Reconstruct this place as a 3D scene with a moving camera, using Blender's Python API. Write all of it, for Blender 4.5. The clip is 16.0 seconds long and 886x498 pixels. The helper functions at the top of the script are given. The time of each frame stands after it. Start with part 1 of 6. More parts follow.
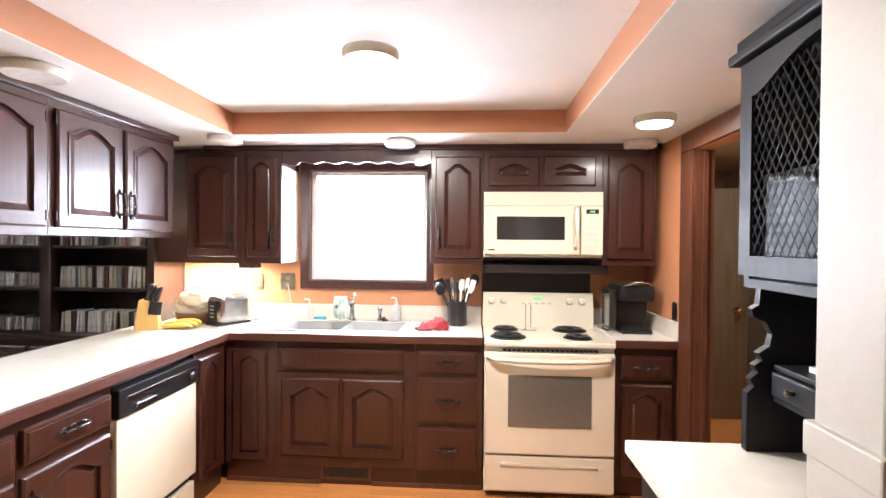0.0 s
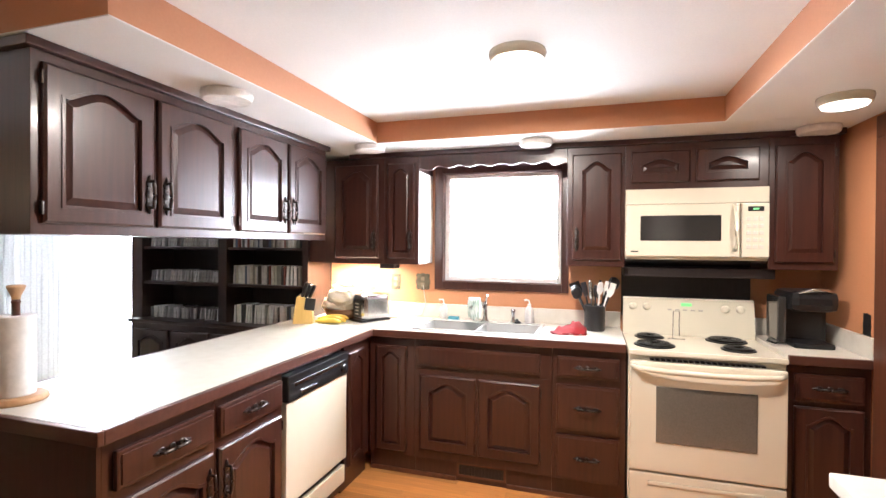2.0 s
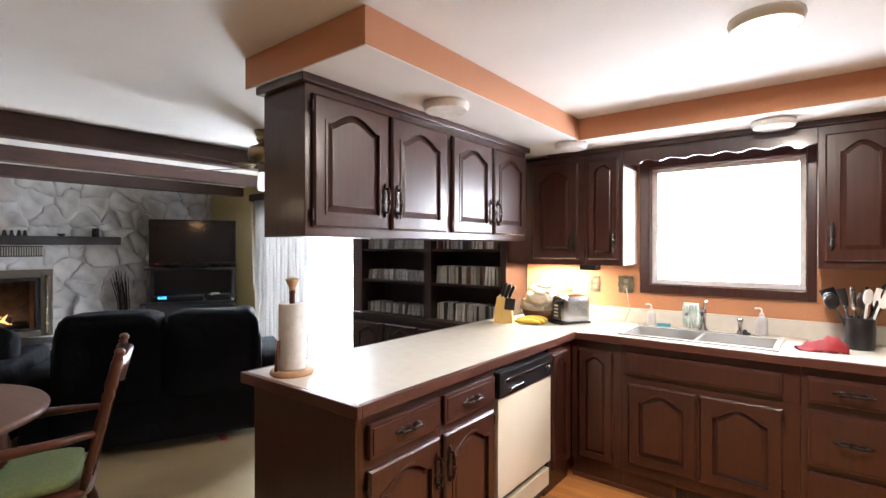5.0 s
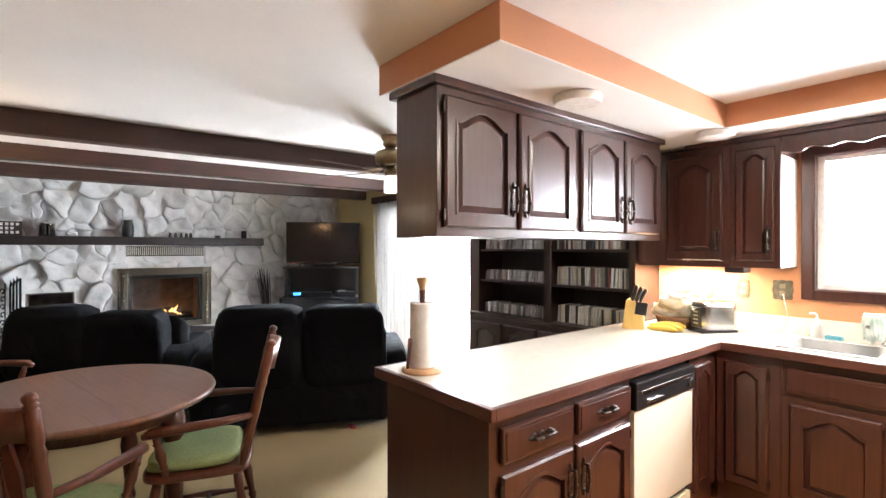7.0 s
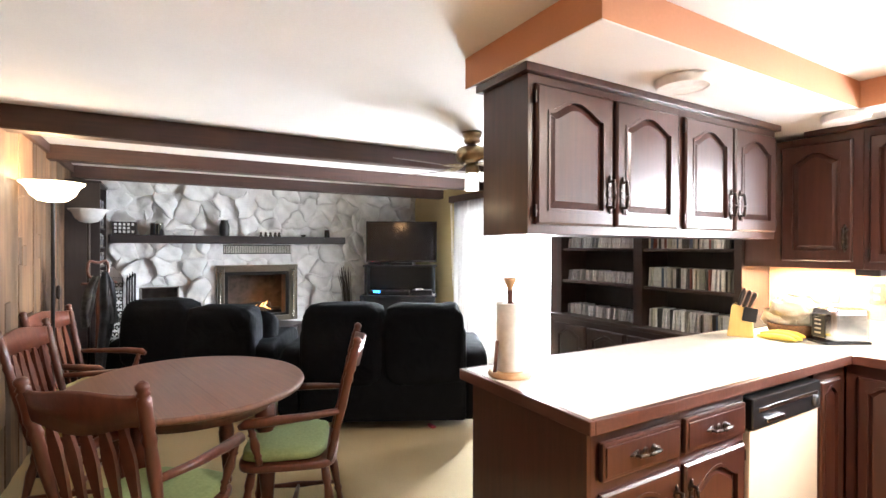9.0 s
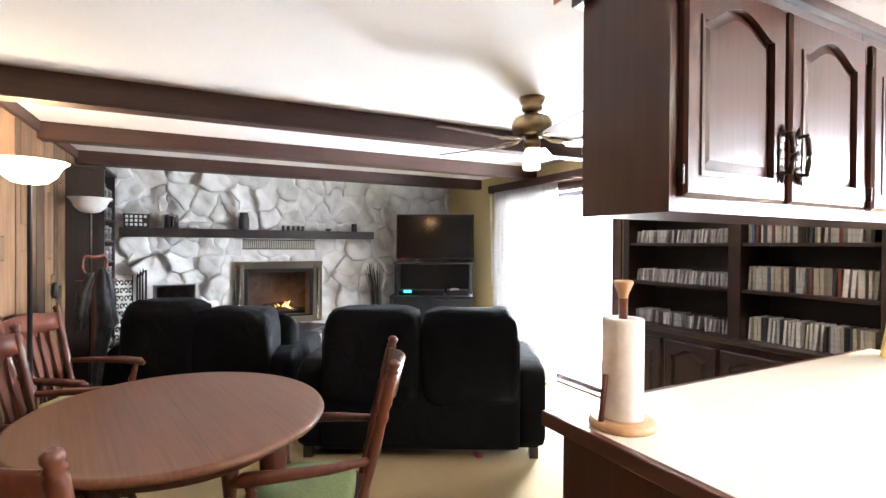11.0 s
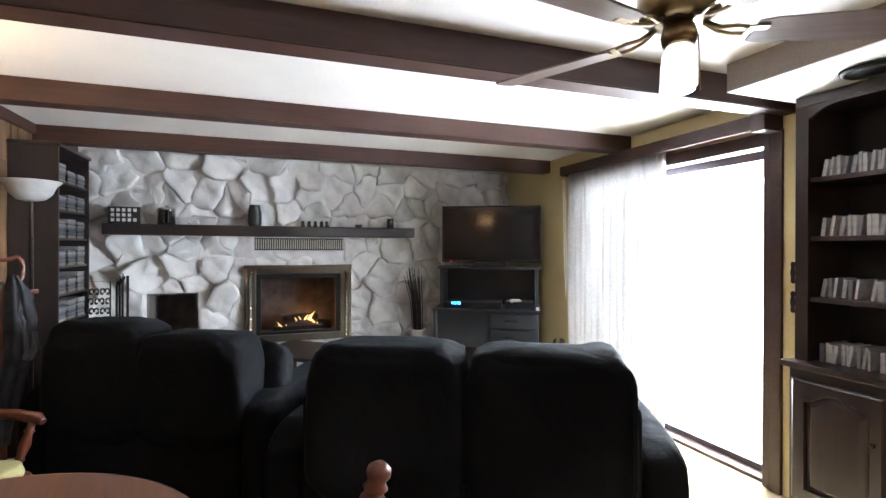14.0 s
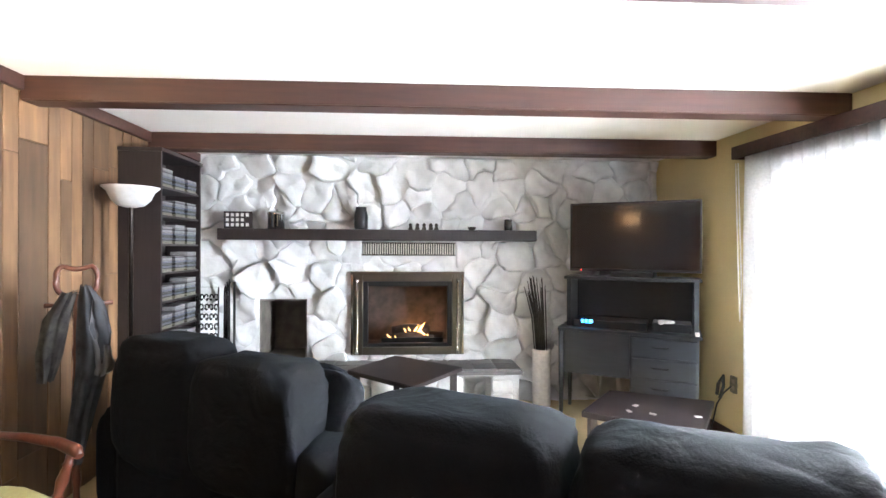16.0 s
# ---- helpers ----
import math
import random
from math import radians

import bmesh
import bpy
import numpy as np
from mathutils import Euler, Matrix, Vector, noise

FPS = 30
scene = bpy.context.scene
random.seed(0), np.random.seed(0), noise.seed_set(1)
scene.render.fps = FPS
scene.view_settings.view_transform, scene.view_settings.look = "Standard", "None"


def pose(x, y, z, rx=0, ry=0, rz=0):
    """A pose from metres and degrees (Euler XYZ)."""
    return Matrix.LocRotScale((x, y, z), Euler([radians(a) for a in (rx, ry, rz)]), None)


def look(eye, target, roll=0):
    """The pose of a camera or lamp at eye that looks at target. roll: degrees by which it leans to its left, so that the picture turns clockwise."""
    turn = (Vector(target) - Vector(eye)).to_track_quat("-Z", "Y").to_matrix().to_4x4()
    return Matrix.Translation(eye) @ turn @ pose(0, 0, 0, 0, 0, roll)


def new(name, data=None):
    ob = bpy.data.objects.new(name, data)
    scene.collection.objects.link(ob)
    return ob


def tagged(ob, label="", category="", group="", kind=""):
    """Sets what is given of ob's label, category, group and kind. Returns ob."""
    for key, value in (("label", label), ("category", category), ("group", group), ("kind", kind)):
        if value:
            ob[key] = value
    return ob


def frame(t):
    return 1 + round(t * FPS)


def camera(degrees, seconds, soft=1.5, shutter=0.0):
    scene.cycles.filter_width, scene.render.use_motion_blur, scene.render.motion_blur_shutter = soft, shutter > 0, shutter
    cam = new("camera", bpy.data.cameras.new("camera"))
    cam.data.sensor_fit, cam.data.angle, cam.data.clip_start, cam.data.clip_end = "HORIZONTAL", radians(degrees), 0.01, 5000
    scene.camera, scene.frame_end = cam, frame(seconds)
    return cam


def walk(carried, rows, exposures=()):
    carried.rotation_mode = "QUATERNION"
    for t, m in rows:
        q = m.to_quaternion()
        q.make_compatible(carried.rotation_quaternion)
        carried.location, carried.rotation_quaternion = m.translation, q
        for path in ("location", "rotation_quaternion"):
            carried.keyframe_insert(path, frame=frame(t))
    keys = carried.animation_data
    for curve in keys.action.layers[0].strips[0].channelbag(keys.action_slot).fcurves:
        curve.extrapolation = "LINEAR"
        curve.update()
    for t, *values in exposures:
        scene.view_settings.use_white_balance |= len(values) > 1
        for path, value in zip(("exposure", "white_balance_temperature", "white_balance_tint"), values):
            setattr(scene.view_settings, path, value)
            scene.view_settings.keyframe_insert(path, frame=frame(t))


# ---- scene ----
cam = camera(85.64, 16.0)
ROWS = [
    (0.0, 1.5095, -1.0243, 1.5026, 3.663, -0.627, -0.473),
    (0.5, 1.4795, -1.0235, 1.5008, 7.060, -0.570, -0.383),
    (1.0, 1.4321, -1.0265, 1.4971, 10.462, -0.479, -0.426),
    (1.5, 1.4107, -1.0283, 1.5030, 14.026, -0.580, -0.347),
    (2.0, 1.3770, -1.0328, 1.4982, 17.275, -0.476, -0.367),
    (2.5, 1.3509, -1.0489, 1.4965, 20.600, -0.404, -0.330),
    (3.0, 1.3259, -1.0560, 1.4957, 23.827, -0.450, -0.304),
    (3.5, 1.3024, -1.0686, 1.4878, 27.135, -0.287, -0.255),
    (4.0, 1.2768, -1.0770, 1.4838, 31.035, -0.219, -0.128),
    (6.5, 1.1508, -1.1148, 1.4791, 47.585, -0.115, 0.005),
    (7.0, 1.1323, -1.1223, 1.4794, 51.020, -0.112, 0.009),
    (7.5, 1.1242, -1.1336, 1.4797, 54.294, -0.103, -0.054),
    (8.0, 1.1173, -1.1360, 1.4799, 56.745, -0.101, -0.053),
    (8.5, 1.1104, -1.1369, 1.4789, 58.467, -0.122, -0.036),
    (9.0, 1.0330, -1.1257, 1.4751, 59.731, -0.205, -0.139),
    (11.5, 0.1891, -0.8657, 1.4355, 63.189, -0.396, -0.256),
    (12.0, -0.0420, -0.7880, 1.4302, 63.420, -0.270, -0.178),
    (12.5, -0.2111, -0.6958, 1.4364, 63.829, -0.226, -0.165),
    (13.0, -0.4055, -0.5573, 1.4471, 64.451, -0.433, -0.076),
    (13.5, -0.5739, -0.4618, 1.4289, 66.082, -0.257, -0.156),
    (14.0, -0.7281, -0.3680, 1.4112, 69.592, -0.168, -0.144),
    (14.5, -0.8830, -0.2836, 1.4241, 74.094, -0.099, -0.184),
    (15.0, -1.0519, -0.1921, 1.4269, 78.090, -0.104, -0.155),
    (15.5, -1.2202, -0.1151, 1.4354, 81.969, -0.127, -0.228),
    (16.0, -1.3386, -0.0168, 1.4537, 86.159, -0.139, -0.275),
]
EXPOSURE = [(0.0, 0.22, 5800, 12), (2.0, 0.05, 5900, 12), (4.0, -0.48, 6000, 12), (6.5, 0.12, 6200, 11), (9.0, 0.66, 6250, 11), (12.5, 0.46, 6150, 11), (14.0, 0.14, 6050, 10), (14.6, 0.16, 6050, 10), (16.0, 1.08, 6050, 10)]
walk(cam, [(t, pose(x, y, z, 90 + pitch, roll, yaw)) for t, x, y, z, yaw, pitch, roll in ROWS], EXPOSURE)

# ---- light and world ----
world = bpy.data.worlds.new("world")
scene.world = world
world.use_nodes = True
wn = world.node_tree.nodes
sky = wn.new("ShaderNodeTexSky")
sky.sky_type, sky.sun_disc = "NISHITA", False
sky.sun_elevation, sky.sun_rotation = radians(50), radians(20)
wn["Background"].inputs[1].default_value = 0.15
world.node_tree.links.new(sky.outputs[0], wn["Background"].inputs[0])


def area_lamp(name, m, sx, sy, power, color):
    d = bpy.data.lights.new(name, "AREA")
    d.shape, d.size, d.size_y, d.energy, d.color = "RECTANGLE", sx, sy, power, color
    ob = new(name, d)
    ob.matrix_world = m
    return ob


def point_lamp(name, at, power, color, radius=0.06):
    d = bpy.data.lights.new(name, "POINT")
    d.energy, d.color, d.shadow_soft_size = power, color, radius
    ob = new(name, d)
    ob.location = at
    return ob


sun = bpy.data.lights.new("sun", "SUN")
sun.energy, sun.angle, sun.color = 4.5, radians(9), (1.0, 0.97, 0.92)
new("sun", sun).matrix_world = look((0, 0, 5), (-0.4, -1.0, 3.6))
# daylight in the sliding door's and the kitchen window's openings
area_lamp("door_daylight", look((-3.4, 2.62, 1.15), (-3.4, 0.0, 0.55)), 1.7, 1.9, 640, (0.93, 0.97, 1.0))
area_lamp("window_daylight", look((0.74, 2.66, 1.63), (0.74, 0.0, 1.3)), 0.85, 0.8, 65, (0.95, 0.98, 1.0))
WARM = (1.0, 0.86, 0.70)
area_lamp("ceiling_bulb", look((1.08, 0.93, 2.236), (1.08, 0.93, 0.0)), 0.18, 0.18, 60, WARM).data.shape = "DISK"
area_lamp("soffit_bulb", look((2.42, 1.47, 2.10), (2.42, 1.47, 0.0)), 0.15, 0.15, 11, WARM).data.shape = "DISK"
area_lamp("counter_bulb", look((-0.36, 2.27, 1.34), (-0.36, 2.29, 0.9)), 0.42, 0.06, 32, (1.0, 0.82, 0.58))
# added fill lamp with no fixture, brightens the hall beyond the doorway
area_lamp("hall_fill", look((3.75, 2.2, 2.27), (3.75, 2.2, 0.0)), 0.2, 0.2, 14, WARM)
point_lamp("torch_bulb", (-2.90, -1.745, 1.872), 17, (1.0, 0.72, 0.43), 0.04)

# ---- materials ----
def mat(name, base, rough=0.5, metal=0.0, other=None, scale=12.0, mix=0.5, bump=0.0, bscale=None, coat=0.0, stretch=(1, 1, 1), rnd=0.0, detail=6.0):
    m = bpy.data.materials.new(name)
    m.use_nodes = True
    nt = m.node_tree
    n, l = nt.nodes, nt.links
    b = n["Principled BSDF"]
    b.inputs["Roughness"].default_value, b.inputs["Metallic"].default_value = rough, metal
    b.inputs["Coat Weight"].default_value = coat
    b.inputs["Coat Roughness"].default_value = 0.12
    tc = n.new("ShaderNodeTexCoord")
    mp = n.new("ShaderNodeMapping")
    mp.inputs["Scale"].default_value = stretch
    l.new(tc.outputs["Object"], mp.inputs[0])
    nz = n.new("ShaderNodeTexNoise")
    nz.inputs["Scale"].default_value, nz.inputs["Detail"].default_value = scale, detail
    l.new(mp.outputs[0], nz.inputs["Vector"])
    big = n.new("ShaderNodeTexNoise")
    big.inputs["Scale"].default_value = 1.7
    l.new(tc.outputs["Object"], big.inputs["Vector"])
    o = other or tuple(c * 0.78 for c in base)
    ramp = n.new("ShaderNodeValToRGB")
    ramp.color_ramp.elements[0].position, ramp.color_ramp.elements[1].position = 0.5 - 0.5 * mix, 0.5 + 0.5 * mix
    ramp.color_ramp.elements[0].color, ramp.color_ramp.elements[1].color = (*o, 1), (*base, 1)
    l.new(nz.outputs[0], ramp.inputs[0])
    hsv = n.new("ShaderNodeHueSaturation")
    mr = n.new("ShaderNodeMapRange")
    mr.inputs[3].default_value, mr.inputs[4].default_value = 0.88, 1.1
    l.new(big.outputs[0], mr.inputs[0])
    val = mr.outputs[0]
    if rnd:
        oi = n.new("ShaderNodeObjectInfo")
        mr2 = n.new("ShaderNodeMapRange")
        mr2.inputs[3].default_value, mr2.inputs[4].default_value = 1 - rnd, 1 + rnd
        l.new(oi.outputs["Random"], mr2.inputs[0])
        mu = n.new("ShaderNodeMath")
        mu.operation = "MULTIPLY"
        l.new(val, mu.inputs[0])
        l.new(mr2.outputs[0], mu.inputs[1])
        val = mu.outputs[0]
    l.new(val, hsv.inputs["Value"])
    l.new(ramp.outputs[0], hsv.inputs["Color"])
    l.new(hsv.outputs[0], b.inputs["Base Color"])
    rr = n.new("ShaderNodeMapRange")
    rr.inputs[3].default_value, rr.inputs[4].default_value = max(rough - 0.06, 0.02), min(rough + 0.08, 1)
    l.new(big.outputs[0], rr.inputs[0])
    l.new(rr.outputs[0], b.inputs["Roughness"])
    if bump:
        bn = n.new("ShaderNodeBump")
        bn.inputs["Strength"].default_value, bn.inputs["Distance"].default_value = bump, 0.01
        if bscale:
            nb = n.new("ShaderNodeTexNoise")
            nb.inputs["Scale"].default_value = bscale
            l.new(mp.outputs[0], nb.inputs["Vector"])
            l.new(nb.outputs[0], bn.inputs["Height"])
        else:
            l.new(nz.outputs[0], bn.inputs["Height"])
        l.new(bn.outputs[0], b.inputs["Normal"])
    return m


def glow(name, color, power):
    m = bpy.data.materials.new(name)
    m.use_nodes = True
    b = m.node_tree.nodes["Principled BSDF"]
    b.inputs["Base Color"].default_value = (*color, 1)
    b.inputs["Emission Color"].default_value, b.inputs["Emission Strength"].default_value = (*color, 1), power
    return m


def clear_glass(name, tint=(1, 1, 1), rough=0.0):
    m = bpy.data.materials.new(name)
    m.use_nodes = True
    b = m.node_tree.nodes["Principled BSDF"]
    b.inputs["Base Color"].default_value = (*tint, 1)
    b.inputs["Transmission Weight"].default_value, b.inputs["Roughness"].default_value = 1.0, rough
    b.inputs["IOR"].default_value = 1.15
    return m


def spines(name, stops, rough=0.35):
    m = bpy.data.materials.new(name)
    m.use_nodes = True
    n, l = m.node_tree.nodes, m.node_tree.links
    oi, ramp = n.new("ShaderNodeObjectInfo"), n.new("ShaderNodeValToRGB")
    ramp.color_ramp.interpolation = "CONSTANT"
    e = ramp.color_ramp.elements
    e[0].color, e[0].position = (*stops[0], 1), 0.0
    e[1].color, e[1].position = (*stops[1], 1), 1.0 / len(stops)
    for i, c in enumerate(stops[2:], 2):
        e.new(i / len(stops)).color = (*c, 1)
    tc, w = n.new("ShaderNodeTexCoord"), n.new("ShaderNodeTexNoise")
    w.inputs["Scale"].default_value = 40
    l.new(tc.outputs["Object"], w.inputs["Vector"])
    mixn = n.new("ShaderNodeMix")
    mixn.data_type, mixn.blend_type = "RGBA", "MULTIPLY"
    mixn.inputs[0].default_value = 0.7
    l.new(oi.outputs["Random"], ramp.inputs[0])
    l.new(ramp.outputs[0], mixn.inputs[6])
    l.new(w.outputs[0], mixn.inputs[7])
    b = n["Principled BSDF"]
    l.new(mixn.outputs[2], b.inputs["Base Color"])
    b.inputs["Roughness"].default_value = rough
    return m


CAB = mat("dark_cabinet_wood", (0.062, 0.0205, 0.0135), 0.30, other=(0.030, 0.0105, 0.0078), scale=5, stretch=(9, 9, 0.7), bump=0.05, coat=0.2, mix=0.6)
CABX = mat("dark_edge_wood", (0.10, 0.038, 0.025), 0.36, other=(0.06, 0.022, 0.016), scale=5, stretch=(0.8, 9, 9), bump=0.05, coat=0.3)
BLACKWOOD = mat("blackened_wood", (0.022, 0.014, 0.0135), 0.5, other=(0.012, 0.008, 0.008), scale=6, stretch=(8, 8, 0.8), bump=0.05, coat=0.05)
BEAM = mat("beam_wood", (0.052, 0.0175, 0.011), 0.5, other=(0.026, 0.0095, 0.0065), scale=5, stretch=(9, 0.6, 9), bump=0.08)
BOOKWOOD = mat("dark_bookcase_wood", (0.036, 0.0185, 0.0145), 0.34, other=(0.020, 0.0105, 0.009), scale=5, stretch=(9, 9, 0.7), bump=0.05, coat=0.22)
PLATE = mat("antique_plate_metal", (0.20, 0.18, 0.13), 0.4, 0.6, other=(0.10, 0.09, 0.065), scale=30, bump=0.2)
CASING = mat("casing_wood", (0.125, 0.044, 0.022), 0.4, other=(0.075, 0.026, 0.014), scale=5, stretch=(9, 9, 0.7), bump=0.05, coat=0.2)
CHAIRWOOD = mat("red_maple_wood", (0.112, 0.031, 0.016), 0.3, other=(0.055, 0.0155, 0.0085), scale=6, stretch=(7, 7, 1), bump=0.03, coat=0.2)
TABLEWOOD = mat("table_top_wood", (0.19, 0.082, 0.045), 0.34, other=(0.085, 0.034, 0.018), scale=7, stretch=(0.35, 11, 9), bump=0.03, coat=0.12, mix=0.7)
OAK = mat("oak_floor_wood", (0.58, 0.255, 0.075), 0.30, other=(0.43, 0.17, 0.046), scale=5, stretch=(0.9, 12, 12), bump=0.04, coat=0.25, rnd=0.30)
PLANKS = mat("knotty_plank_wood", (0.20, 0.112, 0.054), 0.55, other=(0.035, 0.016, 0.008), scale=2.6, stretch=(7, 7, 0.9), bump=0.12, rnd=0.55, mix=0.75)
ORANGE = mat("terracotta_paint", (0.52, 0.235, 0.115), 0.62, other=(0.49, 0.22, 0.105), scale=90, bump=0.06)
YELLOW = mat("ochre_paint", (0.62, 0.51, 0.27), 0.65, other=(0.58, 0.475, 0.25), scale=90, bump=0.06)
WHITE = mat("ceiling_paint", (0.80, 0.79, 0.77), 0.8, other=(0.75, 0.74, 0.72), scale=160, bump=0.12)
CREAM = mat("cream_wall_paint", (0.47, 0.44, 0.385), 0.5, other=(0.45, 0.42, 0.365), scale=60, bump=0.05)
BEIGE = mat("beige_hall_paint", (0.55, 0.46, 0.33), 0.65, scale=50)
LAMINATE = mat("white_laminate", (0.68, 0.65, 0.59), 0.36, other=(0.60, 0.565, 0.50), scale=16, bump=0.015, coat=0.1)
ENAMEL = mat("cream_enamel", (0.74, 0.695, 0.575), 0.2, other=(0.72, 0.675, 0.55), scale=8, coat=0.4)
SINKM = mat("sink_enamel", (0.42, 0.42, 0.41), 0.2, other=(0.38, 0.38, 0.37), scale=14, coat=0.3)
BLACKP = mat("black_plastic", (0.014, 0.014, 0.016), 0.3, other=(0.010, 0.010, 0.011), scale=30, coat=0.2)
SMOKE = mat("smoked_glass", (0.035, 0.032, 0.030), 0.08, other=(0.028, 0.026, 0.025), scale=3, coat=0.6)
OVENGLASS = mat("oven_glass", (0.16, 0.145, 0.125), 0.10, other=(0.13, 0.118, 0.10), scale=120, coat=0.6)
IRON = mat("black_iron", (0.02, 0.02, 0.02), 0.45, 0.6, scale=60, bump=0.1)
CHROME = mat("chrome", (0.62, 0.62, 0.62), 0.16, 1.0, scale=20)
PEWTER = mat("pewter_handle", (0.085, 0.072, 0.066), 0.34, 1.0, other=(0.055, 0.047, 0.043), scale=40)
BRASS = mat("antique_brass", (0.30, 0.225, 0.13), 0.28, 1.0, other=(0.17, 0.125, 0.07), scale=25)
BRONZE = mat("brushed_bronze", (0.25, 0.225, 0.185), 0.30, 1.0, other=(0.15, 0.135, 0.11), scale=30, stretch=(1, 20, 1))
STEEL = mat("polished_bronze_steel", (0.60, 0.57, 0.50), 0.2, 1.0, other=(0.45, 0.42, 0.36), scale=30, stretch=(1, 1, 8))
STONE = mat("whitewashed_stone", (0.80, 0.80, 0.80), 0.85, other=(0.52, 0.52, 0.53), scale=7, bump=0.9, bscale=15, rnd=0.08, mix=0.8)
# broken, ridged faces on the stones, over the fine grain
sn, sl = STONE.node_tree.nodes, STONE.node_tree.links
ridge, rb = sn.new("ShaderNodeTexNoise"), sn.new("ShaderNodeBump")
ridge.noise_type = "RIDGED_MULTIFRACTAL"
ridge.inputs["Scale"].default_value, ridge.inputs["Detail"].default_value = 4.5, 5.0
rb.inputs["Strength"].default_value, rb.inputs["Distance"].default_value = 0.9, 0.03
sl.new(sn["Texture Coordinate"].outputs["Object"], ridge.inputs["Vector"])
sl.new(ridge.outputs[0], rb.inputs["Height"])
sl.new(rb.outputs[0], sn["Bump"].inputs["Normal"])
MORTAR = mat("whitewashed_mortar", (0.78, 0.78, 0.78), 0.9, other=(0.58, 0.58, 0.59), scale=9, bump=0.9)
SLATE = mat("slate_tile", (0.15, 0.145, 0.145), 0.4, other=(0.09, 0.088, 0.09), scale=9, bump=0.15, rnd=0.15)
# niche lining: mottled grey-brown, darker than the stones round it
NICHE = mat("grey_brown_niche_brick", (0.20, 0.175, 0.155), 0.9, other=(0.10, 0.088, 0.078), scale=10, bump=0.3)
# blade wood greyed and lifted, standing in for light its underside reflects
BLADE = mat("greyed_fan_blade", (0.15, 0.105, 0.088), 0.28, other=(0.09, 0.06, 0.05), scale=6, stretch=(0.7, 9, 9), coat=0.5)
SOCKET = mat("aged_socket", (0.26, 0.215, 0.15), 0.5, scale=30)
SOOT = mat("sooty_firebrick", (0.13, 0.095, 0.078), 0.9, other=(0.05, 0.04, 0.034), scale=12, bump=0.3)
CARPET = mat("tan_carpet", (0.48, 0.385, 0.22), 0.95, other=(0.35, 0.275, 0.15), scale=170, bump=0.6, detail=3, mix=0.8)
SOFA = mat("black_suede", (0.0042, 0.0044, 0.0056), 0.9, other=(0.0025, 0.0026, 0.0033), scale=9, bump=0.15, bscale=180)
fn, fl2 = SOFA.node_tree.nodes, SOFA.node_tree.links
crease, cb = fn.new("ShaderNodeTexNoise"), fn.new("ShaderNodeBump")
crease.inputs["Scale"].default_value, crease.inputs["Detail"].default_value, crease.inputs["Distortion"].default_value = 5.5, 3.0, 1.2
cb.inputs["Strength"].default_value, cb.inputs["Distance"].default_value = 0.45, 0.025
fl2.new(fn["Texture Coordinate"].outputs["Object"], crease.inputs["Vector"])
fl2.new(crease.outputs[0], cb.inputs["Height"])
fl2.new(cb.outputs[0], fn["Bump"].inputs["Normal"])
SOFA.node_tree.nodes["Principled BSDF"].inputs["Specular IOR Level"].default_value = 0.12
SOFA.node_tree.nodes["Principled BSDF"].inputs["Sheen Weight"].default_value = 0.014
SOFA.node_tree.nodes["Principled BSDF"].inputs["Sheen Tint"].default_value = (0.5, 0.75, 0.9, 1)
GREEN = mat("green_cushion_cloth", (0.26, 0.33, 0.15), 0.85, other=(0.19, 0.25, 0.11), scale=70, bump=0.25)
OLIVE = mat("pale_olive_cloth", (0.38, 0.365, 0.17), 0.85, other=(0.31, 0.30, 0.14), scale=70, bump=0.25)
PAPER = mat("white_paper", (0.82, 0.80, 0.78), 0.9, scale=30, bump=0.12)
PALEWOOD = mat("pale_wood", (0.55, 0.34, 0.18), 0.45, other=(0.42, 0.24, 0.12), scale=6, stretch=(8, 8, 1))
YELLOWWOOD = mat("yellow_beech", (0.72, 0.50, 0.17), 0.4, other=(0.62, 0.41, 0.12), scale=6, stretch=(8, 8, 1))
BANANA = mat("banana_skin", (0.80, 0.60, 0.09), 0.5, other=(0.68, 0.48, 0.06), scale=9)
RED = mat("red_cloth", (0.52, 0.045, 0.06), 0.9, other=(0.42, 0.10, 0.11), scale=18, mix=0.35, bump=0.2)
TEAL = mat("pale_green_cloth", (0.34, 0.46, 0.40), 0.9, other=(0.60, 0.64, 0.6), scale=22, mix=0.3)
GREYCLOTH = mat("grey_coat_cloth", (0.07, 0.075, 0.088), 0.9, other=(0.025, 0.027, 0.032), scale=14, bump=0.2)
PALEGREY = mat("pale_grey_cloth", (0.16, 0.165, 0.18), 0.9, other=(0.09, 0.095, 0.105), scale=14, bump=0.2)
DARKCLOTH = mat("dark_scarf_cloth", (0.022, 0.02, 0.02), 0.9, other=(0.06, 0.055, 0.05), scale=26, mix=0.3, bump=0.2)
BASKET = mat("brown_basket", (0.20, 0.10, 0.04), 0.7, other=(0.09, 0.04, 0.018), scale=60, bump=0.4)
BAG = mat("bread_bag", (0.84, 0.72, 0.52), 0.3, other=(0.90, 0.86, 0.78), scale=14, mix=0.5, bump=0.3)
BLUEGREY = mat("hutch_dark_wood", (0.012, 0.012, 0.015), 0.45, other=(0.007, 0.007, 0.008), scale=5, stretch=(8, 8, 0.8), coat=0.0, bump=0.05)
BLUEGREY.node_tree.nodes["Principled BSDF"].inputs["Specular IOR Level"].default_value = 0.25
TABLEWOOD.node_tree.nodes["Principled BSDF"].inputs["Specular IOR Level"].default_value = 0.5
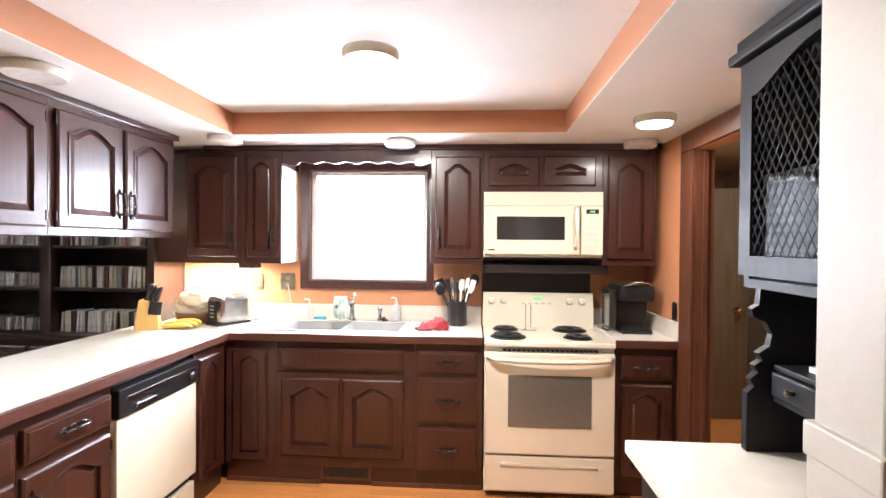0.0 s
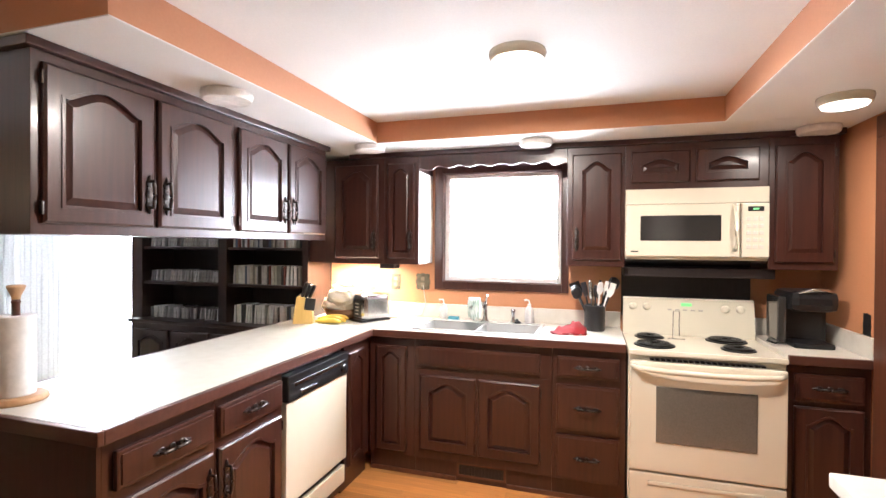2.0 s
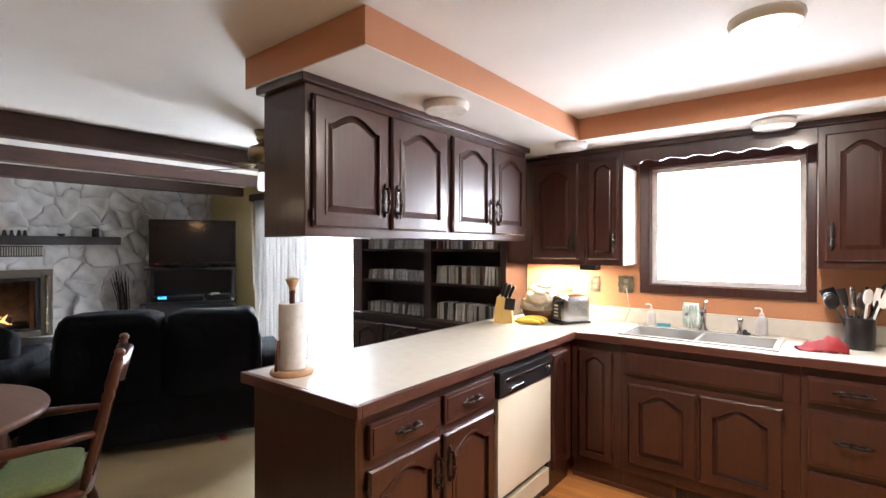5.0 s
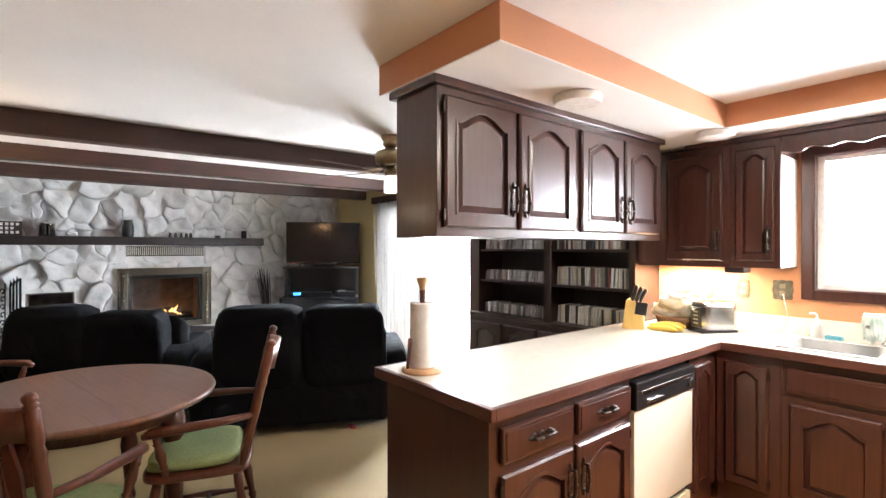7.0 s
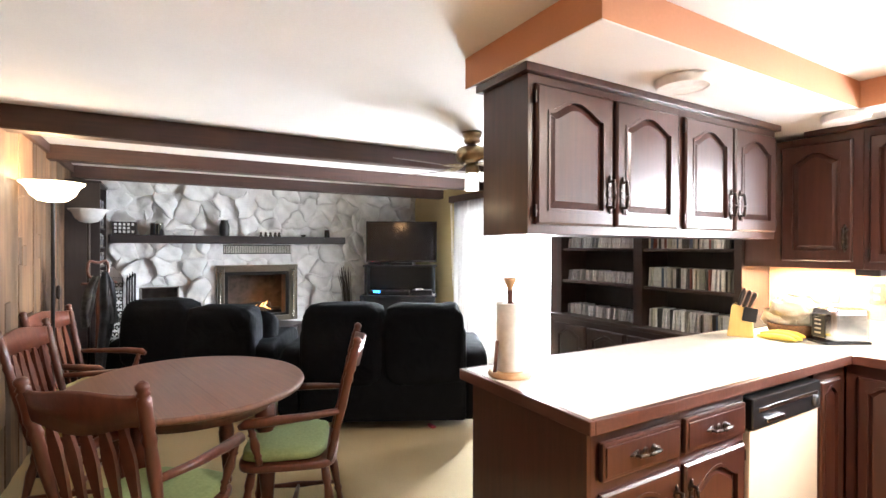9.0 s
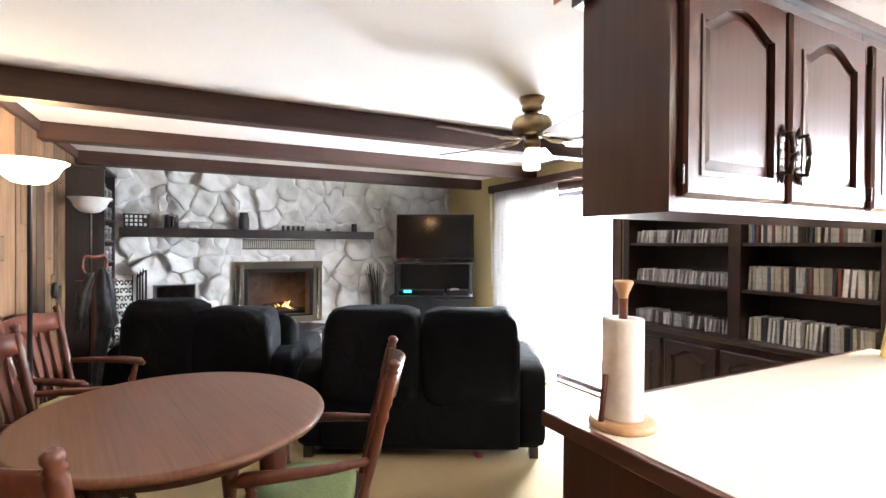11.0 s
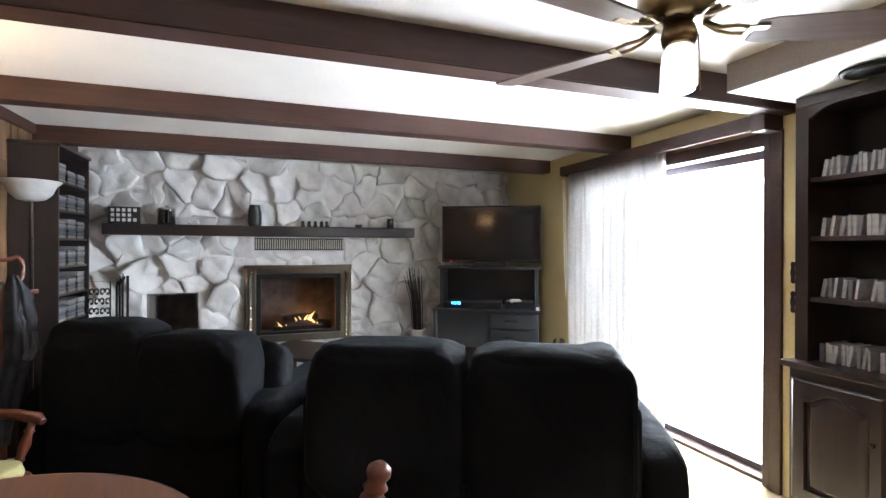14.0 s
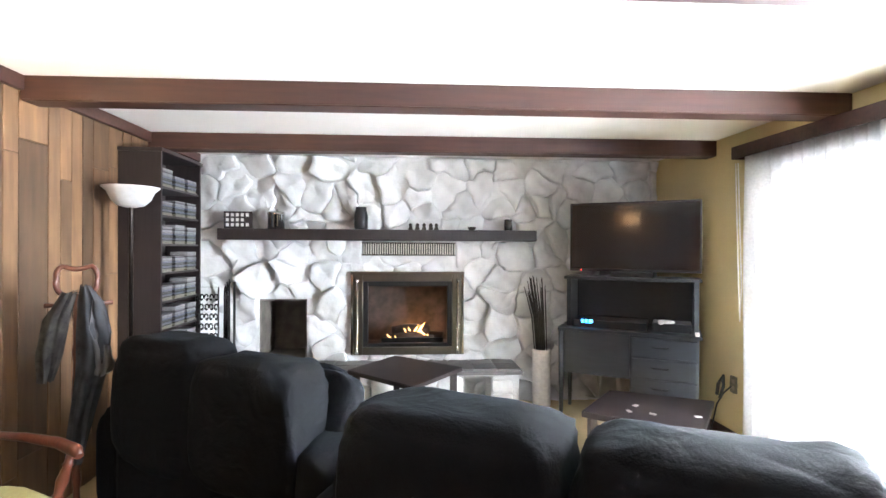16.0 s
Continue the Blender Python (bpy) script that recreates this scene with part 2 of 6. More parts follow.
DOORBROWN = mat("brown_slab_door", (0.16, 0.115, 0.07), 0.35, other=(0.10, 0.07, 0.042), scale=5, stretch=(8, 8, 0.6), coat=0.2)
DULLBLACK = mat("tv_black", (0.006, 0.006, 0.007), 0.08, other=(0.008, 0.008, 0.009), scale=3, coat=0.3)
DESK = mat("charcoal_desk_paint", (0.032, 0.036, 0.044), 0.38, other=(0.022, 0.025, 0.031), scale=7, stretch=(1, 1, 6), coat=0.2)
CURTAIN = mat("sheer_white_cloth", (0.82, 0.82, 0.82), 0.9, scale=60, bump=0.1)
LENS = glow("lit_lens", (1.0, 0.93, 0.82), 4.0)
AMBERGLASS = glow("amber_lit_glass", (1.0, 0.58, 0.28), 12.0)
DULLLENS = mat("unlit_lens", (0.62, 0.59, 0.52), 0.35, scale=20)
SHADEON = glow("lit_glass_shade", (1.0, 0.82, 0.55), 4.5)
SHADEOFF = mat("frosted_glass_shade", (0.84, 0.84, 0.84), 0.35, scale=20)
SHADEOFF.node_tree.nodes["Principled BSDF"].inputs["Transmission Weight"].default_value = 0.45
FLAME = glow("flame", (1.0, 0.50, 0.16), 3.2)
FANGLASS = glow("fan_glass", (1.0, 0.98, 0.95), 1.6)
BLUELED = glow("blue_display", (0.05, 0.35, 1.0), 6.0)
GREENLED = glow("green_display", (0.2, 0.7, 0.25), 0.5)
REDLED = glow("red_led", (1.0, 0.05, 0.03), 5.0)
OUTSIDE = glow("bright_outdoors", (0.93, 0.97, 1.0), 11.0)
GLASS = clear_glass("window_glass")
DVD = spines("disc_case_spines", [(0.85, 0.85, 0.82), (0.04, 0.04, 0.045), (0.75, 0.72, 0.60), (0.82, 0.82, 0.80), (0.10, 0.15, 0.24), (0.88, 0.88, 0.86), (0.05, 0.05, 0.05), (0.70, 0.68, 0.55), (0.26, 0.07, 0.05), (0.86, 0.84, 0.78), (0.30, 0.30, 0.26), (0.80, 0.80, 0.78)])
PALESPINE = spines("pale_sleeves", [(0.80, 0.80, 0.82), (0.86, 0.86, 0.87), (0.66, 0.66, 0.68), (0.88, 0.88, 0.88), (0.34, 0.34, 0.36), (0.78, 0.78, 0.80)], 0.6)
CDS = spines("cd_spines", [(0.34, 0.33, 0.32), (0.03, 0.03, 0.03), (0.24, 0.23, 0.23), (0.42, 0.42, 0.42), (0.06, 0.05, 0.055), (0.22, 0.08, 0.06), (0.02, 0.02, 0.02), (0.30, 0.30, 0.31), (0.03, 0.03, 0.03), (0.22, 0.20, 0.14), (0.12, 0.14, 0.20)])
cn = CDS.node_tree
CDS.node_tree.links.new(cn.nodes.new("ShaderNodeNewGeometry").outputs["Random Per Island"], next(q for q in cn.nodes if q.bl_idname == "ShaderNodeValToRGB").inputs[0])

# ---- mesh helpers ----
def box(bm, x0, x1, y0, y1, z0, z1, bev=0.0, m=None):
    v = bmesh.ops.create_cube(bm, size=1.0, matrix=Matrix.LocRotScale(((x0 + x1) / 2, (y0 + y1) / 2, (z0 + z1) / 2), None, (abs(x1 - x0), abs(y1 - y0), abs(z1 - z0))))["verts"]
    if bev:
        r = bmesh.ops.bevel(bm, geom=list({e for a in v for e in a.link_edges}), offset=bev, segments=2, affect="EDGES", profile=0.6)
        v = list({a for f in r["faces"] for a in f.verts} | {a for a in v if a.is_valid})
    if m is not None:
        bmesh.ops.transform(bm, matrix=m, verts=[a for a in v if a.is_valid])
    return bm


def bx(x0, x1, y0, y1, z0, z1, bev=0.0, m=None):
    return box(bmesh.new(), x0, x1, y0, y1, z0, z1, bev, m)


def lathe(bm, prof, seg=20, m=None):
    rings = []
    for r, z in prof:
        rings.append([bm.verts.new((max(r, 1e-4) * math.cos(a), max(r, 1e-4) * math.sin(a), z)) for a in [2 * math.pi * i / seg for i in range(seg)]])
    for a, b in zip(rings, rings[1:]):
        for i in range(seg):
            f = bm.faces.new((a[i], a[(i + 1) % seg], b[(i + 1) % seg], b[i]))
            f.smooth = True
    bm.faces.new(rings[0][::-1])
    bm.faces.new(rings[-1])
    if m is not None:
        bmesh.ops.transform(bm, matrix=m, verts=[v for r in rings for v in r])
    return bm


def tube(bm, pts, rad, seg=8):
    pts = [Vector(p) for p in pts]
    rads = rad if isinstance(rad, (list, tuple)) else [rad] * len(pts)
    rings = []
    for i, p in enumerate(pts):
        d = (pts[min(i + 1, len(pts) - 1)] - pts[max(i - 1, 0)]).normalized()
        q = d.to_track_quat("Z", "Y").to_matrix()
        rings.append([bm.verts.new(p + q @ Vector((rads[i] * math.cos(a), rads[i] * math.sin(a), 0))) for a in [2 * math.pi * k / seg for k in range(seg)]])
    for a, b in zip(rings, rings[1:]):
        for i in range(seg):
            bm.faces.new((a[i], a[(i + 1) % seg], b[(i + 1) % seg], b[i])).smooth = True
    bm.faces.new(rings[0][::-1])
    bm.faces.new(rings[-1])
    return bm


def turned(bm, a, b, prof, seg=12):
    """A turned stick from a to b: prof holds (share of the length, radius)."""
    a, b = Vector(a), Vector(b)
    d = b - a
    m = Matrix.Translation(a) @ d.to_track_quat("Z", "Y").to_matrix().to_4x4()
    return lathe(bm, [(r, s * d.length) for s, r in prof], seg, m)


def plate(bm, poly, t0, t1, m=None, bev=0.0):
    """A polygon in x and z, thick from y = t0 to t1."""
    lo = [bm.verts.new((x, t0, z)) for x, z in poly]
    hi = [bm.verts.new((x, t1, z)) for x, z in poly]
    n = len(poly)
    fs = [bm.faces.new(lo), bm.faces.new(hi[::-1])]
    for i in range(n):
        fs.append(bm.faces.new((lo[i], hi[i], hi[(i + 1) % n], lo[(i + 1) % n])))
    bmesh.ops.recalc_face_normals(bm, faces=fs)
    if m is not None:
        bmesh.ops.transform(bm, matrix=m, verts=lo + hi)
    return bm


def grid_slab(bm, xs, ys, cells, z0, z1):
    """One connected slab made of the cells (i, j) of a grid."""
    vs = {}
    def v(i, j):
        if (i, j) not in vs:
            vs[i, j] = bm.verts.new((xs[i], ys[j], z0))
        return vs[i, j]
    fs = [bm.faces.new((v(i, j), v(i, j + 1), v(i + 1, j + 1), v(i + 1, j))) for i, j in cells]
    up = bmesh.ops.extrude_face_region(bm, geom=fs)["geom"]
    bmesh.ops.translate(bm, vec=(0, 0, z1 - z0), verts=[g for g in up if isinstance(g, bmesh.types.BMVert)])
    bmesh.ops.recalc_face_normals(bm, faces=list(bm.faces))
    return bm


def puff(bm, x0, x1, y0, y1, z0, z1, e=0.5, m=None, wob=0.0):
    """A soft, pillow-like block: a superellipsoid with a little unevenness."""
    v = bmesh.ops.create_uvsphere(bm, u_segments=36, v_segments=22, radius=1.0)["verts"]
    c = Vector(((x0 + x1) / 2, (y0 + y1) / 2, (z0 + z1) / 2))
    s = Vector(((x1 - x0) / 2, (y1 - y0) / 2, (z1 - z0) / 2))
    for a in v:
        p = a.co
        q = Vector([math.copysign(abs(k) ** e, k) for k in p])
        q = q * (1 + wob * (noise.noise(p * 1.9 + c) + 0.55 * noise.noise(p * 4.6 + c * 3) + 0.25 * noise.noise(p * 10 + c)))
        a.co = Vector((c.x + s.x * q.x, c.y + s.y * q.y, c.z + s.z * q.z))
        for f in a.link_faces:
            f.smooth = True
    if m is not None:
        bmesh.ops.transform(bm, matrix=m, verts=v)
    return bm


def meshed(name, bm, material):
    me = bpy.data.meshes.new(name)
    bm.normal_update()
    bm.to_mesh(me)
    bm.free()
    me.materials.append(material)
    return me


def part(name, bm, material, parent, label="", m=None):
    ob = new(name, bm if isinstance(bm, bpy.types.Mesh) else meshed(name, bm, material))
    ob.parent = parent
    if m is not None:
        ob.matrix_basis = m
    return tagged(ob, label)


def thing(name, label, category, m=None, group="", kind=""):
    ob = new(name)
    ob.empty_display_size = 0.1
    if m is not None:
        ob.matrix_basis = m
    return tagged(ob, label, category, group, kind)


def solid(name, bm, material, label, category, m=None, group="", kind=""):
    ob = new(name, bm if isinstance(bm, bpy.types.Mesh) else meshed(name, bm, material))
    if m is not None:
        ob.matrix_basis = m
    return tagged(ob, label, category, group, kind)


def structure(name, bm, material, label, category):
    return solid(name, bm, material, label, category, kind="structure")

# ---- the rooms ----
CEIL, SOFF, CARP = 2.29, 2.155, 0.04
WX, EX, SY, NF, NK = -5.78, 2.72, -1.93, 2.33, 2.45


def wall_with_hole(name, axis, at, thick, a0, a1, z0, z1, holes, material, label):
    """A wall in the plane axis = at, from a0 to a1, with holes (h0, h1, low, high) cut through it."""
    bm = bmesh.new()
    cuts = sorted({a0, a1, *[h for hole in holes for h in hole[:2]]})
    for p, q in zip(cuts, cuts[1:]):
        gaps = sorted((lo, hi) for h0, h1, lo, hi in holes if h0 <= p and q <= h1)
        z = z0
        for lo, hi in gaps + [(z1, z1)]:
            if lo > z + 1e-4:
                if axis == "y":
                    box(bm, p, q, at, at + thick, z, lo)
                else:
                    box(bm, at, at + thick, p, q, z, lo)
            z = hi
    return structure(name, bm, material, label, "wall")


structure("floor", bx(-0.72, EX, 0.0, 2.62, -0.15, -0.012), OAK, "subfloor under the oak strip flooring", "floor")
structure("carpet", box(bx(-5.9, -0.72, -2.05, 2.6, -0.15, CARP), -0.72, EX, -2.05, -0.0, -0.15, 0.012), CARPET, "tan wall-to-wall carpet with short pile", "carpet")
structure("ceiling", bx(-6.3, EX + 0.1, -2.05, 2.6, CEIL, CEIL + 0.12), WHITE, "white textured ceiling of kitchen and family room", "ceiling")
wall_with_hole("wall_north_kitchen", "y", NK, 0.16, -0.66, EX, -0.1, CEIL, [(0.30, 1.175, 1.225, 2.035)], ORANGE, "terracotta orange kitchen wall with a window")
wall_with_hole("wall_north_family", "y", NF, 0.24, WX - 0.4, -2.40, -0.1, CEIL, [(-4.50, -2.62, 0.03, 2.06)], YELLOW, "ochre yellow wall with a wide sliding door")
structure("wall_behind_bookcase", bx(-2.40, -0.66, NK, NK + 0.16, -0.1, CEIL), YELLOW, "ochre wall behind the built-in bookcase", "wall")
structure("wall_return", bx(-2.40, -2.36, NF + 0.005, NK, -0.1, CEIL), YELLOW, "short return of the ochre wall", "wall")
wall_with_hole("wall_east", "x", EX, 0.10, -2.05, 2.6, -0.1, CEIL, [(0.74, 1.70, -0.1, 2.03)], ORANGE, "terracotta orange wall with a doorway")
wall_south = structure("wall_south", bx(WX - 0.4, EX, SY - 0.14, SY - 0.018, -0.1, CEIL), PLANKS, "wall panelled in knotty vertical planks", "wall")
stub = structure("wall_stub", bx(2.005, EX, -0.42, -0.30, 0, CEIL, 0.004), CREAM, "cream painted end of a partition wall", "wall")
part("wainscot", box(bx(1.9985, EX, -0.426, -0.294, 0.012, 1.24, 0.004), 1.995, EX, -0.430, -0.290, 1.20, 1.25, 0.004), CREAM, stub)
# hall behind the doorway
structure("hall_floor", bx(EX + 0.10, 4.2, 0.2, 4.3, -0.1, 0.0), OAK, "oak floor of the hall beyond the doorway", "floor")
structure("hall_walls", box(box(box(box(box(bx(4.2, 4.3, 0.2, 4.3, 0, CEIL), EX + 0.10, 4.3, 4.3, 4.4, 0, CEIL), EX + 0.10, 4.3, 0.1, 0.2, 0, CEIL), EX + 0.10, 4.3, 0.1, 4.4, CEIL, CEIL + 0.1), 2.73, 2.82, 2.61, 4.3, 0, CEIL), 2.821, 3.08, 3.20, 3.30, 0, CEIL), BEIGE, "beige hall walls", "wall")

# soffit round the tray ceiling: painted sides, white underside
def soffit(name, x0, x1, y0, y1, side, label):
    s = thing(name, label, "soffit", kind="structure")
    part("fascia", bx(x0, x1, y0, y1, SOFF + 0.004, CEIL), side, s)
    part("underside", bx(x0 + 0.001, x1 - 0.001, y0 + 0.001, y1 - 0.001, SOFF, SOFF + 0.004), WHITE, s, "white painted underside")


soffit("soffit_west", -0.707, 0.04, 0.0, 1.807, ORANGE, "dropped soffit with terracotta sides over the peninsula")
soffit("soffit_north", -0.707, EX, 1.807, NK, ORANGE, "dropped soffit with terracotta side over the window wall")
soffit("soffit_east", 2.04, EX, -0.30, 1.807, ORANGE, "dropped soffit with terracotta side")
TAUPE = mat("taupe_paint", (0.30, 0.25, 0.215), 0.6, scale=80, bump=0.05)
soffit("soffit_bookcase", -2.40, -0.707, 1.70, NK, TAUPE, "dropped taupe soffit over the built-in bookcase")

# beams
def beam(name, xl, xr, yl, yr, w, label, low=2.167):
    o = thing(name, label, "beam", kind="structure")
    bm = bmesh.new()
    lo = [(xl, yl), (xr, yr), (xr - w, yr), (xl - w, yl)]
    vs = [[bm.verts.new((x, y, z)) for x, y in lo] for z in (low, CEIL + 0.002)]
    bm.faces.new(vs[0][::-1]), bm.faces.new(vs[1])
    for i in range(4):
        bm.faces.new((vs[0][i], vs[0][(i + 1) % 4], vs[1][(i + 1) % 4], vs[1][i]))
    bmesh.ops.bevel(bm, geom=list(bm.edges), offset=0.006, segments=2, affect="EDGES")
    part("timber", bm, BEAM, o)


beam("beam_1", -2.57, -2.475, SY, NF, 0.13, "dark stained ceiling beam meeting the soffit", 2.145)
beam("beam_2", -3.81, -3.735, SY, NF, 0.13, "dark stained ceiling beam")
beam("beam_3", -4.955, -4.87, SY, NF, 0.13, "dark stained ceiling beam before the fireplace wall")
structure("trim_south", bx(WX, -2.62, SY - 0.02, SY + 0.025, CEIL - 0.075, CEIL - 0.001, 0.006), BEAM, "dark wooden crown moulding", "trim")
structure("baseboard_north", bx(WX, -4.55, NF - 0.018, NF, CARP, CARP + 0.09, 0.004), BEAM, "dark wooden baseboard", "baseboard")

# ---- kitchen cabinets ----
def arch_outline(x0, x1, z0, z1, rise, n=22):
    """A panel outline with a cathedral arch on top, or a plain rectangle where rise is 0."""
    pts = [(x0, z0), (x1, z0)]
    if rise <= 0:
        return pts + [(x1, z1), (x0, z1)]
    w = x1 - x0
    top = []
    for i in range(n + 1):
        s = i / n
        u = abs(2 * s - 1)
        q = max(0.0, 1 - u / 0.9)
        k = (q * q * (3 - 2 * q)) ** 0.62
        top.append((x1 - w * s, z1 - rise + rise * k))
    return pts + top


def ring_slab(bm, outer, inner, y0, y1, chamfer=0.0):
    """A frame between two outlines of the same number of points."""
    n = len(outer)
    mx, mz = max(p[0] for p in outer), max(p[1] for p in outer)
    inset = lambda v, top: min(max(v, chamfer), top - chamfer)
    vo = [[bm.verts.new((inset(x, mx), y0, inset(z, mz)) if chamfer else (x, y0, z)) for x, z in outer]]
    if chamfer:
        vo.append([bm.verts.new((x, y0 + chamfer, z)) for x, z in outer])
    vo.append([bm.verts.new((x, y1, z)) for x, z in outer])
    vi = [[bm.verts.new((x, y, z)) for x, z in inner] for y in (y0, y1)]
    fs = []
    for i in range(n):
        j = (i + 1) % n
        fs += [bm.faces.new((vo[0][i], vo[0][j], vi[0][j], vi[0][i])), bm.faces.new((vo[-1][i], vi[1][i], vi[1][j], vo[-1][j])),
               bm.faces.new((vi[0][i], vi[0][j], vi[1][j], vi[1][i]))]
        for a, b in zip(vo, vo[1:]):
            fs.append(bm.faces.new((a[i], b[i], b[j], a[j])))
    bmesh.ops.recalc_face_normals(bm, faces=fs)


def door_mesh(w, h, rise=0.05, stile=0.058):
    """A raised-panel door, w by h, front towards -y, its back at y = 0."""
    bm = bmesh.new()
    st = min(stile, w * 0.19)
    inner = arch_outline(st, w - st, st, h - st * 0.8, rise)
    outer = [(0, 0), (w, 0)] + ([(w - w * i / 22, h) for i in range(23)] if rise > 0 else [(w, h), (0, h)])
    if rise > 0:
        outer[2], outer[24] = (w, h), (0, h)
    ring_slab(bm, outer, inner, -0.020, 0.0, 0.008)
    lip = arch_outline(st - 0.007, w - st + 0.007, st - 0.007, h - st * 0.8 + 0.007, rise)
    ring_slab(bm, lip, arch_outline(st + 0.004, w - st - 0.004, st + 0.004, h - st * 0.8 - 0.004, rise), -0.0235, -0.006)
    # raised panel: sloping border and flat field
    a = arch_outline(st + 0.002, w - st - 0.002, st + 0.002, h - st * 0.8 - 0.002, rise)
    g = min(0.032, w * 0.1)
    b = arch_outline(st + g, w - st - g, st + g, h - st * 0.8 - g, rise * 0.8)
    va = [bm.verts.new((x, -0.005, z)) for x, z in a]
    vb = [bm.verts.new((x, -0.016, z)) for x, z in b]
    fs = [bm.faces.new(vb)]
    for i in range(len(a)):
        j = (i + 1) % len(a)
        fs.append(bm.faces.new((va[i], va[j], vb[j], vb[i])))
    for f in fs:
        f.normal_update()
        if f.normal.y > 0:
            f.normal_flip()
    return bm


def drawer_mesh(w, h):
    bm = bx(0, w, -0.020, 0, 0, h, 0.006)
    return box(bm, 0.014, w - 0.014, -0.024, -0.018, 0.014, h - 0.014, 0.003)


def pull_mesh(length=0.125):
    """An ornate bail pull along z, its foot at y = 0."""
    bm = bmesh.new()
    for s in (-1, 1):
        lathe(bm, [(0.011, 0), (0.012, 0.003), (0.006, 0.006), (0.005, 0.024), (0.007, 0.028), (0.001, 0.031)], 10, Matrix.Translation((0, 0, s * length * 0.42)) @ Matrix.Rotation(radians(90), 4, "X"))
        lathe(bm, [(0.001, 0), (0.006, 0.004), (0.007, 0.012), (0.002, 0.026)], 8, Matrix.Translation((0, -0.004, s * length * 0.42)) @ Matrix.Rotation(0 if s > 0 else math.pi, 4, "X"))
    box(bm, -0.010, 0.010, -0.003, 0, -0.056, 0.056, 0.001)
    for k in (-0.044, 0.0, 0.044):
        lathe(bm, [(0.016, 0), (0.0155, 0.003), (0.012, 0.0045), (0.001, 0.005)], 10, Matrix.Translation((0, 0, k)) @ Matrix.Rotation(radians(90), 4, "X"))
    n = 9
    pts = [(0, -0.024 - 0.006 * math.sin(math.pi * i / (n - 1)), length * (i / (n - 1) - 0.5) * 0.86) for i in range(n)]
    tube(bm, pts, [0.0045 + 0.0035 * abs(math.sin(3 * math.pi * i / (n - 1))) for i in range(n)], 8)
    return bm


PULL = meshed("handle", pull_mesh(), PEWTER)
SMALLPULL = meshed("handle", pull_mesh(0.11), PEWTER)
TURN90 = Matrix.Rotation(radians(90), 4, "Y")


def cabinet(name, m, w, d, z0, z1, fronts, label, group, material=CAB, toe=False, category="cabinet"):
    """A cabinet in its own axes: front at y = 0, back at y = d. fronts: (kind, x0, x1, z0, z1, handle side)."""
    c = thing(name, label, category, m, group)
    body = bmesh.new()
    if toe:
        box(body, 0, w, 0, d, 0.125, z1, 0.002)
        box(body, 0.0, w, 0.022, d, 0.0, 0.1245)
    else:
        box(body, 0, w, 0, d, z0, z1, 0.002)
    part("body", body, material, c)
    for kind, x0, x1, a, b, side in fronts:
        if kind == "drawer":
            dr = part("drawer", drawer_mesh(x1 - x0, b - a), material, c, m=Matrix.Translation((x0, -0.001, a)))
            if side:
                part("handle", PULL, PEWTER, dr, "pewter bail handle", Matrix.Translation(((x1 - x0) / 2, -0.021, (b - a) / 2)) @ TURN90)
        else:
            rise = 0.0 if kind == "plain" else min(0.055, (x1 - x0) * 0.17, (b - a) * 0.16)
            dr = part("door", door_mesh(x1 - x0, b - a, rise), material, c, m=Matrix.Translation((x0, -0.001, a)))
            if side:
                hx = 0.028 if "l" in side else x1 - x0 - 0.028
                hz = (b - a) - 0.13 if "t" in side else (0.13 if b - a > 0.3 else (b - a) / 2)
                part("handle", SMALLPULL if b - a < 0.5 else PULL, PEWTER, dr, "pewter bail handle", Matrix.Translation((hx, -0.021, hz)))
            for hz in (0.05, b - a - 0.05):
                hx = x1 - x0 + 0.004 if "l" in (side or "l") else -0.004
                if b - a > 0.3:
                    part("hinge", bx(hx - 0.004, hx + 0.004, -0.018, -0.004, hz - 0.022, hz + 0.022, 0.002), PEWTER, dr)
    return c


G = "dark kitchen cabinets"
EASTWARD = lambda x, y: pose(x, y, 0, 0, 0, 90)  # front faces +x, width runs along +y
# wall units over the peninsula
for y0, y1 in ((0.033, 0.935), (0.936, 1.805)):
    w = y1 - y0
    cabinet("wall_cabinet", EASTWARD(-0.335, y0), w, 0.282, 1.525, 2.121,
            [("door", 0.03, w / 2 - 0.012, 1.562, 2.085, "r"), ("door", w / 2 + 0.012, w - 0.025, 1.562, 2.085, "l")], "dark walnut wall cabinet with two cathedral arch doors", G)
structure("trim_wall_units", box(bx(-0.64, -0.312, 0.008, 1.83, 2.1215, SOFF - 0.001, 0.004), -0.322, EX - 0.02, 2.105, 2.44, 2.1215, SOFF - 0.001, 0.004), CAB, "dark wooden top trim above the wall cabinets", "trim")
# wall units beside the window and the cooker
NORTHW = lambda x: pose(x, 2.13, 0)
cabinet("wall_cabinet", NORTHW(-0.66), 0.609, 0.31, 1.36, 2.121, [("door", 0.22, 0.565, 1.40, 2.075, "r")], "dark walnut corner wall cabinet with one arched door", G)
b = cabinet("wall_cabinet", NORTHW(-0.05), 0.262, 0.31, 1.36, 2.121, [("door", 0.03, 0.235, 1.40, 2.075, "r")], "narrow dark walnut wall cabinet beside the window", G)
part("side_panel", bx(0.2625, 0.2645, 0.012, 0.305, 1.365, 2.02), LAMINATE, b, "white laminate side panel")
cabinet("wall_cabinet", NORTHW(1.226), 0.345, 0.31, 1.37, 2.121, [("door", 0.03, 0.325, 1.41, 2.075, "l")], "dark walnut wall cabinet between window and microwave", G)
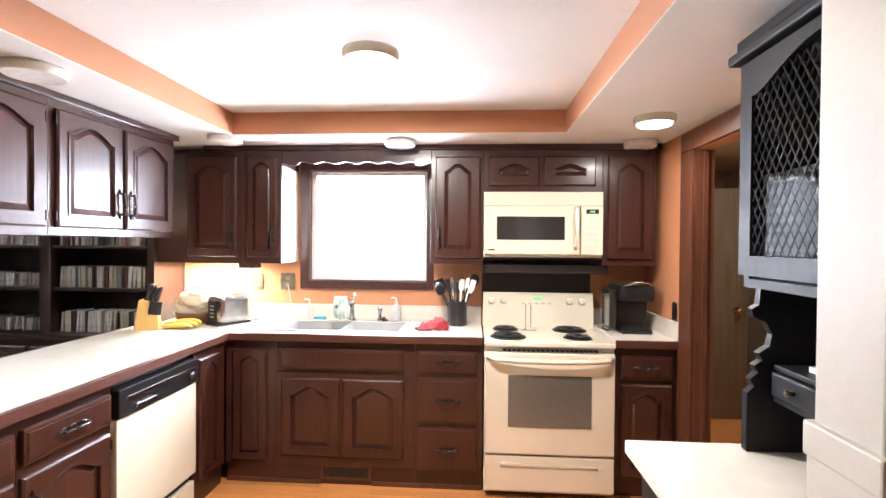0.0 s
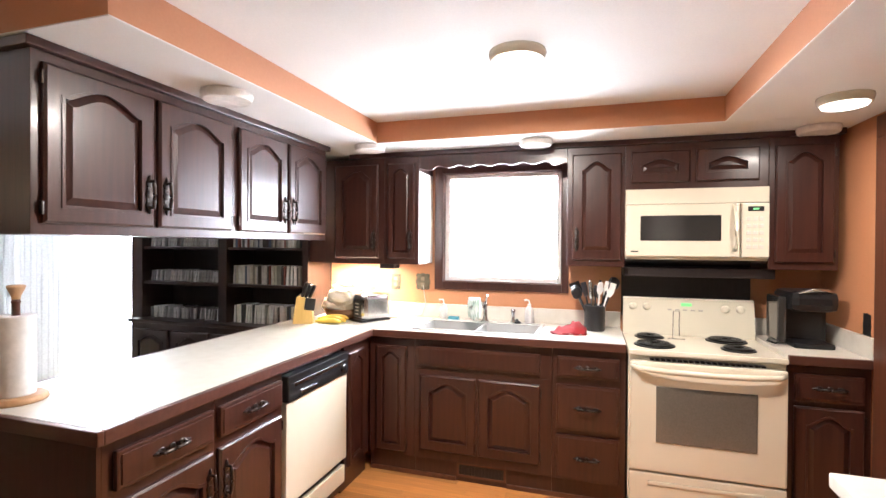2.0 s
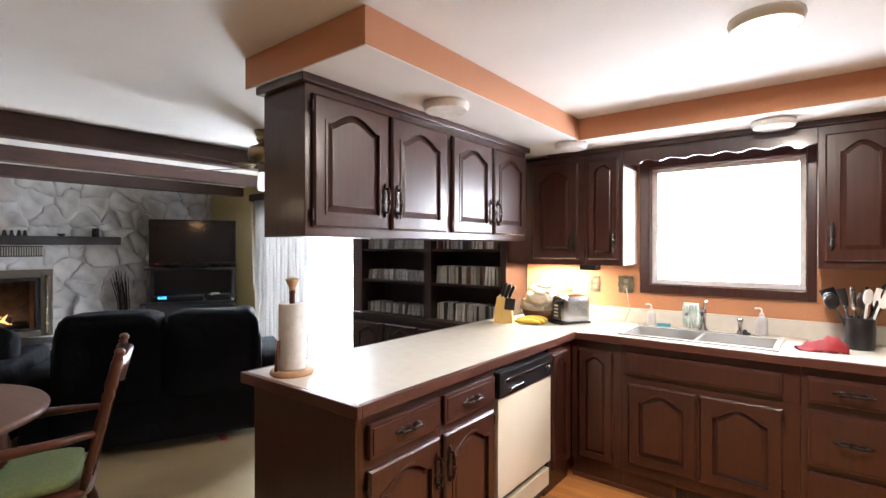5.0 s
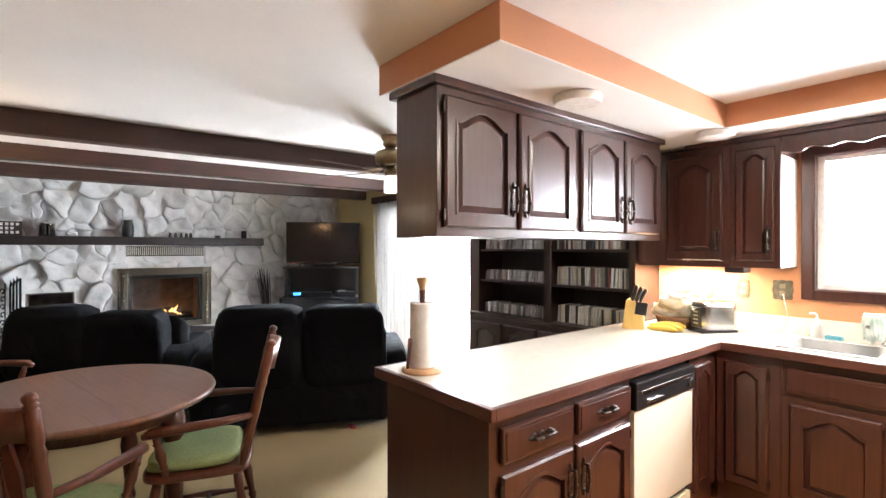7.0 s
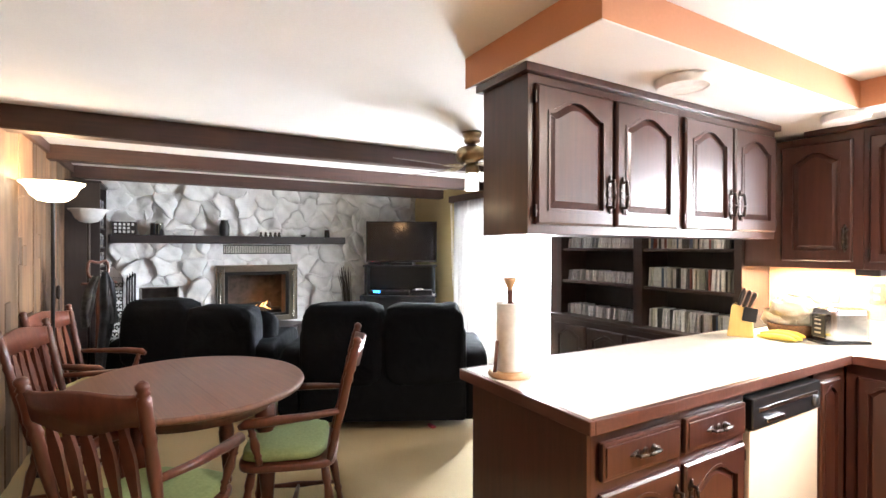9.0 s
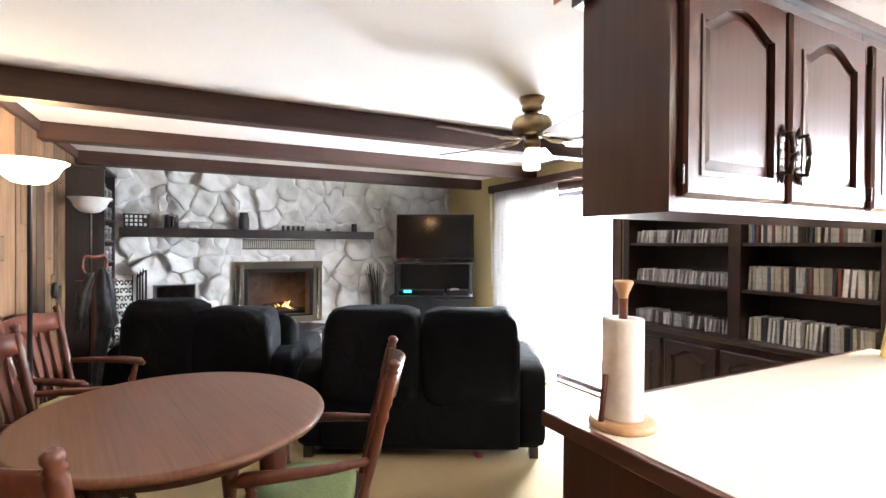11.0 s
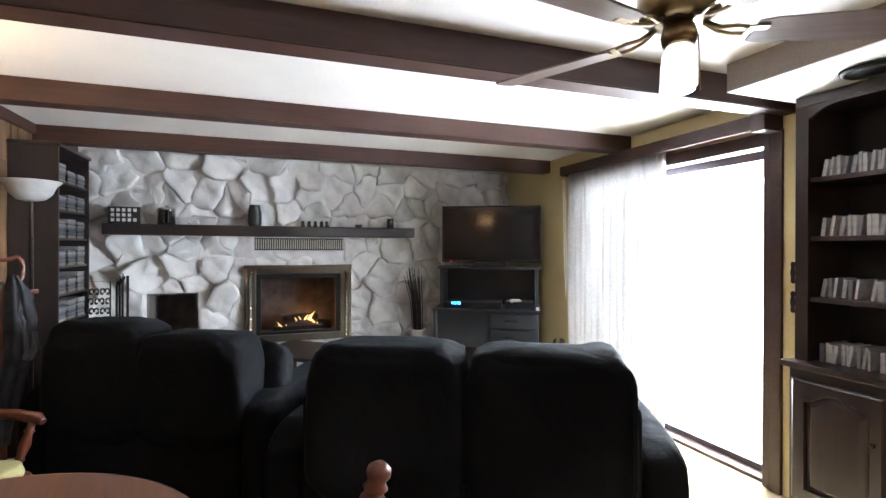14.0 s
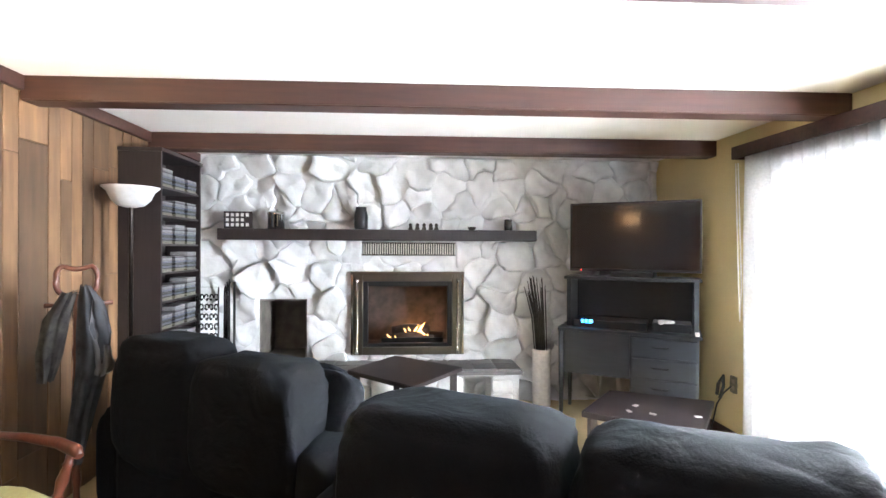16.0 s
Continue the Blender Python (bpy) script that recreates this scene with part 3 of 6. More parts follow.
cabinet("wall_cabinet", NORTHW(1.572), 0.768, 0.31, 1.845, 2.121, [("door", 0.035, 0.36, 1.885, 2.075, ""), ("door", 0.395, 0.72, 1.885, 2.075, "")], "low dark walnut cabinet above the microwave", G)
cabinet("wall_cabinet", NORTHW(2.341), 0.335, 0.31, 1.37, 2.121, [("door", 0.03, 0.31, 1.41, 2.075, "")], "dark walnut wall cabinet above the coffee maker", G)
# scalloped valance over the window
n = 60
poly = [(0.2165, 2.121), (0.2165, 2.035)] + [(0.2165 + 1.007 * i / n, 2.035 - 0.016 * math.sin(7 * math.pi * i / n) ** 2 + (0.012 if 6 < i < 54 else 0)) for i in range(1, n)] + [(1.2235, 2.035), (1.2235, 2.121)]
structure("window_valance", plate(bmesh.new(), poly, 2.13, 2.15), CAB, "dark scalloped wooden valance over the window", "trim")
# base units
NORTHB = lambda x: pose(x, 1.87, 0)
cabinet("base_cabinet", NORTHB(-0.03), 0.318, 0.575, 0, 0.897, [("door", 0.05, 0.262, 0.15, 0.835, "")], "dark walnut corner base cabinet with arched door", G, toe=True)
cabinet("base_cabinet", NORTHB(0.289), 0.87, 0.575, 0, 0.70, [("drawer", 0.03, 0.80, 0.725, 0.85, ""), ("door", 0.04, 0.405, 0.185, 0.665, ""), ("door", 0.425, 0.80, 0.185, 0.665, "")], "dark walnut sink base with false drawer front and two doors", G, toe=True)
cabinet("base_cabinet", NORTHB(1.16), 0.41, 0.575, 0, 0.897, [("drawer", 0.025, 0.375, 0.725, 0.852, "c"), ("drawer", 0.025, 0.375, 0.42, 0.685, "c"), ("drawer", 0.025, 0.375, 0.13, 0.39, "c")], "dark walnut base cabinet with three drawers", G, toe=True)
cabinet("base_cabinet", NORTHB(2.352), 0.362, 0.575, 0, 0.897, [("drawer", 0.03, 0.33, 0.71, 0.85, "c"), ("door", 0.03, 0.33, 0.13, 0.68, "")], "dark walnut base cabinet with drawer and arched door", G, toe=True)
structure("sink_front_rail", bx(0.29, 1.158, 1.871, 1.89, 0.7005, 0.897), CAB, "dark wooden rail in front of the sink", "trim")
PEN = lambda y: EASTWARD(-0.032, y)
cabinet("base_cabinet", PEN(0.035), 0.455, 0.62, 0, 0.897, [("drawer", 0.035, 0.435, 0.73, 0.855, "c"), ("door", 0.035, 0.435, 0.14, 0.69, "tr")], "dark walnut peninsula base cabinet with drawer and door", G, toe=True)
cabinet("base_cabinet", PEN(0.491), 0.425, 0.62, 0, 0.897, [("drawer", 0.01, 0.405, 0.73, 0.855, "c"), ("door", 0.01, 0.405, 0.14, 0.69, "tl")], "dark walnut peninsula base cabinet with drawer and door", G, toe=True)
cabinet("base_cabinet", PEN(1.52), 0.33, 0.62, 0, 0.897, [("door", 0.035, 0.245, 0.15, 0.84, "")], "narrow dark walnut corner base cabinet", G, toe=True)
structure("peninsula_back", bx(-0.672, -0.654, 0.02, 2.03, CARP, 0.897), CAB, "dark wooden back panel of the peninsula", "panel")
structure("peninsula_end", bx(-0.654, -0.032, 0.02, 0.0345, 0.012, 0.897), CAB, "dark wooden end panel of the peninsula", "panel")

# worktops: laminate sheet over a dark wooden edge, with the sink's cut-out
wt = thing("worktop", "white laminate L-shaped worktop with dark wooden edge", "worktop")
SX0, SX1, SY0, SY1 = 0.27, 1.05, 1.925, 2.33
bm = grid_slab(bmesh.new(), (-0.722, -0.655, -0.018, SX0, SX1, 1.568), (0.019, 1.854, SY0, 2.03, SY1, 2.449), [(0, 0), (0, 1), (0, 2), (1, 0), *[(1, k) for k in range(1, 5)], *[(2, k) for k in range(1, 5)], (3, 1), (3, 4), *[(4, k) for k in range(1, 5)]], 0.900, 0.943)
part("top", bm, LAMINATE, wt)
bm = bx(-0.018, 0.005, 0.019, 1.854, 0.897, 0.9425, 0.004)
box(bm, -0.744, 0.005, -0.004, 0.019, 0.897, 0.9425, 0.004)
box(bm, -0.744, -0.722, 0.019, 2.03, 0.897, 0.9425, 0.004)
box(bm, 0.005, 1.568, 1.831, 1.854, 0.897, 0.9425, 0.004)
part("edge", bm, CABX, wt, "dark wooden nosing")
part("backsplash", bx(-0.65, 1.568, 2.43, 2.4495, 0.9435, 1.05, 0.004), LAMINATE, wt)
wt2 = thing("worktop", "short white laminate worktop beside the cooker", "worktop")
part("top", bx(2.35, 2.7195, 1.854, 2.449, 0.900, 0.943), LAMINATE, wt2)
part("edge", bx(2.35, 2.7195, 1.831, 1.854, 0.897, 0.9425, 0.004), CABX, wt2, "dark wooden nosing")
part("backsplash", box(bx(2.35, 2.70, 2.43, 2.4495, 0.9435, 1.05, 0.004), 2.70, 2.7195, 1.84, 2.4495, 0.9435, 1.05, 0.004), LAMINATE, wt2)

# toe-kick vent
tv = thing("toe_vent", "brown metal heating grille in the toe kick", "vent")
vf = bx(0.570, 0.885, 1.884, 1.8915, 0.03, 0.045, 0.002)
box(vf, 0.570, 0.885, 1.884, 1.8915, 0.108, 0.123, 0.002)
for a in (0.570, 0.870):
    box(vf, a, a + 0.015, 1.884, 1.8915, 0.045, 0.108)
part("frame", vf, CASING, tv)
# no hole here: a black sheet gives the grille its inner shade
part("dark_sheet", bx(0.585, 0.870, 1.8885, 1.8915, 0.045, 0.108), BLACKP, tv, "black sheet painted in for the shade behind the slats")
for i in range(13):
    part("slat", bx(0.596 + i * 0.0215, 0.600 + i * 0.0215, 1.883, 1.888, 0.046, 0.107), IRON, tv)

structure("baseboard_toe", box(bx(-0.03, 0.565, 1.880, 1.8915, 0.0005, 0.028, 0.004), 0.89, 1.568, 1.880, 1.8915, 0.0005, 0.028, 0.004), CASING, "reddish wooden shoe moulding along the toe kick", "baseboard")

# sink
sk = thing("sink", "white enamel double bowl sink", "sink")
for x0, x1 in ((SX0 + 0.012, 0.655), (0.675, SX1 - 0.012)):
    bm = bmesh.new()
    y0, y1 = SY0 + 0.012, SY1 - 0.06
    ring_slab(bm, [(x0 - 0.006, y0 - 0.006), (x1 + 0.006, y0 - 0.006), (x1 + 0.006, y1 + 0.006), (x0 - 0.006, y1 + 0.006)], [(x0, y0), (x1, y0), (x1, y1), (x0, y1)], -0.944, -0.74)
    bmesh.ops.transform(bm, matrix=Matrix(((1, 0, 0, 0), (0, 0, 1, 0), (0, -1, 0, 0), (0, 0, 0, 1))), verts=list(bm.verts))
    box(bm, x0 - 0.006, x1 + 0.006, y0 - 0.006, y1 + 0.006, 0.73, 0.74)
    part("bowl", bm, SINKM, sk)
bm = bx(SX0 - 0.02, SX0 + 0.006, SY0 - 0.02, SY1 + 0.02, 0.9435, 0.953, 0.003)
box(bm, SX1 - 0.006, SX1 + 0.02, SY0 - 0.02, SY1 + 0.02, 0.9435, 0.953, 0.003)
box(bm, 0.661, 0.669, SY0 - 0.01, SY1 - 0.05, 0.88, 0.950, 0.003)
box(bm, SX0, SX1, SY0 - 0.02, SY0 + 0.006, 0.9435, 0.953, 0.003)
box(bm, SX0, SX1, SY1 - 0.054, SY1 + 0.02, 0.9435, 0.953, 0.003)
part("rim", bm, SINKM, sk)
fa = thing("faucet", "chrome kitchen faucet behind the sink", "faucet", pose(0.655, 2.31, 0.953))
part("base", lathe(bmesh.new(), [(0.03, 0), (0.03, 0.012), (0.018, 0.03), (0.016, 0.1), (0.02, 0.12), (0.012, 0.14)], 16), CHROME, fa)
part("spout", tube(bmesh.new(), [(0, 0, 0.09), (-0.02, -0.05, 0.15), (-0.05, -0.12, 0.16), (-0.06, -0.17, 0.13), (-0.062, -0.18, 0.11)], 0.011, 10), CHROME, fa)
part("lever", tube(bmesh.new(), [(0, 0, 0.13), (0.01, 0.0, 0.17), (0.02, -0.01, 0.19)], [0.01, 0.007, 0.008], 8), CHROME, fa)
part("sprayer", lathe(bmesh.new(), [(0.02, 0), (0.02, 0.01), (0.012, 0.03), (0.013, 0.07), (0.019, 0.09), (0.01, 0.1)], 12, Matrix.Translation((0.2, 0, 0))), CHROME, fa)
dc = bmesh.new()
for i in range(5):
    puff(dc, -0.035 + 0.016 * i, -0.01 + 0.016 * i, -0.03 - 0.01 * (i % 2), 0.03, -0.075 - 0.01 * (i % 3), 0.055, 0.7, wob=0.2)
solid("dish_cloth", dc, TEAL, "pale green striped dish cloth draped over the faucet", "cloth", pose(0.60, 2.17, 1.083))


def bottle(x, y, h, r, label, body, cap):
    o = thing("soap_bottle", label, "bottle", pose(x, y, 0.9535 if SY1 - 0.05 < y < SY1 + 0.02 else 0.944))
    part("body", lathe(bmesh.new(), [(r * 0.9, 0), (r, 0.008), (r, h * 0.55), (r * 0.7, h * 0.68), (r * 0.35, h * 0.74)], 16), body, o)
    part("pump", tube(lathe(bmesh.new(), [(r * 0.4, h * 0.74), (r * 0.4, h * 0.82), (r * 0.15, h * 0.84), (r * 0.15, h * 0.95)], 10), [(0, 0, h * 0.95), (-0.012, -0.004, h), (-0.035, -0.01, h * 0.985)], 0.006, 8), cap, o)


bottle(0.33, 2.36, 0.15, 0.03, "clear plastic dish soap bottle", SHADEOFF, PAPER)
bottle(0.96, 2.37, 0.17, 0.032, "pale plastic soap pump bottle", SHADEOFF, PAPER)
solid("sponge", bx(0.37, 0.45, 2.335, 2.375, 0.9435, 0.973, 0.006), mat("blue_sponge", (0.10, 0.35, 0.45), 0.9, bump=0.3, scale=60), "blue sponge behind the sink", "sponge")
solid("drain_stopper", lathe(bmesh.new(), [(0.03, 0), (0.03, 0.01), (0.012, 0.018), (0.008, 0.03)], 14), BLACKP, "black rubber drain stopper", "stopper", pose(0.88, 2.325, 0.9532))
rt = bmesh.new()
rows = [[rt.verts.new(((i / 16 - 0.5) * 0.23 * (1 - 0.25 * abs(j / 12 - 0.5)), (j / 12 - 0.5) * 0.15, max(0.004, 0.052 * max(0, 1 - (2.1 * (i / 16 - 0.55)) ** 2 - (1.9 * (j / 12 - 0.5)) ** 2) + 0.03 * max(0, noise.noise(Vector((i * 0.42, j * 0.5, 3.0)))) + 0.028 * (i > 9) * (1 - abs(j / 6 - 1))))) for i in range(17)] for j in range(13)]
for a, b in zip(rows, rows[1:]):
    for i in range(16):
        rt.faces.new((a[i], a[i + 1], b[i + 1], b[i])).smooth = True
bmesh.ops.solidify(rt, geom=list(rt.faces), thickness=0.003)
solid("red_towel", rt, RED, "crumpled red dish towel on the worktop", "towel", pose(1.24, 2.10, 0.942, 0, 0, 10))
ut = thing("utensil_crock", "black crock full of kitchen utensils", "crock", pose(1.40, 2.27, 0.943))
part("crock", lathe(bmesh.new(), [(0.062, 0), (0.066, 0.01), (0.068, 0.16), (0.062, 0.17), (0.058, 0.165), (0.056, 0.02)], 24), BLACKP, ut)
random.seed(4)
for i in range(14):
    a, t = i * 2.4, 0.045 + 0.085 * random.random()
    top = Vector((math.cos(a) * t, math.sin(a) * t * 0.7, 0.215 + 0.085 * random.random()))
    foot = Vector((math.cos(a) * 0.025, math.sin(a) * 0.025, 0.04))
    turn = Matrix.Translation(top) @ (top - foot).to_track_quat("Z", "Y").to_matrix().to_4x4() @ Matrix.Rotation(a * 1.7, 4, "Z")
    u = tube(bmesh.new(), [foot, top], 0.006, 8)
    if i % 4 == 0:
        puff(u, -0.036, 0.036, -0.016, 0.016, -0.012, 0.065, 0.75, turn)
        part("ladle", u, BLACKP, ut)
    elif i % 4 == 1:
        plate(u, [(-0.022, -0.01), (0.022, -0.01), (0.036, 0.02), (0.036, 0.085), (-0.036, 0.085), (-0.036, 0.02)], -0.003, 0.003, turn)
        part("spatula", u, PAPER if i == 5 else BLACKP, ut, "white spatula" if i == 5 else "")
    elif i % 4 == 2:
        puff(u, -0.024, 0.024, -0.008, 0.008, -0.03, 0.055, 0.8, turn)
        part("spoon", u, PALEWOOD if i == 6 else PAPER if i == 10 else BLACKWOOD, ut)
    else:
        puff(u, -0.012, 0.012, -0.010, 0.010, -0.09, 0.04, 0.6, turn)
        part("handle", u, BLACKP if i != 7 else CHROME, ut)
# wall outlets
def plate_outlet(name, x, y, z, face, label, w=0.075, h=0.125, switch=False):
    o = thing(name, label, "outlet", pose(x, y, z, 0, 0, face))
    n = 32
    wave = [(w / 2 * (1 + 0.07 * math.cos(8 * a)) * max(-1, min(1, 1.25 * math.sin(a))), h / 2 * (1 + 0.05 * math.cos(8 * a)) * max(-1, min(1, 1.25 * math.cos(a)))) for a in [2 * math.pi * k / n + 0.01 for k in range(n)]]
    part("plate", plate(bmesh.new(), wave, -0.006, 0), PLATE if not switch else BLACKP, o)
    for dz in (-0.024, 0.024):
        part("socket", bx(-0.015, 0.015, -0.010, -0.005, dz - 0.014, dz + 0.014, 0.003), SOCKET if not switch else PAPER, o)
    return o


plate_outlet("outlet", -0.09, 2.449, 1.21, 0, "ornate brass outlet cover on the orange wall")
plate_outlet("outlet", 0.135, 2.449, 1.215, 0, "ornate brass double outlet cover on the orange wall", 0.11)
plate_outlet("outlet", 2.719, 1.93, 1.10, 90, "dark ornate outlet cover beside the doorway", switch=True)
plate_outlet("outlet", -0.30, 2.449, 1.20, 0, "ornate brass outlet cover behind the bread", 0.06)

# toaster, knife block, bread, bananas
to = thing("toaster", "brushed chrome toaster with a black control panel", "toaster", pose(-0.165, 2.16, 0.943, 0, 0, 62))
part("body", bx(-0.12, 0.12, -0.08, 0.08, 0.015, 0.2, 0.035), CHROME, to)
ep = part("end_panel", bx(-0.126, -0.117, -0.045, 0.045, 0.035, 0.16, 0.004), BLACKP, to, "black control panel")
for k in range(4):
    part("button", bx(-0.129, -0.125, -0.02, 0.02, 0.055 + 0.024 * k, 0.064 + 0.024 * k, 0.001), DULLLENS, ep)
part("lever", bx(-0.145, -0.125, -0.012, 0.012, 0.14, 0.15, 0.003), BLACKP, ep)
part("foot", bx(-0.13, 0.125, -0.07, 0.07, 0.0, 0.016, 0.004), BLACKP, to)
for dy in (-0.03, 0.03):
    part("slot", bx(-0.09, 0.09, dy - 0.012, dy + 0.012, 0.196, 0.2015), IRON, to)
part("cord", tube(bmesh.new(), [(-0.05, 2.23, 0.958), (0.05, 2.36, 0.953), (0.14, 2.41, 0.958), (0.17, 2.42, 1.04), (0.14, 2.435, 1.19)], 0.004, 6), CREAM, to, "thin pale cord", pose(-0.165, 2.16, 0.943, 0, 0, 62).inverted())
kb = thing("knife_block", "pale beech knife block with black knives", "knife block", pose(-0.555, 1.90, 0.943, 0, 0, 25))
part("block", plate(bmesh.new(), [(-0.075, 0), (0.06, 0), (0.055, 0.10), (0.04, 0.165), (-0.035, 0.195), (-0.05, 0.185)], -0.05, 0.05), YELLOWWOOD, kb)
for i in range(6):
    dx, dy = 0.028 * (i % 3), -0.025 + 0.045 * (i // 3)
    part("knife_handle", tube(bmesh.new(), [(dx - 0.025, dy, 0.16), (dx - 0.005, dy, 0.215), (dx + 0.012, dy, 0.275 - 0.012 * (i % 3)), (dx + 0.015, dy, 0.288 - 0.012 * (i % 3))], [0.009, 0.012, 0.014, 0.008], 8), BLACKP, kb)
part("scissors_handle", bx(-0.012, 0.062, -0.064, -0.051, 0.10, 0.185, 0.006, Matrix.Rotation(radians(8), 4, "Y")), BLACKP, kb)
bb = thing("bread_basket", "brown wicker basket with bagged bread", "basket", pose(-0.40, 2.18, 0.943))
part("basket", lathe(bmesh.new(), [(0.10, 0), (0.13, 0.03), (0.14, 0.075), (0.13, 0.08), (0.12, 0.02)], 24), BASKET, bb)
for i, (x, y, z) in enumerate(((-0.05, 0, 0.11), (0.06, 0.02, 0.12), (0.01, -0.03, 0.17), (0.0, 0.05, 0.21))):
    part("bread_bag", puff(bmesh.new(), x - 0.11, x + 0.11, y - 0.065, y + 0.065, z - 0.06, z + 0.06, 0.75, wob=0.3), BAG, bb)
bn = thing("bananas", "bunch of yellow bananas on the worktop", "fruit", pose(-0.36, 1.93, 0.943))
for i in range(4):
    part("banana", tube(bmesh.new(), [(-0.10 + 0.2 * s / 8, -0.05 + 0.035 * i + 0.05 * math.sin(math.pi * s / 8), 0.02 + 0.012 * (i % 2)) for s in range(9)], [0.006, 0.014, 0.018, 0.019, 0.019, 0.019, 0.018, 0.013, 0.006], 8), BANANA, bn)
uc = thing("under_cabinet_light", "small dark under-cabinet light", "lamp")
part("housing", bx(-0.09, 0.02, 2.14, 2.25, 1.325, 1.3595, 0.004), BLACKWOOD, uc)

# paper towel holder on the peninsula
pt = thing("paper_towel_holder", "wooden paper towel holder with a white roll", "paper towel", pose(-0.545, 0.12, 0.9435))
part("base", lathe(bmesh.new(), [(0.088, 0), (0.092, 0.006), (0.088, 0.018), (0.08, 0.022)], 32), PALEWOOD, pt)
part("roll", lathe(bmesh.new(), [(0.02, 0.023), (0.055, 0.023), (0.056, 0.03), (0.056, 0.295), (0.054, 0.30), (0.022, 0.30), (0.02, 0.29)], 32), PAPER, pt, "white paper roll")
part("post", lathe(bmesh.new(), [(0.012, 0.02), (0.012, 0.34), (0.014, 0.345), (0.012, 0.355)], 18), CHAIRWOOD, pt)
# paler wood than the post: the knob's gloss is put into its colour
part("finial", lathe(bmesh.new(), [(0.012, 0.3552), (0.014, 0.368), (0.023, 0.388), (0.027, 0.398), (0.026, 0.404), (0.02, 0.406), (0.001, 0.402)], 18), PALEWOOD, pt, "wooden finial with its gloss painted in as a pale tone")
part("arm", tube(bmesh.new(), [(-0.005, -0.075, 0.02), (0.0, -0.066, 0.15)], 0.0075, 10), CHAIRWOOD, pt)

# ---- dishwasher, cooker, microwave, coffee maker ----
dw = thing("dishwasher", "cream dishwasher with black control panel", "dishwasher", EASTWARD(-0.032, 0.9175))
part("body", bx(0.002, 0.598, 0.02, 0.60, 0.02, 0.894), BLACKP, dw)
part("door", bx(0.006, 0.594, -0.022, 0.02, 0.232, 0.732, 0.004), ENAMEL, dw, "cream enamel door")
part("kick_panel", bx(0.006, 0.594, -0.012, 0.02, 0.085, 0.185, 0.004), ENAMEL, dw)
cp = part("control_panel", bx(0.006, 0.594, -0.034, 0.02, 0.737, 0.864, 0.006), BLACKP, dw, "glossy black control panel")
part("trim_strip", bx(0.05, 0.56, -0.037, -0.033, 0.805, 0.822, 0.001), CHROME, cp)
part("latch", bx(0.10, 0.24, -0.045, -0.033, 0.757, 0.772, 0.003), CHROME, cp)
part("dial", lathe(bmesh.new(), [(0.026, 0), (0.024, 0.014), (0.008, 0.016)], 18, Matrix.Translation((0.53, -0.033, 0.78)) @ Matrix.Rotation(radians(90), 4, "X")), BLACKP, cp)

rg = thing("cooker", "cream electric coil cooker with oven", "cooker", pose(1.580, 1.815, 0))
W = 0.762
part("body", bx(0, W, 0.03, 0.63, 0.02, 0.895, 0.004), ENAMEL, rg)
ct = part("cooktop", bx(-0.003, W + 0.003, 0.0, 0.60, 0.8955, 0.925, 0.008), ENAMEL, rg)
for x, y, r in ((0.15, 0.17, 0.10), (0.15, 0.43, 0.075), (0.58, 0.17, 0.075), (0.58, 0.43, 0.10)):
    pan = part("drip_pan", lathe(bmesh.new(), [(r + 0.012, 0.0), (r + 0.012, 0.004), (r, 0.005), (r * 0.9, 0.001)], 28, Matrix.Translation((x, y, 0.9255))), IRON, ct)
    co = bmesh.new()
    k = 70
    tube(co, [((0.02 + (r - 0.02) * i / k) * math.cos(i * 0.45), (0.02 + (r - 0.02) * i / k) * math.sin(i * 0.45), 0) for i in range(k)], 0.0055, 6)
    part("coil", co, IRON, ct, m=Matrix.Translation((x, y, 0.937)))
bg = part("backguard", plate(bmesh.new(), [(0.52, 0.925), (0.60, 0.925), (0.60, 1.155), (0.565, 1.165), (0.55, 1.155)], 0, W, Matrix(((0, 1, 0, 0), (1, 0, 0, 0), (0, 0, 1, 0), (0, 0, 0, 1)))), ENAMEL, rg)
for x in (0.06, 0.145, 0.60, 0.685):
    part("knob", lathe(bmesh.new(), [(0.025, 0), (0.024, 0.016), (0.01, 0.02)], 18, Matrix.Translation((x, 0.548, 1.105)) @ Matrix.Rotation(radians(83), 4, "X")), ENAMEL, bg)
part("display", bx(0.35, 0.41, 0.541, 0.548, 1.115, 1.135), GREENLED, bg)
for i in range(5):
    part("button", bx(0.27 + 0.045 * i, 0.295 + 0.045 * i, 0.540, 0.546, 1.085, 1.095, 0.001), CREAM, bg)
od = part("oven_door", bx(0.004, W - 0.004, -0.016, 0.03, 0.265, 0.865, 0.010), ENAMEL, rg)
part("window", bx(0.14, W - 0.14, -0.020, -0.014, 0.43, 0.735, 0.002), OVENGLASS, od, "tinted oven window")
part("handle", tube(bmesh.new(), [(0.02, -0.014, 0.84), (0.05, -0.05, 0.835), (0.2, -0.062, 0.828), (0.38, -0.065, 0.826), (0.56, -0.062, 0.828), (0.71, -0.05, 0.835), (0.742, -0.014, 0.84)], 0.015, 10), ENAMEL, od)
for i in range(20):
    part("vent_slot", bx(0.11 + 0.028 * i, 0.13 + 0.028 * i, -0.001, 0.03, 0.872, 0.88), IRON, rg)
dd = part("drawer", bx(0.004, W - 0.004, -0.012, 0.03, 0.045, 0.255, 0.008), ENAMEL, rg)
part("grip", bx(0.10, W - 0.10, -0.017, -0.009, 0.19, 0.215, 0.006), ENAMEL, dd)
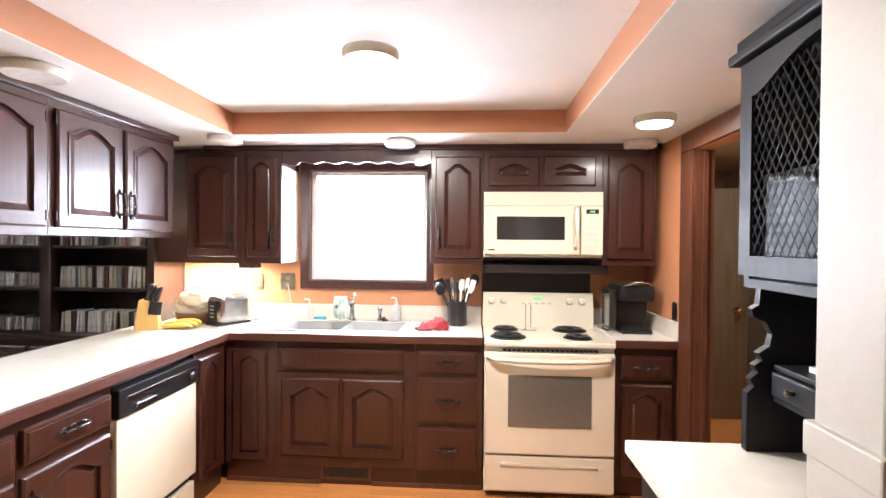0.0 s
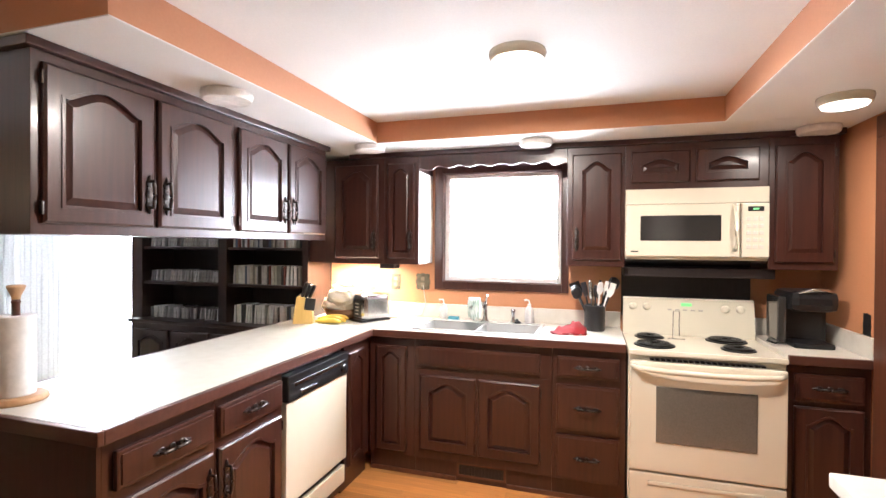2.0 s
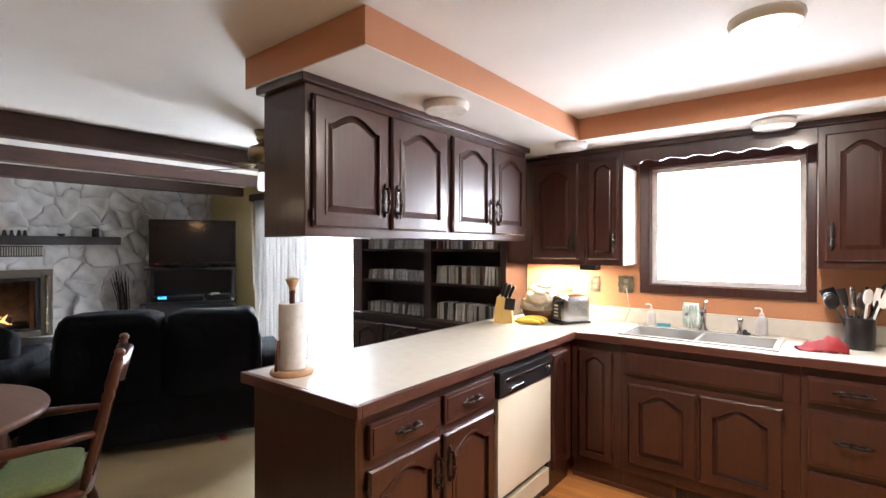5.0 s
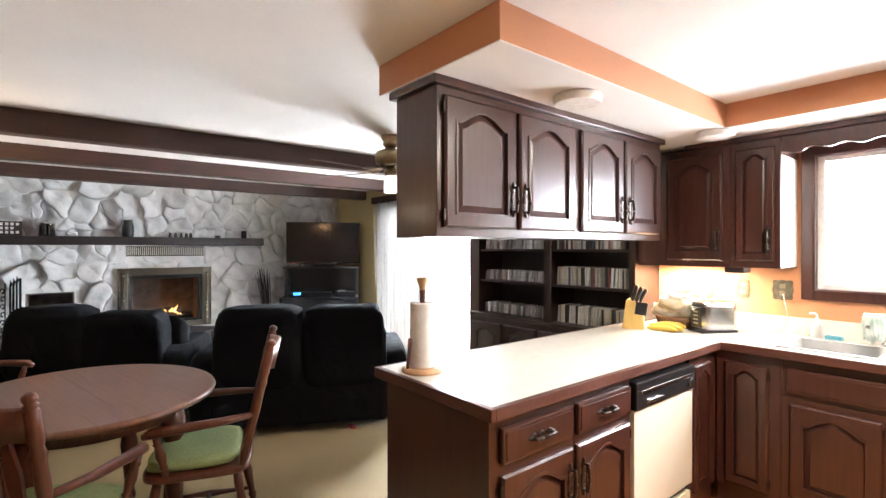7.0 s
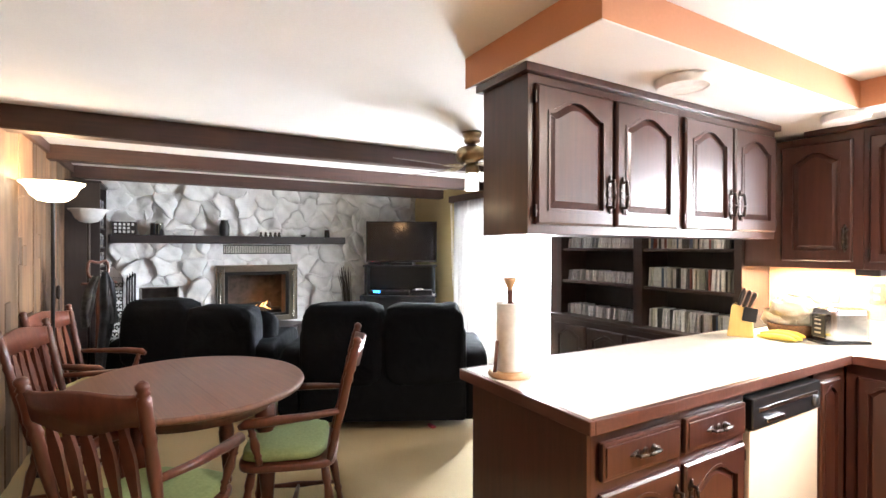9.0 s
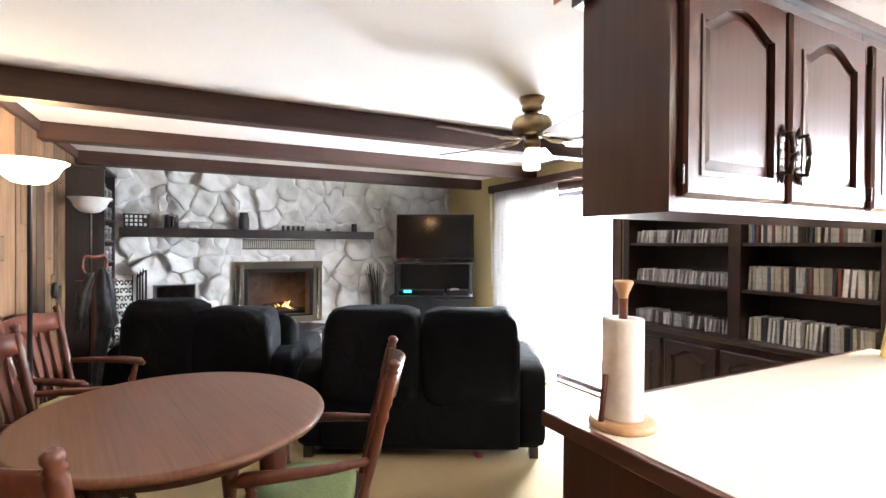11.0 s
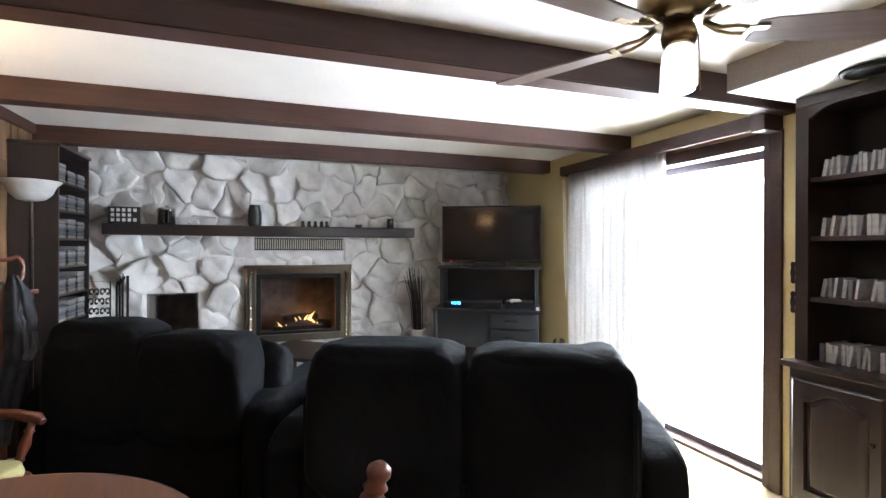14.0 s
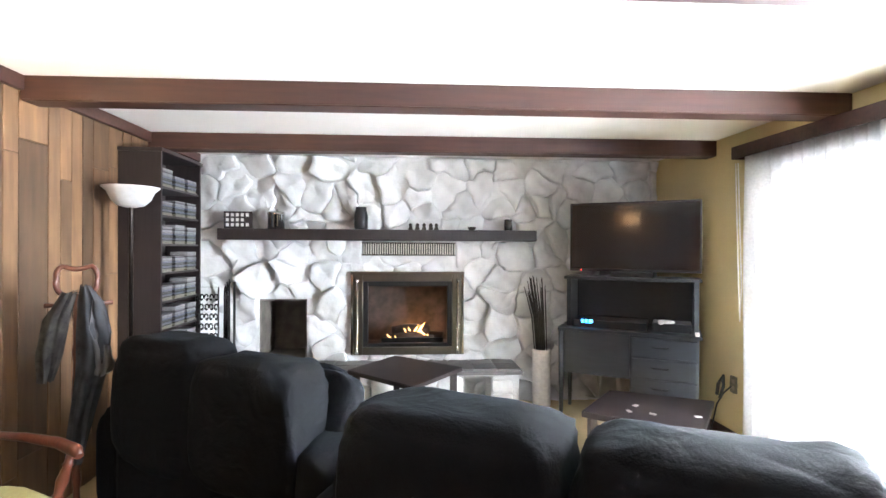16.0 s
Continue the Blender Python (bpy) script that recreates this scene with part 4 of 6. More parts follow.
part("plinth", bx(0.02, W - 0.02, 0.06, 0.60, 0.0, 0.045), BLACKP, rg)
solid("spoon_rest", tube(tube(bmesh.new(), [(0, 0, 0), (0, 0, 0.17), (0.035, 0, 0.17), (0.035, 0, 0.02)], 0.003, 6), [(-0.03, 0, 0), (0.07, 0, 0)], 0.003, 6), CHROME, "small chrome wire rest on the cooker", "rest", pose(1.86, 2.20, 0.929))

mw = thing("microwave", "cream over-the-range microwave oven above the cooker", "microwave", pose(1.5735, 2.105, 1.418))
part("body", bx(0, 0.765, 0.02, 0.34, 0, 0.4265, 0.006), ENAMEL, mw)
part("top_grille", bx(0, 0.765, 0.0, 0.022, 0.335, 0.4265, 0.006), ENAMEL, mw)
md = part("door", bx(0.003, 0.615, -0.012, 0.022, 0.02, 0.333, 0.008), ENAMEL, mw)
part("window", bx(0.085, 0.52, -0.016, -0.010, 0.115, 0.265, 0.004), SMOKE, md, "dark microwave window")
part("handle", tube(bmesh.new(), [(0.59, -0.010, 0.06), (0.59, -0.04, 0.08), (0.59, -0.045, 0.18), (0.59, -0.04, 0.30), (0.59, -0.010, 0.32)], 0.011, 10), ENAMEL, md)
mc = part("control_panel", bx(0.622, 0.763, -0.010, 0.022, 0.02, 0.333, 0.006), ENAMEL, mw)
part("display", bx(0.655, 0.735, -0.013, -0.008, 0.285, 0.312), BLACKP, mc)
part("digits", bx(0.68, 0.71, -0.0145, -0.012, 0.293, 0.303), GREENLED, mc)
for i in range(5):
    for j in range(3):
        part("key", bx(0.648 + j * 0.032, 0.672 + j * 0.032, -0.0125, -0.008, 0.07 + i * 0.04, 0.092 + i * 0.04, 0.002), LAMINATE, mc)
part("badge", bx(0.03, 0.075, -0.0135, -0.010, 0.045, 0.053), IRON, md)
part("underside", bx(0.01, 0.755, 0.03, 0.33, -0.012, 0.0), IRON, mw)
structure("cooker_splash", bx(1.572, 2.34, 2.438, 2.4495, 1.03, 1.40), BLACKWOOD, "dark panel on the wall behind the cooker", "panel")
structure("cooker_shelf", bx(1.575, 2.40, 2.20, 2.437, 1.31, 1.37, 0.004), BLACKWOOD, "dark wooden ledge under the microwave", "shelf")
cm = thing("coffee_maker", "black pod coffee maker", "coffee maker", pose(2.545, 2.17, 0.943))
part("body", bx(-0.12, 0.11, 0.02, 0.16, 0.0, 0.30, 0.03), BLACKP, cm)
part("head", bx(-0.12, 0.11, -0.13, 0.15, 0.20, 0.315, 0.04), BLACKP, cm)
part("drip_tray", bx(-0.10, 0.09, -0.13, 0.03, 0.0, 0.03, 0.01), BLACKP, cm)
part("tank", bx(-0.165, -0.122, -0.08, 0.12, 0.02, 0.28, 0.015), SMOKE, cm)
part("lever", tube(bmesh.new(), [(-0.085, -0.11, 0.30), (-0.02, -0.138, 0.325), (0.05, -0.125, 0.322), (0.08, -0.10, 0.30)], 0.010, 8), CHROME, cm)
part("cord", tube(bmesh.new(), [(2.40, 2.30, 0.949), (2.37, 2.22, 0.949), (2.385, 2.14, 0.949), (2.42, 2.2, 0.949)], 0.005, 6), BLACKP, cm, m=pose(-2.545, -2.17, -0.943))

# ---- kitchen window ----
wd = thing("window_1", "kitchen window in a dark wooden casing", "window", kind="structure")
bm = bx(0.235, 0.298, 2.425, 2.4495, 1.165, 2.10, 0.004)
box(bm, 1.177, 1.222, 2.425, 2.4495, 1.165, 2.10, 0.004)
box(bm, 0.298, 1.177, 2.425, 2.4495, 1.165, 1.223, 0.004)
box(bm, 0.298, 1.177, 2.425, 2.4495, 2.037, 2.10, 0.004)
part("casing", bm, CAB, wd)
bm = bmesh.new()
for q in ((0.306, 0.345, 1.231, 2.029), (1.14, 1.169, 1.231, 2.029), (0.345, 1.14, 1.231, 1.262), (0.345, 1.14, 2.0, 2.029)):
    box(bm, q[0], q[1], 2.47, 2.52, q[2], q[3], 0.004)
part("sash", bm, PAPER, wd, "white vinyl sash")
part("latch", bx(0.345, 0.36, 2.455, 2.47, 1.58, 1.64, 0.004), PAPER, wd)
bm = bmesh.new()
for q in ((0.3005, 0.3045, 1.226, 2.034), (1.1705, 1.1745, 1.226, 2.034), (0.3045, 1.1705, 1.2255, 1.2295), (0.3045, 1.1705, 2.0305, 2.0345)):
    box(bm, q[0], q[1], 2.4255, 2.608, q[2], q[3])
part("liner", bm, CAB, wd)
p = part("pane", bx(0.345, 1.14, 2.49, 2.496, 1.262, 2.0), GLASS, wd)
p.visible_shadow = False
structure("backdrop_window", bx(-1.5, 3.0, 4.4, 4.45, 0.2, 4.5), OUTSIDE, "overexposed daylight outside the kitchen window", "backdrop")

# ---- ceiling discs ----
def disc_light(x, y, z, lit, r=0.105):
    o = thing("ceiling_light", "round flush ceiling light with a glowing lens" if lit else "round white flush ceiling light, switched off", "ceiling light", pose(x, y, z), "flush ceiling lights")
    part("ring", lathe(bmesh.new(), [(r * 0.7, 0.0), (r, -0.001), (r * 1.02, -0.012), (r * 0.96, -0.034), (r * 0.92, -0.038), (r * 0.86, -0.034)][::-1], 40), ENAMEL if lit else PAPER, o)
    part("lens", lathe(bmesh.new(), [(0.001, -0.052), (r * 0.5, -0.051), (r * 0.8, -0.046), (r * 0.87, -0.034)] if lit else [(0.001, -0.030), (r * 0.5, -0.030), (r * 0.86, -0.026), (r * 0.87, -0.02)], 36), LENS if lit else DULLLENS, o)
    for q in o.children:
        q.visible_shadow = not lit


disc_light(1.08, 0.93, CEIL, True, 0.115)
disc_light(-0.145, 0.68, SOFF, False)
disc_light(1.04, 1.99, SOFF, False, 0.10)
disc_light(-0.035, 1.86, SOFF, False, 0.10)
disc_light(2.42, 1.47, SOFF, True, 0.10)
disc_light(2.55, 2.06, SOFF, False, 0.10)
dl = thing("pendant_light", "lit amber glass bowl pendant light in the dining corner", "pendant light", pose(0.0, -1.72, 0))
part("canopy", lathe(bmesh.new(), [(0.02, 2.255), (0.05, 2.262), (0.055, 2.289)], 24), BRASS, dl)
part("stem", lathe(bmesh.new(), [(0.008, 2.10), (0.008, 2.256)], 10), BRASS, dl)
sh = part("shade", lathe(bmesh.new(), [(0.03, 1.985), (0.10, 2.0), (0.14, 2.04), (0.15, 2.08), (0.146, 2.08), (0.13, 2.04), (0.03, 2.0)], 32), AMBERGLASS, dl, "glowing glass bowl")

# ---- doorway and the glazed hutch ----
dr = thing("door_frame_1", "dark stained door casing round an open doorway", "door frame", kind="structure")
for y0, y1 in ((1.688, 1.835), (0.595, 0.75)):
    part("side_casing", bx(EX - 0.018, EX - 0.0005, y0, y1, 0, 2.0305, 0.005), CASING, dr)
part("head_casing", bx(EX - 0.018, EX - 0.0005, 0.595, 1.835, 2.031, 2.1405, 0.005), CASING, dr)
part("jamb", box(bx(EX + 0.001, EX + 0.099, 1.679, 1.6995, 0, 2.029), EX + 0.04, EX + 0.065, 1.669, 1.679, 0, 2.02), CASING, dr)
part("jamb", bx(EX + 0.001, EX + 0.099, 0.7405, 0.765, 0, 2.029), CASING, dr)
hd = thing("door_1", "brown slab door ajar in the hall with brass knob", "door", pose(3.09, 3.24, 0, 0, 0, 2))
part("leaf", bx(0, 0.78, -0.018, 0.018, 0.01, 2.0, 0.003), DOORBROWN, hd)
part("knob", lathe(bmesh.new(), [(0.03, 0), (0.03, 0.006), (0.012, 0.01), (0.012, 0.035), (0.028, 0.045), (0.03, 0.06), (0.018, 0.072)], 18, Matrix.Translation((0.685, -0.018, 0.95)) @ Matrix.Rotation(radians(90), 4, "X")), BRASS, hd)

hu = thing("china_hutch", "dark hutch with lattice glass door on a white-topped base", "hutch", pose(EX - 0.002, 0.445, 0, 0, 0, -90))
# in the hutch's axes x runs towards the camera's side, y = 0 is the wall and the front faces -y
part("base", bx(0.01, 0.72, -0.70, -0.0, 0.0, 0.872, 0.004), BLUEGREY, hu)
part("worktop", bx(-0.012, 0.72, -0.745, -0.0, 0.8725, 0.912, 0.006), LAMINATE, hu, "white laminate top")
part("side", bx(0.02, 0.045, -0.42, 0, 1.3845, 2.03), BLUEGREY, hu)
part("side", bx(0.7205, 0.7225, -0.42, 0, 0.9125, 2.03), BLUEGREY, hu)
part("back", bx(0.045, 0.72, -0.02, -0.001, 0.9125, 2.03), BLACKWOOD, hu)
part("bottom_board", bx(0.045, 0.72, -0.42, -0.021, 1.385, 1.41), BLUEGREY, hu)
part("shelf", bx(0.046, 0.72, -0.38, -0.021, 1.69, 1.705), BLUEGREY, hu)
part("cornice", box(bx(-0.01, 0.72, -0.46, 0, 2.03, 2.06, 0.008), 0.0, 0.72, -0.44, 0, 2.06, 2.10, 0.008), BLUEGREY, hu)
d = bmesh.new()
DW, DH = 0.64, 0.60
inner = arch_outline(0.055, DW - 0.055, 0.055, DH - 0.03, 0.07)
outer = [(0, 0), (DW, 0)] + [(DW - DW * i / 22, DH) for i in range(23)]
ring_slab(d, outer, inner, -0.02, 0.0)
hdoor = part("door", d, BLUEGREY, hu, "arched lattice glass door", Matrix.Translation((0.03, -0.421, 1.42)))
g = part("glass", bx(0.05, DW - 0.05, -0.008, -0.005, 0.05, DH - 0.03), GLASS, hdoor)
g.visible_shadow = False
lat = bmesh.new()
for i in range(-14, 34):
    for s in (1, -1):
        x0 = 0.05 + i * 0.03
        a, b2 = (x0, 0.05), (x0 + s * 0.30, 0.57)
        # clip the bar to the opening
        dx = b2[0] - a[0]
        lo, hi = (0.055 - a[0]) / dx, (DW - 0.055 - a[0]) / dx
        t0, t1 = max(0.01, min(lo, hi)), min(0.99, max(lo, hi))
        if t1 - t0 > 0.05:
            tube(lat, [(a[0] + dx * t0, -0.012, 0.05 + 0.5 * t0), (a[0] + dx * t1, -0.012, 0.05 + 0.5 * t1)], 0.0022, 5)
part("lattice", lat, BLUEGREY, hdoor, "diamond wire lattice")
prof = [(0, 1.384), (-0.385, 1.384), (-0.39, 1.335), (-0.41, 1.322), (-0.405, 1.30), (-0.37, 1.285), (-0.352, 1.25), (-0.36, 1.215), (-0.39, 1.195), (-0.378, 1.175), (-0.402, 1.16), (-0.39, 1.14), (-0.412, 1.12), (-0.40, 1.10), (-0.42, 1.08), (-0.42, 0.9125), (0, 0.9125)]
part("bracket", plate(bmesh.new(), prof, 0.02, 0.045, Matrix(((0, 1, 0, 0), (1, 0, 0, 0), (0, 0, 1, 0), (0, 0, 0, 1)))), BLUEGREY, hu, "scalloped side bracket")
part("cubby_board", bx(0.30, 0.72, -0.33, -0.021, 1.295, 1.31, 0.003), BLUEGREY, hu)
part("cubby_upright", bx(0.30, 0.315, -0.33, -0.021, 1.171, 1.2945), BLUEGREY, hu)
part("drawer_shelf", bx(0.067, 0.72, -0.36, -0.021, 1.155, 1.17, 0.003), BLUEGREY, hu)
part("drawer_shelf", bx(0.067, 0.72, -0.36, -0.021, 1.065, 1.08, 0.003), BLUEGREY, hu)
for i in range(3):
    q = part("small_drawer", bx(0.075 + i * 0.2, 0.265 + i * 0.2, -0.372, -0.34, 1.084, 1.152, 0.006), BLUEGREY, hu)
    part("knob", lathe(bmesh.new(), [(0.006, 0), (0.006, 0.01), (0.011, 0.016), (0.004, 0.024)], 10, Matrix.Translation((0.17 + i * 0.2, -0.372, 1.118)) @ Matrix.Rotation(radians(90), 4, "X")), BRASS, q)
solid("paper_stack", bx(2.40, 2.58, 0.16, 0.30, 1.1705, 1.185, 0.001), PAPER, "loose white papers on the hutch shelf", "papers")

# ---- family room: sliding door, curtain, valance ----
sd = thing("door_2", "dark framed sliding glass door to a bright outside", "sliding door", kind="structure")
bm = bx(-2.66, -2.6205, NF - 0.02, NF + 0.235, 0.045, 2.055, 0.004)
box(bm, -4.4995, -4.46, NF + 0.03, NF + 0.235, 0.045, 2.055, 0.004)
box(bm, -4.46, -2.66, NF + 0.03, NF + 0.235, 2.0, 2.058, 0.004)
box(bm, -4.46, -2.66, NF + 0.03, NF + 0.235, 0.031, 0.062, 0.003)
part("frame", bm, BEAM, sd)
ALU = mat("dark_aluminium", (0.09, 0.085, 0.095), 0.35, 0.7, scale=30)
for x0, x1, y in ((-3.86, -2.68, NF + 0.12), (-4.46, -3.80, NF + 0.17)):
    bm = bmesh.new()
    box(bm, x0, x0 + 0.05, y, y + 0.035, 0.063, 1.998, 0.003)
    box(bm, x1 - 0.05, x1, y, y + 0.035, 0.063, 1.998, 0.003)
    box(bm, x0 + 0.05, x1 - 0.05, y, y + 0.035, 1.95, 1.998, 0.003)
    box(bm, x0 + 0.05, x1 - 0.05, y, y + 0.035, 0.063, 0.10, 0.003)
    q = part("sash", bm, ALU, sd)
    p = part("pane", bx(x0 + 0.05, x1 - 0.05, y + 0.014, y + 0.020, 0.10, 1.95), GLASS, q)
    p.visible_shadow = False
structure("side_casing_door", bx(-2.62, -2.555, NF - 0.022, NF, CARP, 2.075, 0.004), BEAM, "dark wooden casing beside the sliding door", "trim")
structure("door_head_trim", bx(-4.50, -2.621, NF - 0.022, NF - 0.0005, 1.995, 2.0755, 0.003), BEAM, "dark track rail over the sliding door", "trim")
structure("backdrop_door", bx(-7.5, -0.2, 6.2, 6.25, -0.5, 4.5), OUTSIDE, "overexposed daylight outside the sliding door", "backdrop")
structure("ground", bx(-9, 3, 2.62, 6.2, -0.3, -0.1), mat("pale_concrete", (0.55, 0.54, 0.52), 0.8, scale=20, bump=0.2), "pale concrete patio outside", "ground")
vl = thing("curtain_valance", "dark wooden valance box over the sliding door", "valance")
part("front", bx(-4.52, -2.56, NF - 0.13, NF - 0.11, 2.076, 2.16, 0.003), BEAM, vl)
part("top", bx(-4.52, -2.56, NF - 0.11, NF - 0.001, 2.145, 2.16), BEAM, vl)
part("end", bx(-4.52, -4.50, NF - 0.11, NF - 0.001, 2.076, 2.145), BEAM, vl)
part("end", bx(-2.64, -2.56, NF - 0.15, NF - 0.001, 2.06, 2.165, 0.004), BEAM, vl)
cu = thing("curtain", "sheer white pleated curtain drawn to one side", "curtain")
bm = bmesh.new()
n, rows = 150, []
for k in range(9):
    z = 0.05 + (2.10 - 0.05) * k / 8
    rows.append([bm.verts.new((-4.49 + 1.16 * i / n + 0.006 * math.sin(i * 0.9 + k), NF - 0.055 + (0.032 + 0.009 * math.sin(i * 0.21)) * math.sin(i * 0.62 + 0.5 * math.sin(i * 0.17)), z)) for i in range(n + 1)])
for a, b in zip(rows, rows[1:]):
    for i in range(n):
        bm.faces.new((a[i], a[i + 1], b[i + 1], b[i])).smooth = True
c = part("cloth", bm, CURTAIN, cu)
sol = c.modifiers.new("thickness", "SOLIDIFY")
sol.thickness = 0.0015
nt = CURTAIN.node_tree
pb = nt.nodes["Principled BSDF"]
tr = nt.nodes.new("ShaderNodeBsdfTranslucent")
mx = nt.nodes.new("ShaderNodeMixShader")
mx.inputs[0].default_value = 0.16
nt.links.new(pb.outputs[0], mx.inputs[1]), nt.links.new(tr.outputs[0], mx.inputs[2])
tp, mx2 = nt.nodes.new("ShaderNodeBsdfTransparent"), nt.nodes.new("ShaderNodeMixShader")
mx2.inputs[0].default_value = 0.02
nt.links.new(mx.outputs[0], mx2.inputs[1]), nt.links.new(tp.outputs[0], mx2.inputs[2])
nt.links.new(mx2.outputs[0], nt.nodes["Material Output"].inputs[0])
part("pull_cord", tube(bmesh.new(), [(-4.53, NF - 0.09, 2.05), (-4.535, NF - 0.06, 1.2), (-4.52, NF - 0.06, 0.95), (-4.505, NF - 0.06, 1.2), (-4.505, NF - 0.09, 2.05)], 0.004, 6), PAPER, cu)
plate_outlet("outlet", -4.66, NF, 0.47, 0, "white wall outlet under the curtain's end")
plate_outlet("light_switch", -2.475, NF, 1.28, 0, "dark ornate switch plate beside the sliding door", 0.08, 0.12, True)
plate_outlet("light_switch", -2.475, NF, 1.12, 0, "dark ornate switch plate beside the sliding door", 0.08, 0.12, True)

# ---- built-in bookcase ----
bc = thing("bookcase", "dark built-in bookcase with cupboards below", "bookcase")
BX0, BX1, BD, BM = -2.345, -0.662, 2.10, -1.45
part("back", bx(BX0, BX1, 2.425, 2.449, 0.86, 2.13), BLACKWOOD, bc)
for x0, x1 in ((BX0, BX0 + 0.06), (BM - 0.04, BM + 0.04), (BX1 - 0.05, BX1)):
    part("upright", bx(x0, x1, BD, 2.425, 0.862, 2.10, 0.003), BOOKWOOD, bc)
SHELVES = (1.175, 1.47, 1.755)
for a, b in ((BX0 + 0.06, BM - 0.04), (BM + 0.04, BX1 - 0.05)):
    for z in SHELVES:
        part("shelf", bx(a, b, BD + 0.02, 2.424, z - 0.022, z, 0.002), BOOKWOOD, bc)
part("top_rail", bx(BX0, BX1, BD, 2.425, 2.1005, SOFF - 0.002, 0.004), BOOKWOOD, bc)
for a, b in ((BX0 + 0.06, BM - 0.04), (BM + 0.04, BX1 - 0.05)):
    nn = 20
    w = b - a
    poly = [(a, 2.10)] + [(a + w * i / nn, 2.10 - 0.05 * max(0, (abs(2 * i / nn - 1) - 0.72) / 0.28) ** 1.5 - 0.012) for i in range(nn + 1)] + [(b, 2.10)]
    part("arched_rail", plate(bmesh.new(), poly, BD, BD + 0.018), BOOKWOOD, bc)
part("counter", bx(BX0 - 0.035, BX1, BD - 0.06, 2.425, 0.83, 0.8605, 0.006), BOOKWOOD, bc)
part("base", box(bx(BX0, BX1, BD - 0.035, 2.448, 0.14, 0.8295, 0.002), BX0 + 0.02, BX1, BD + 0.02, 2.448, CARP, 0.14), BOOKWOOD, bc)
for i in range(4):
    w = 0.395
    x = BX0 + 0.02 + i * 0.41
    q = part("door", door_mesh(w - 0.02, 0.58, 0.05), BOOKWOOD, bc, m=Matrix.Translation((x, BD - 0.036, 0.20)))
    part("knob", lathe(bmesh.new(), [(0.006, 0), (0.006, 0.012), (0.012, 0.018), (0.004, 0.026)], 10, Matrix.Translation((0.03 if i % 2 else w - 0.05, -0.021, 0.38)) @ Matrix.Rotation(radians(90), 4, "X")), PEWTER, q)
random.seed(11)
CASES = [meshed("disc_case", bx(0, w, 0, 0.135, 0, h, 0.0015), DVD) for w, h in ((0.015, 0.15), (0.015, 0.148), (0.024, 0.15), (0.013, 0.138), (0.019, 0.147))]
SLEEVES = [meshed("sleeve", bx(0, w, 0, 0.14, 0, h, 0.001), PALESPINE) for w, h in ((0.012, 0.094), (0.014, 0.098), (0.018, 0.088), (0.010, 0.092))]
for z in (0.8608, *[s + 0.0004 for s in SHELVES]):
    x = BM + 0.05
    while x < BX1 - 0.10:
        k = random.randrange(5)
        lean = random.choice((0, 0, 0, 0, 4))
        solid("disc_case", CASES[k], DVD, "film disc case standing on the bookcase shelf", "disc case", pose(x, BD + 0.06 + random.random() * 0.012, z, 0, lean, 0), "disc cases on the bookcase")
        x += (0.0155, 0.0155, 0.0245, 0.0135, 0.0195)[k] + (0.013 if lean else 0.0) + 0.0006
    x = BX0 + 0.07
    while x < BM - 0.09:
        k = random.randrange(4)
        lean = random.choice((0, 0, 7, 10))
        solid("sleeve", SLEEVES[k], PALESPINE, "pale paper disc sleeve standing on the bookcase shelf", "disc sleeve", pose(x, BD + 0.07 + random.random() * 0.02, z + (0.003 if lean else 0), 0, lean, 0), "sleeves on the bookcase")
        x += (0.0125, 0.0145, 0.0185, 0.0105)[k] + (0.02 if lean else 0.0005) + (0.03 if random.random() < 0.04 else 0)
sv = thing("soffit_vent", "round dark speaker grille in the soffit underside", "vent", pose(-1.96, 1.97, SOFF))
part("ring", lathe(bmesh.new(), [(0.09, -0.0), (0.105, -0.004), (0.10, -0.016), (0.085, -0.02), (0.08, -0.01)][::-1], 32), IRON, sv)
part("grille", lathe(bmesh.new(), [(0.001, -0.013), (0.082, -0.010), (0.084, -0.004)], 28), IRON, sv)

# ---- ceiling fan ----
FX, FY = -1.80, 0.765
fan = thing("ceiling_fan", "antique brass ceiling fan with five dark blades and a frosted light", "ceiling fan", pose(FX, FY, 0))
part("canopy", lathe(bmesh.new(), [(0.03, 2.20), (0.055, 2.215), (0.06, 2.235), (0.052, 2.245), (0.065, 2.26), (0.075, 2.289)], 28), BRASS, fan)
part("motor", lathe(bmesh.new(), [(0.03, 2.065), (0.08, 2.07), (0.108, 2.09), (0.115, 2.12), (0.115, 2.15), (0.10, 2.175), (0.06, 2.19), (0.03, 2.205)], 36), BRASS, fan)
part("switch_housing", lathe(bmesh.new(), [(0.02, 2.0), (0.045, 2.005), (0.05, 2.03), (0.045, 2.055), (0.035, 2.066)], 24), BRASS, fan)
part("light_shade", lathe(bmesh.new(), [(0.046, 1.88), (0.05, 1.885), (0.05, 1.93), (0.046, 1.975), (0.034, 2.0)], 28), FANGLASS, fan, "frosted white glass shade")
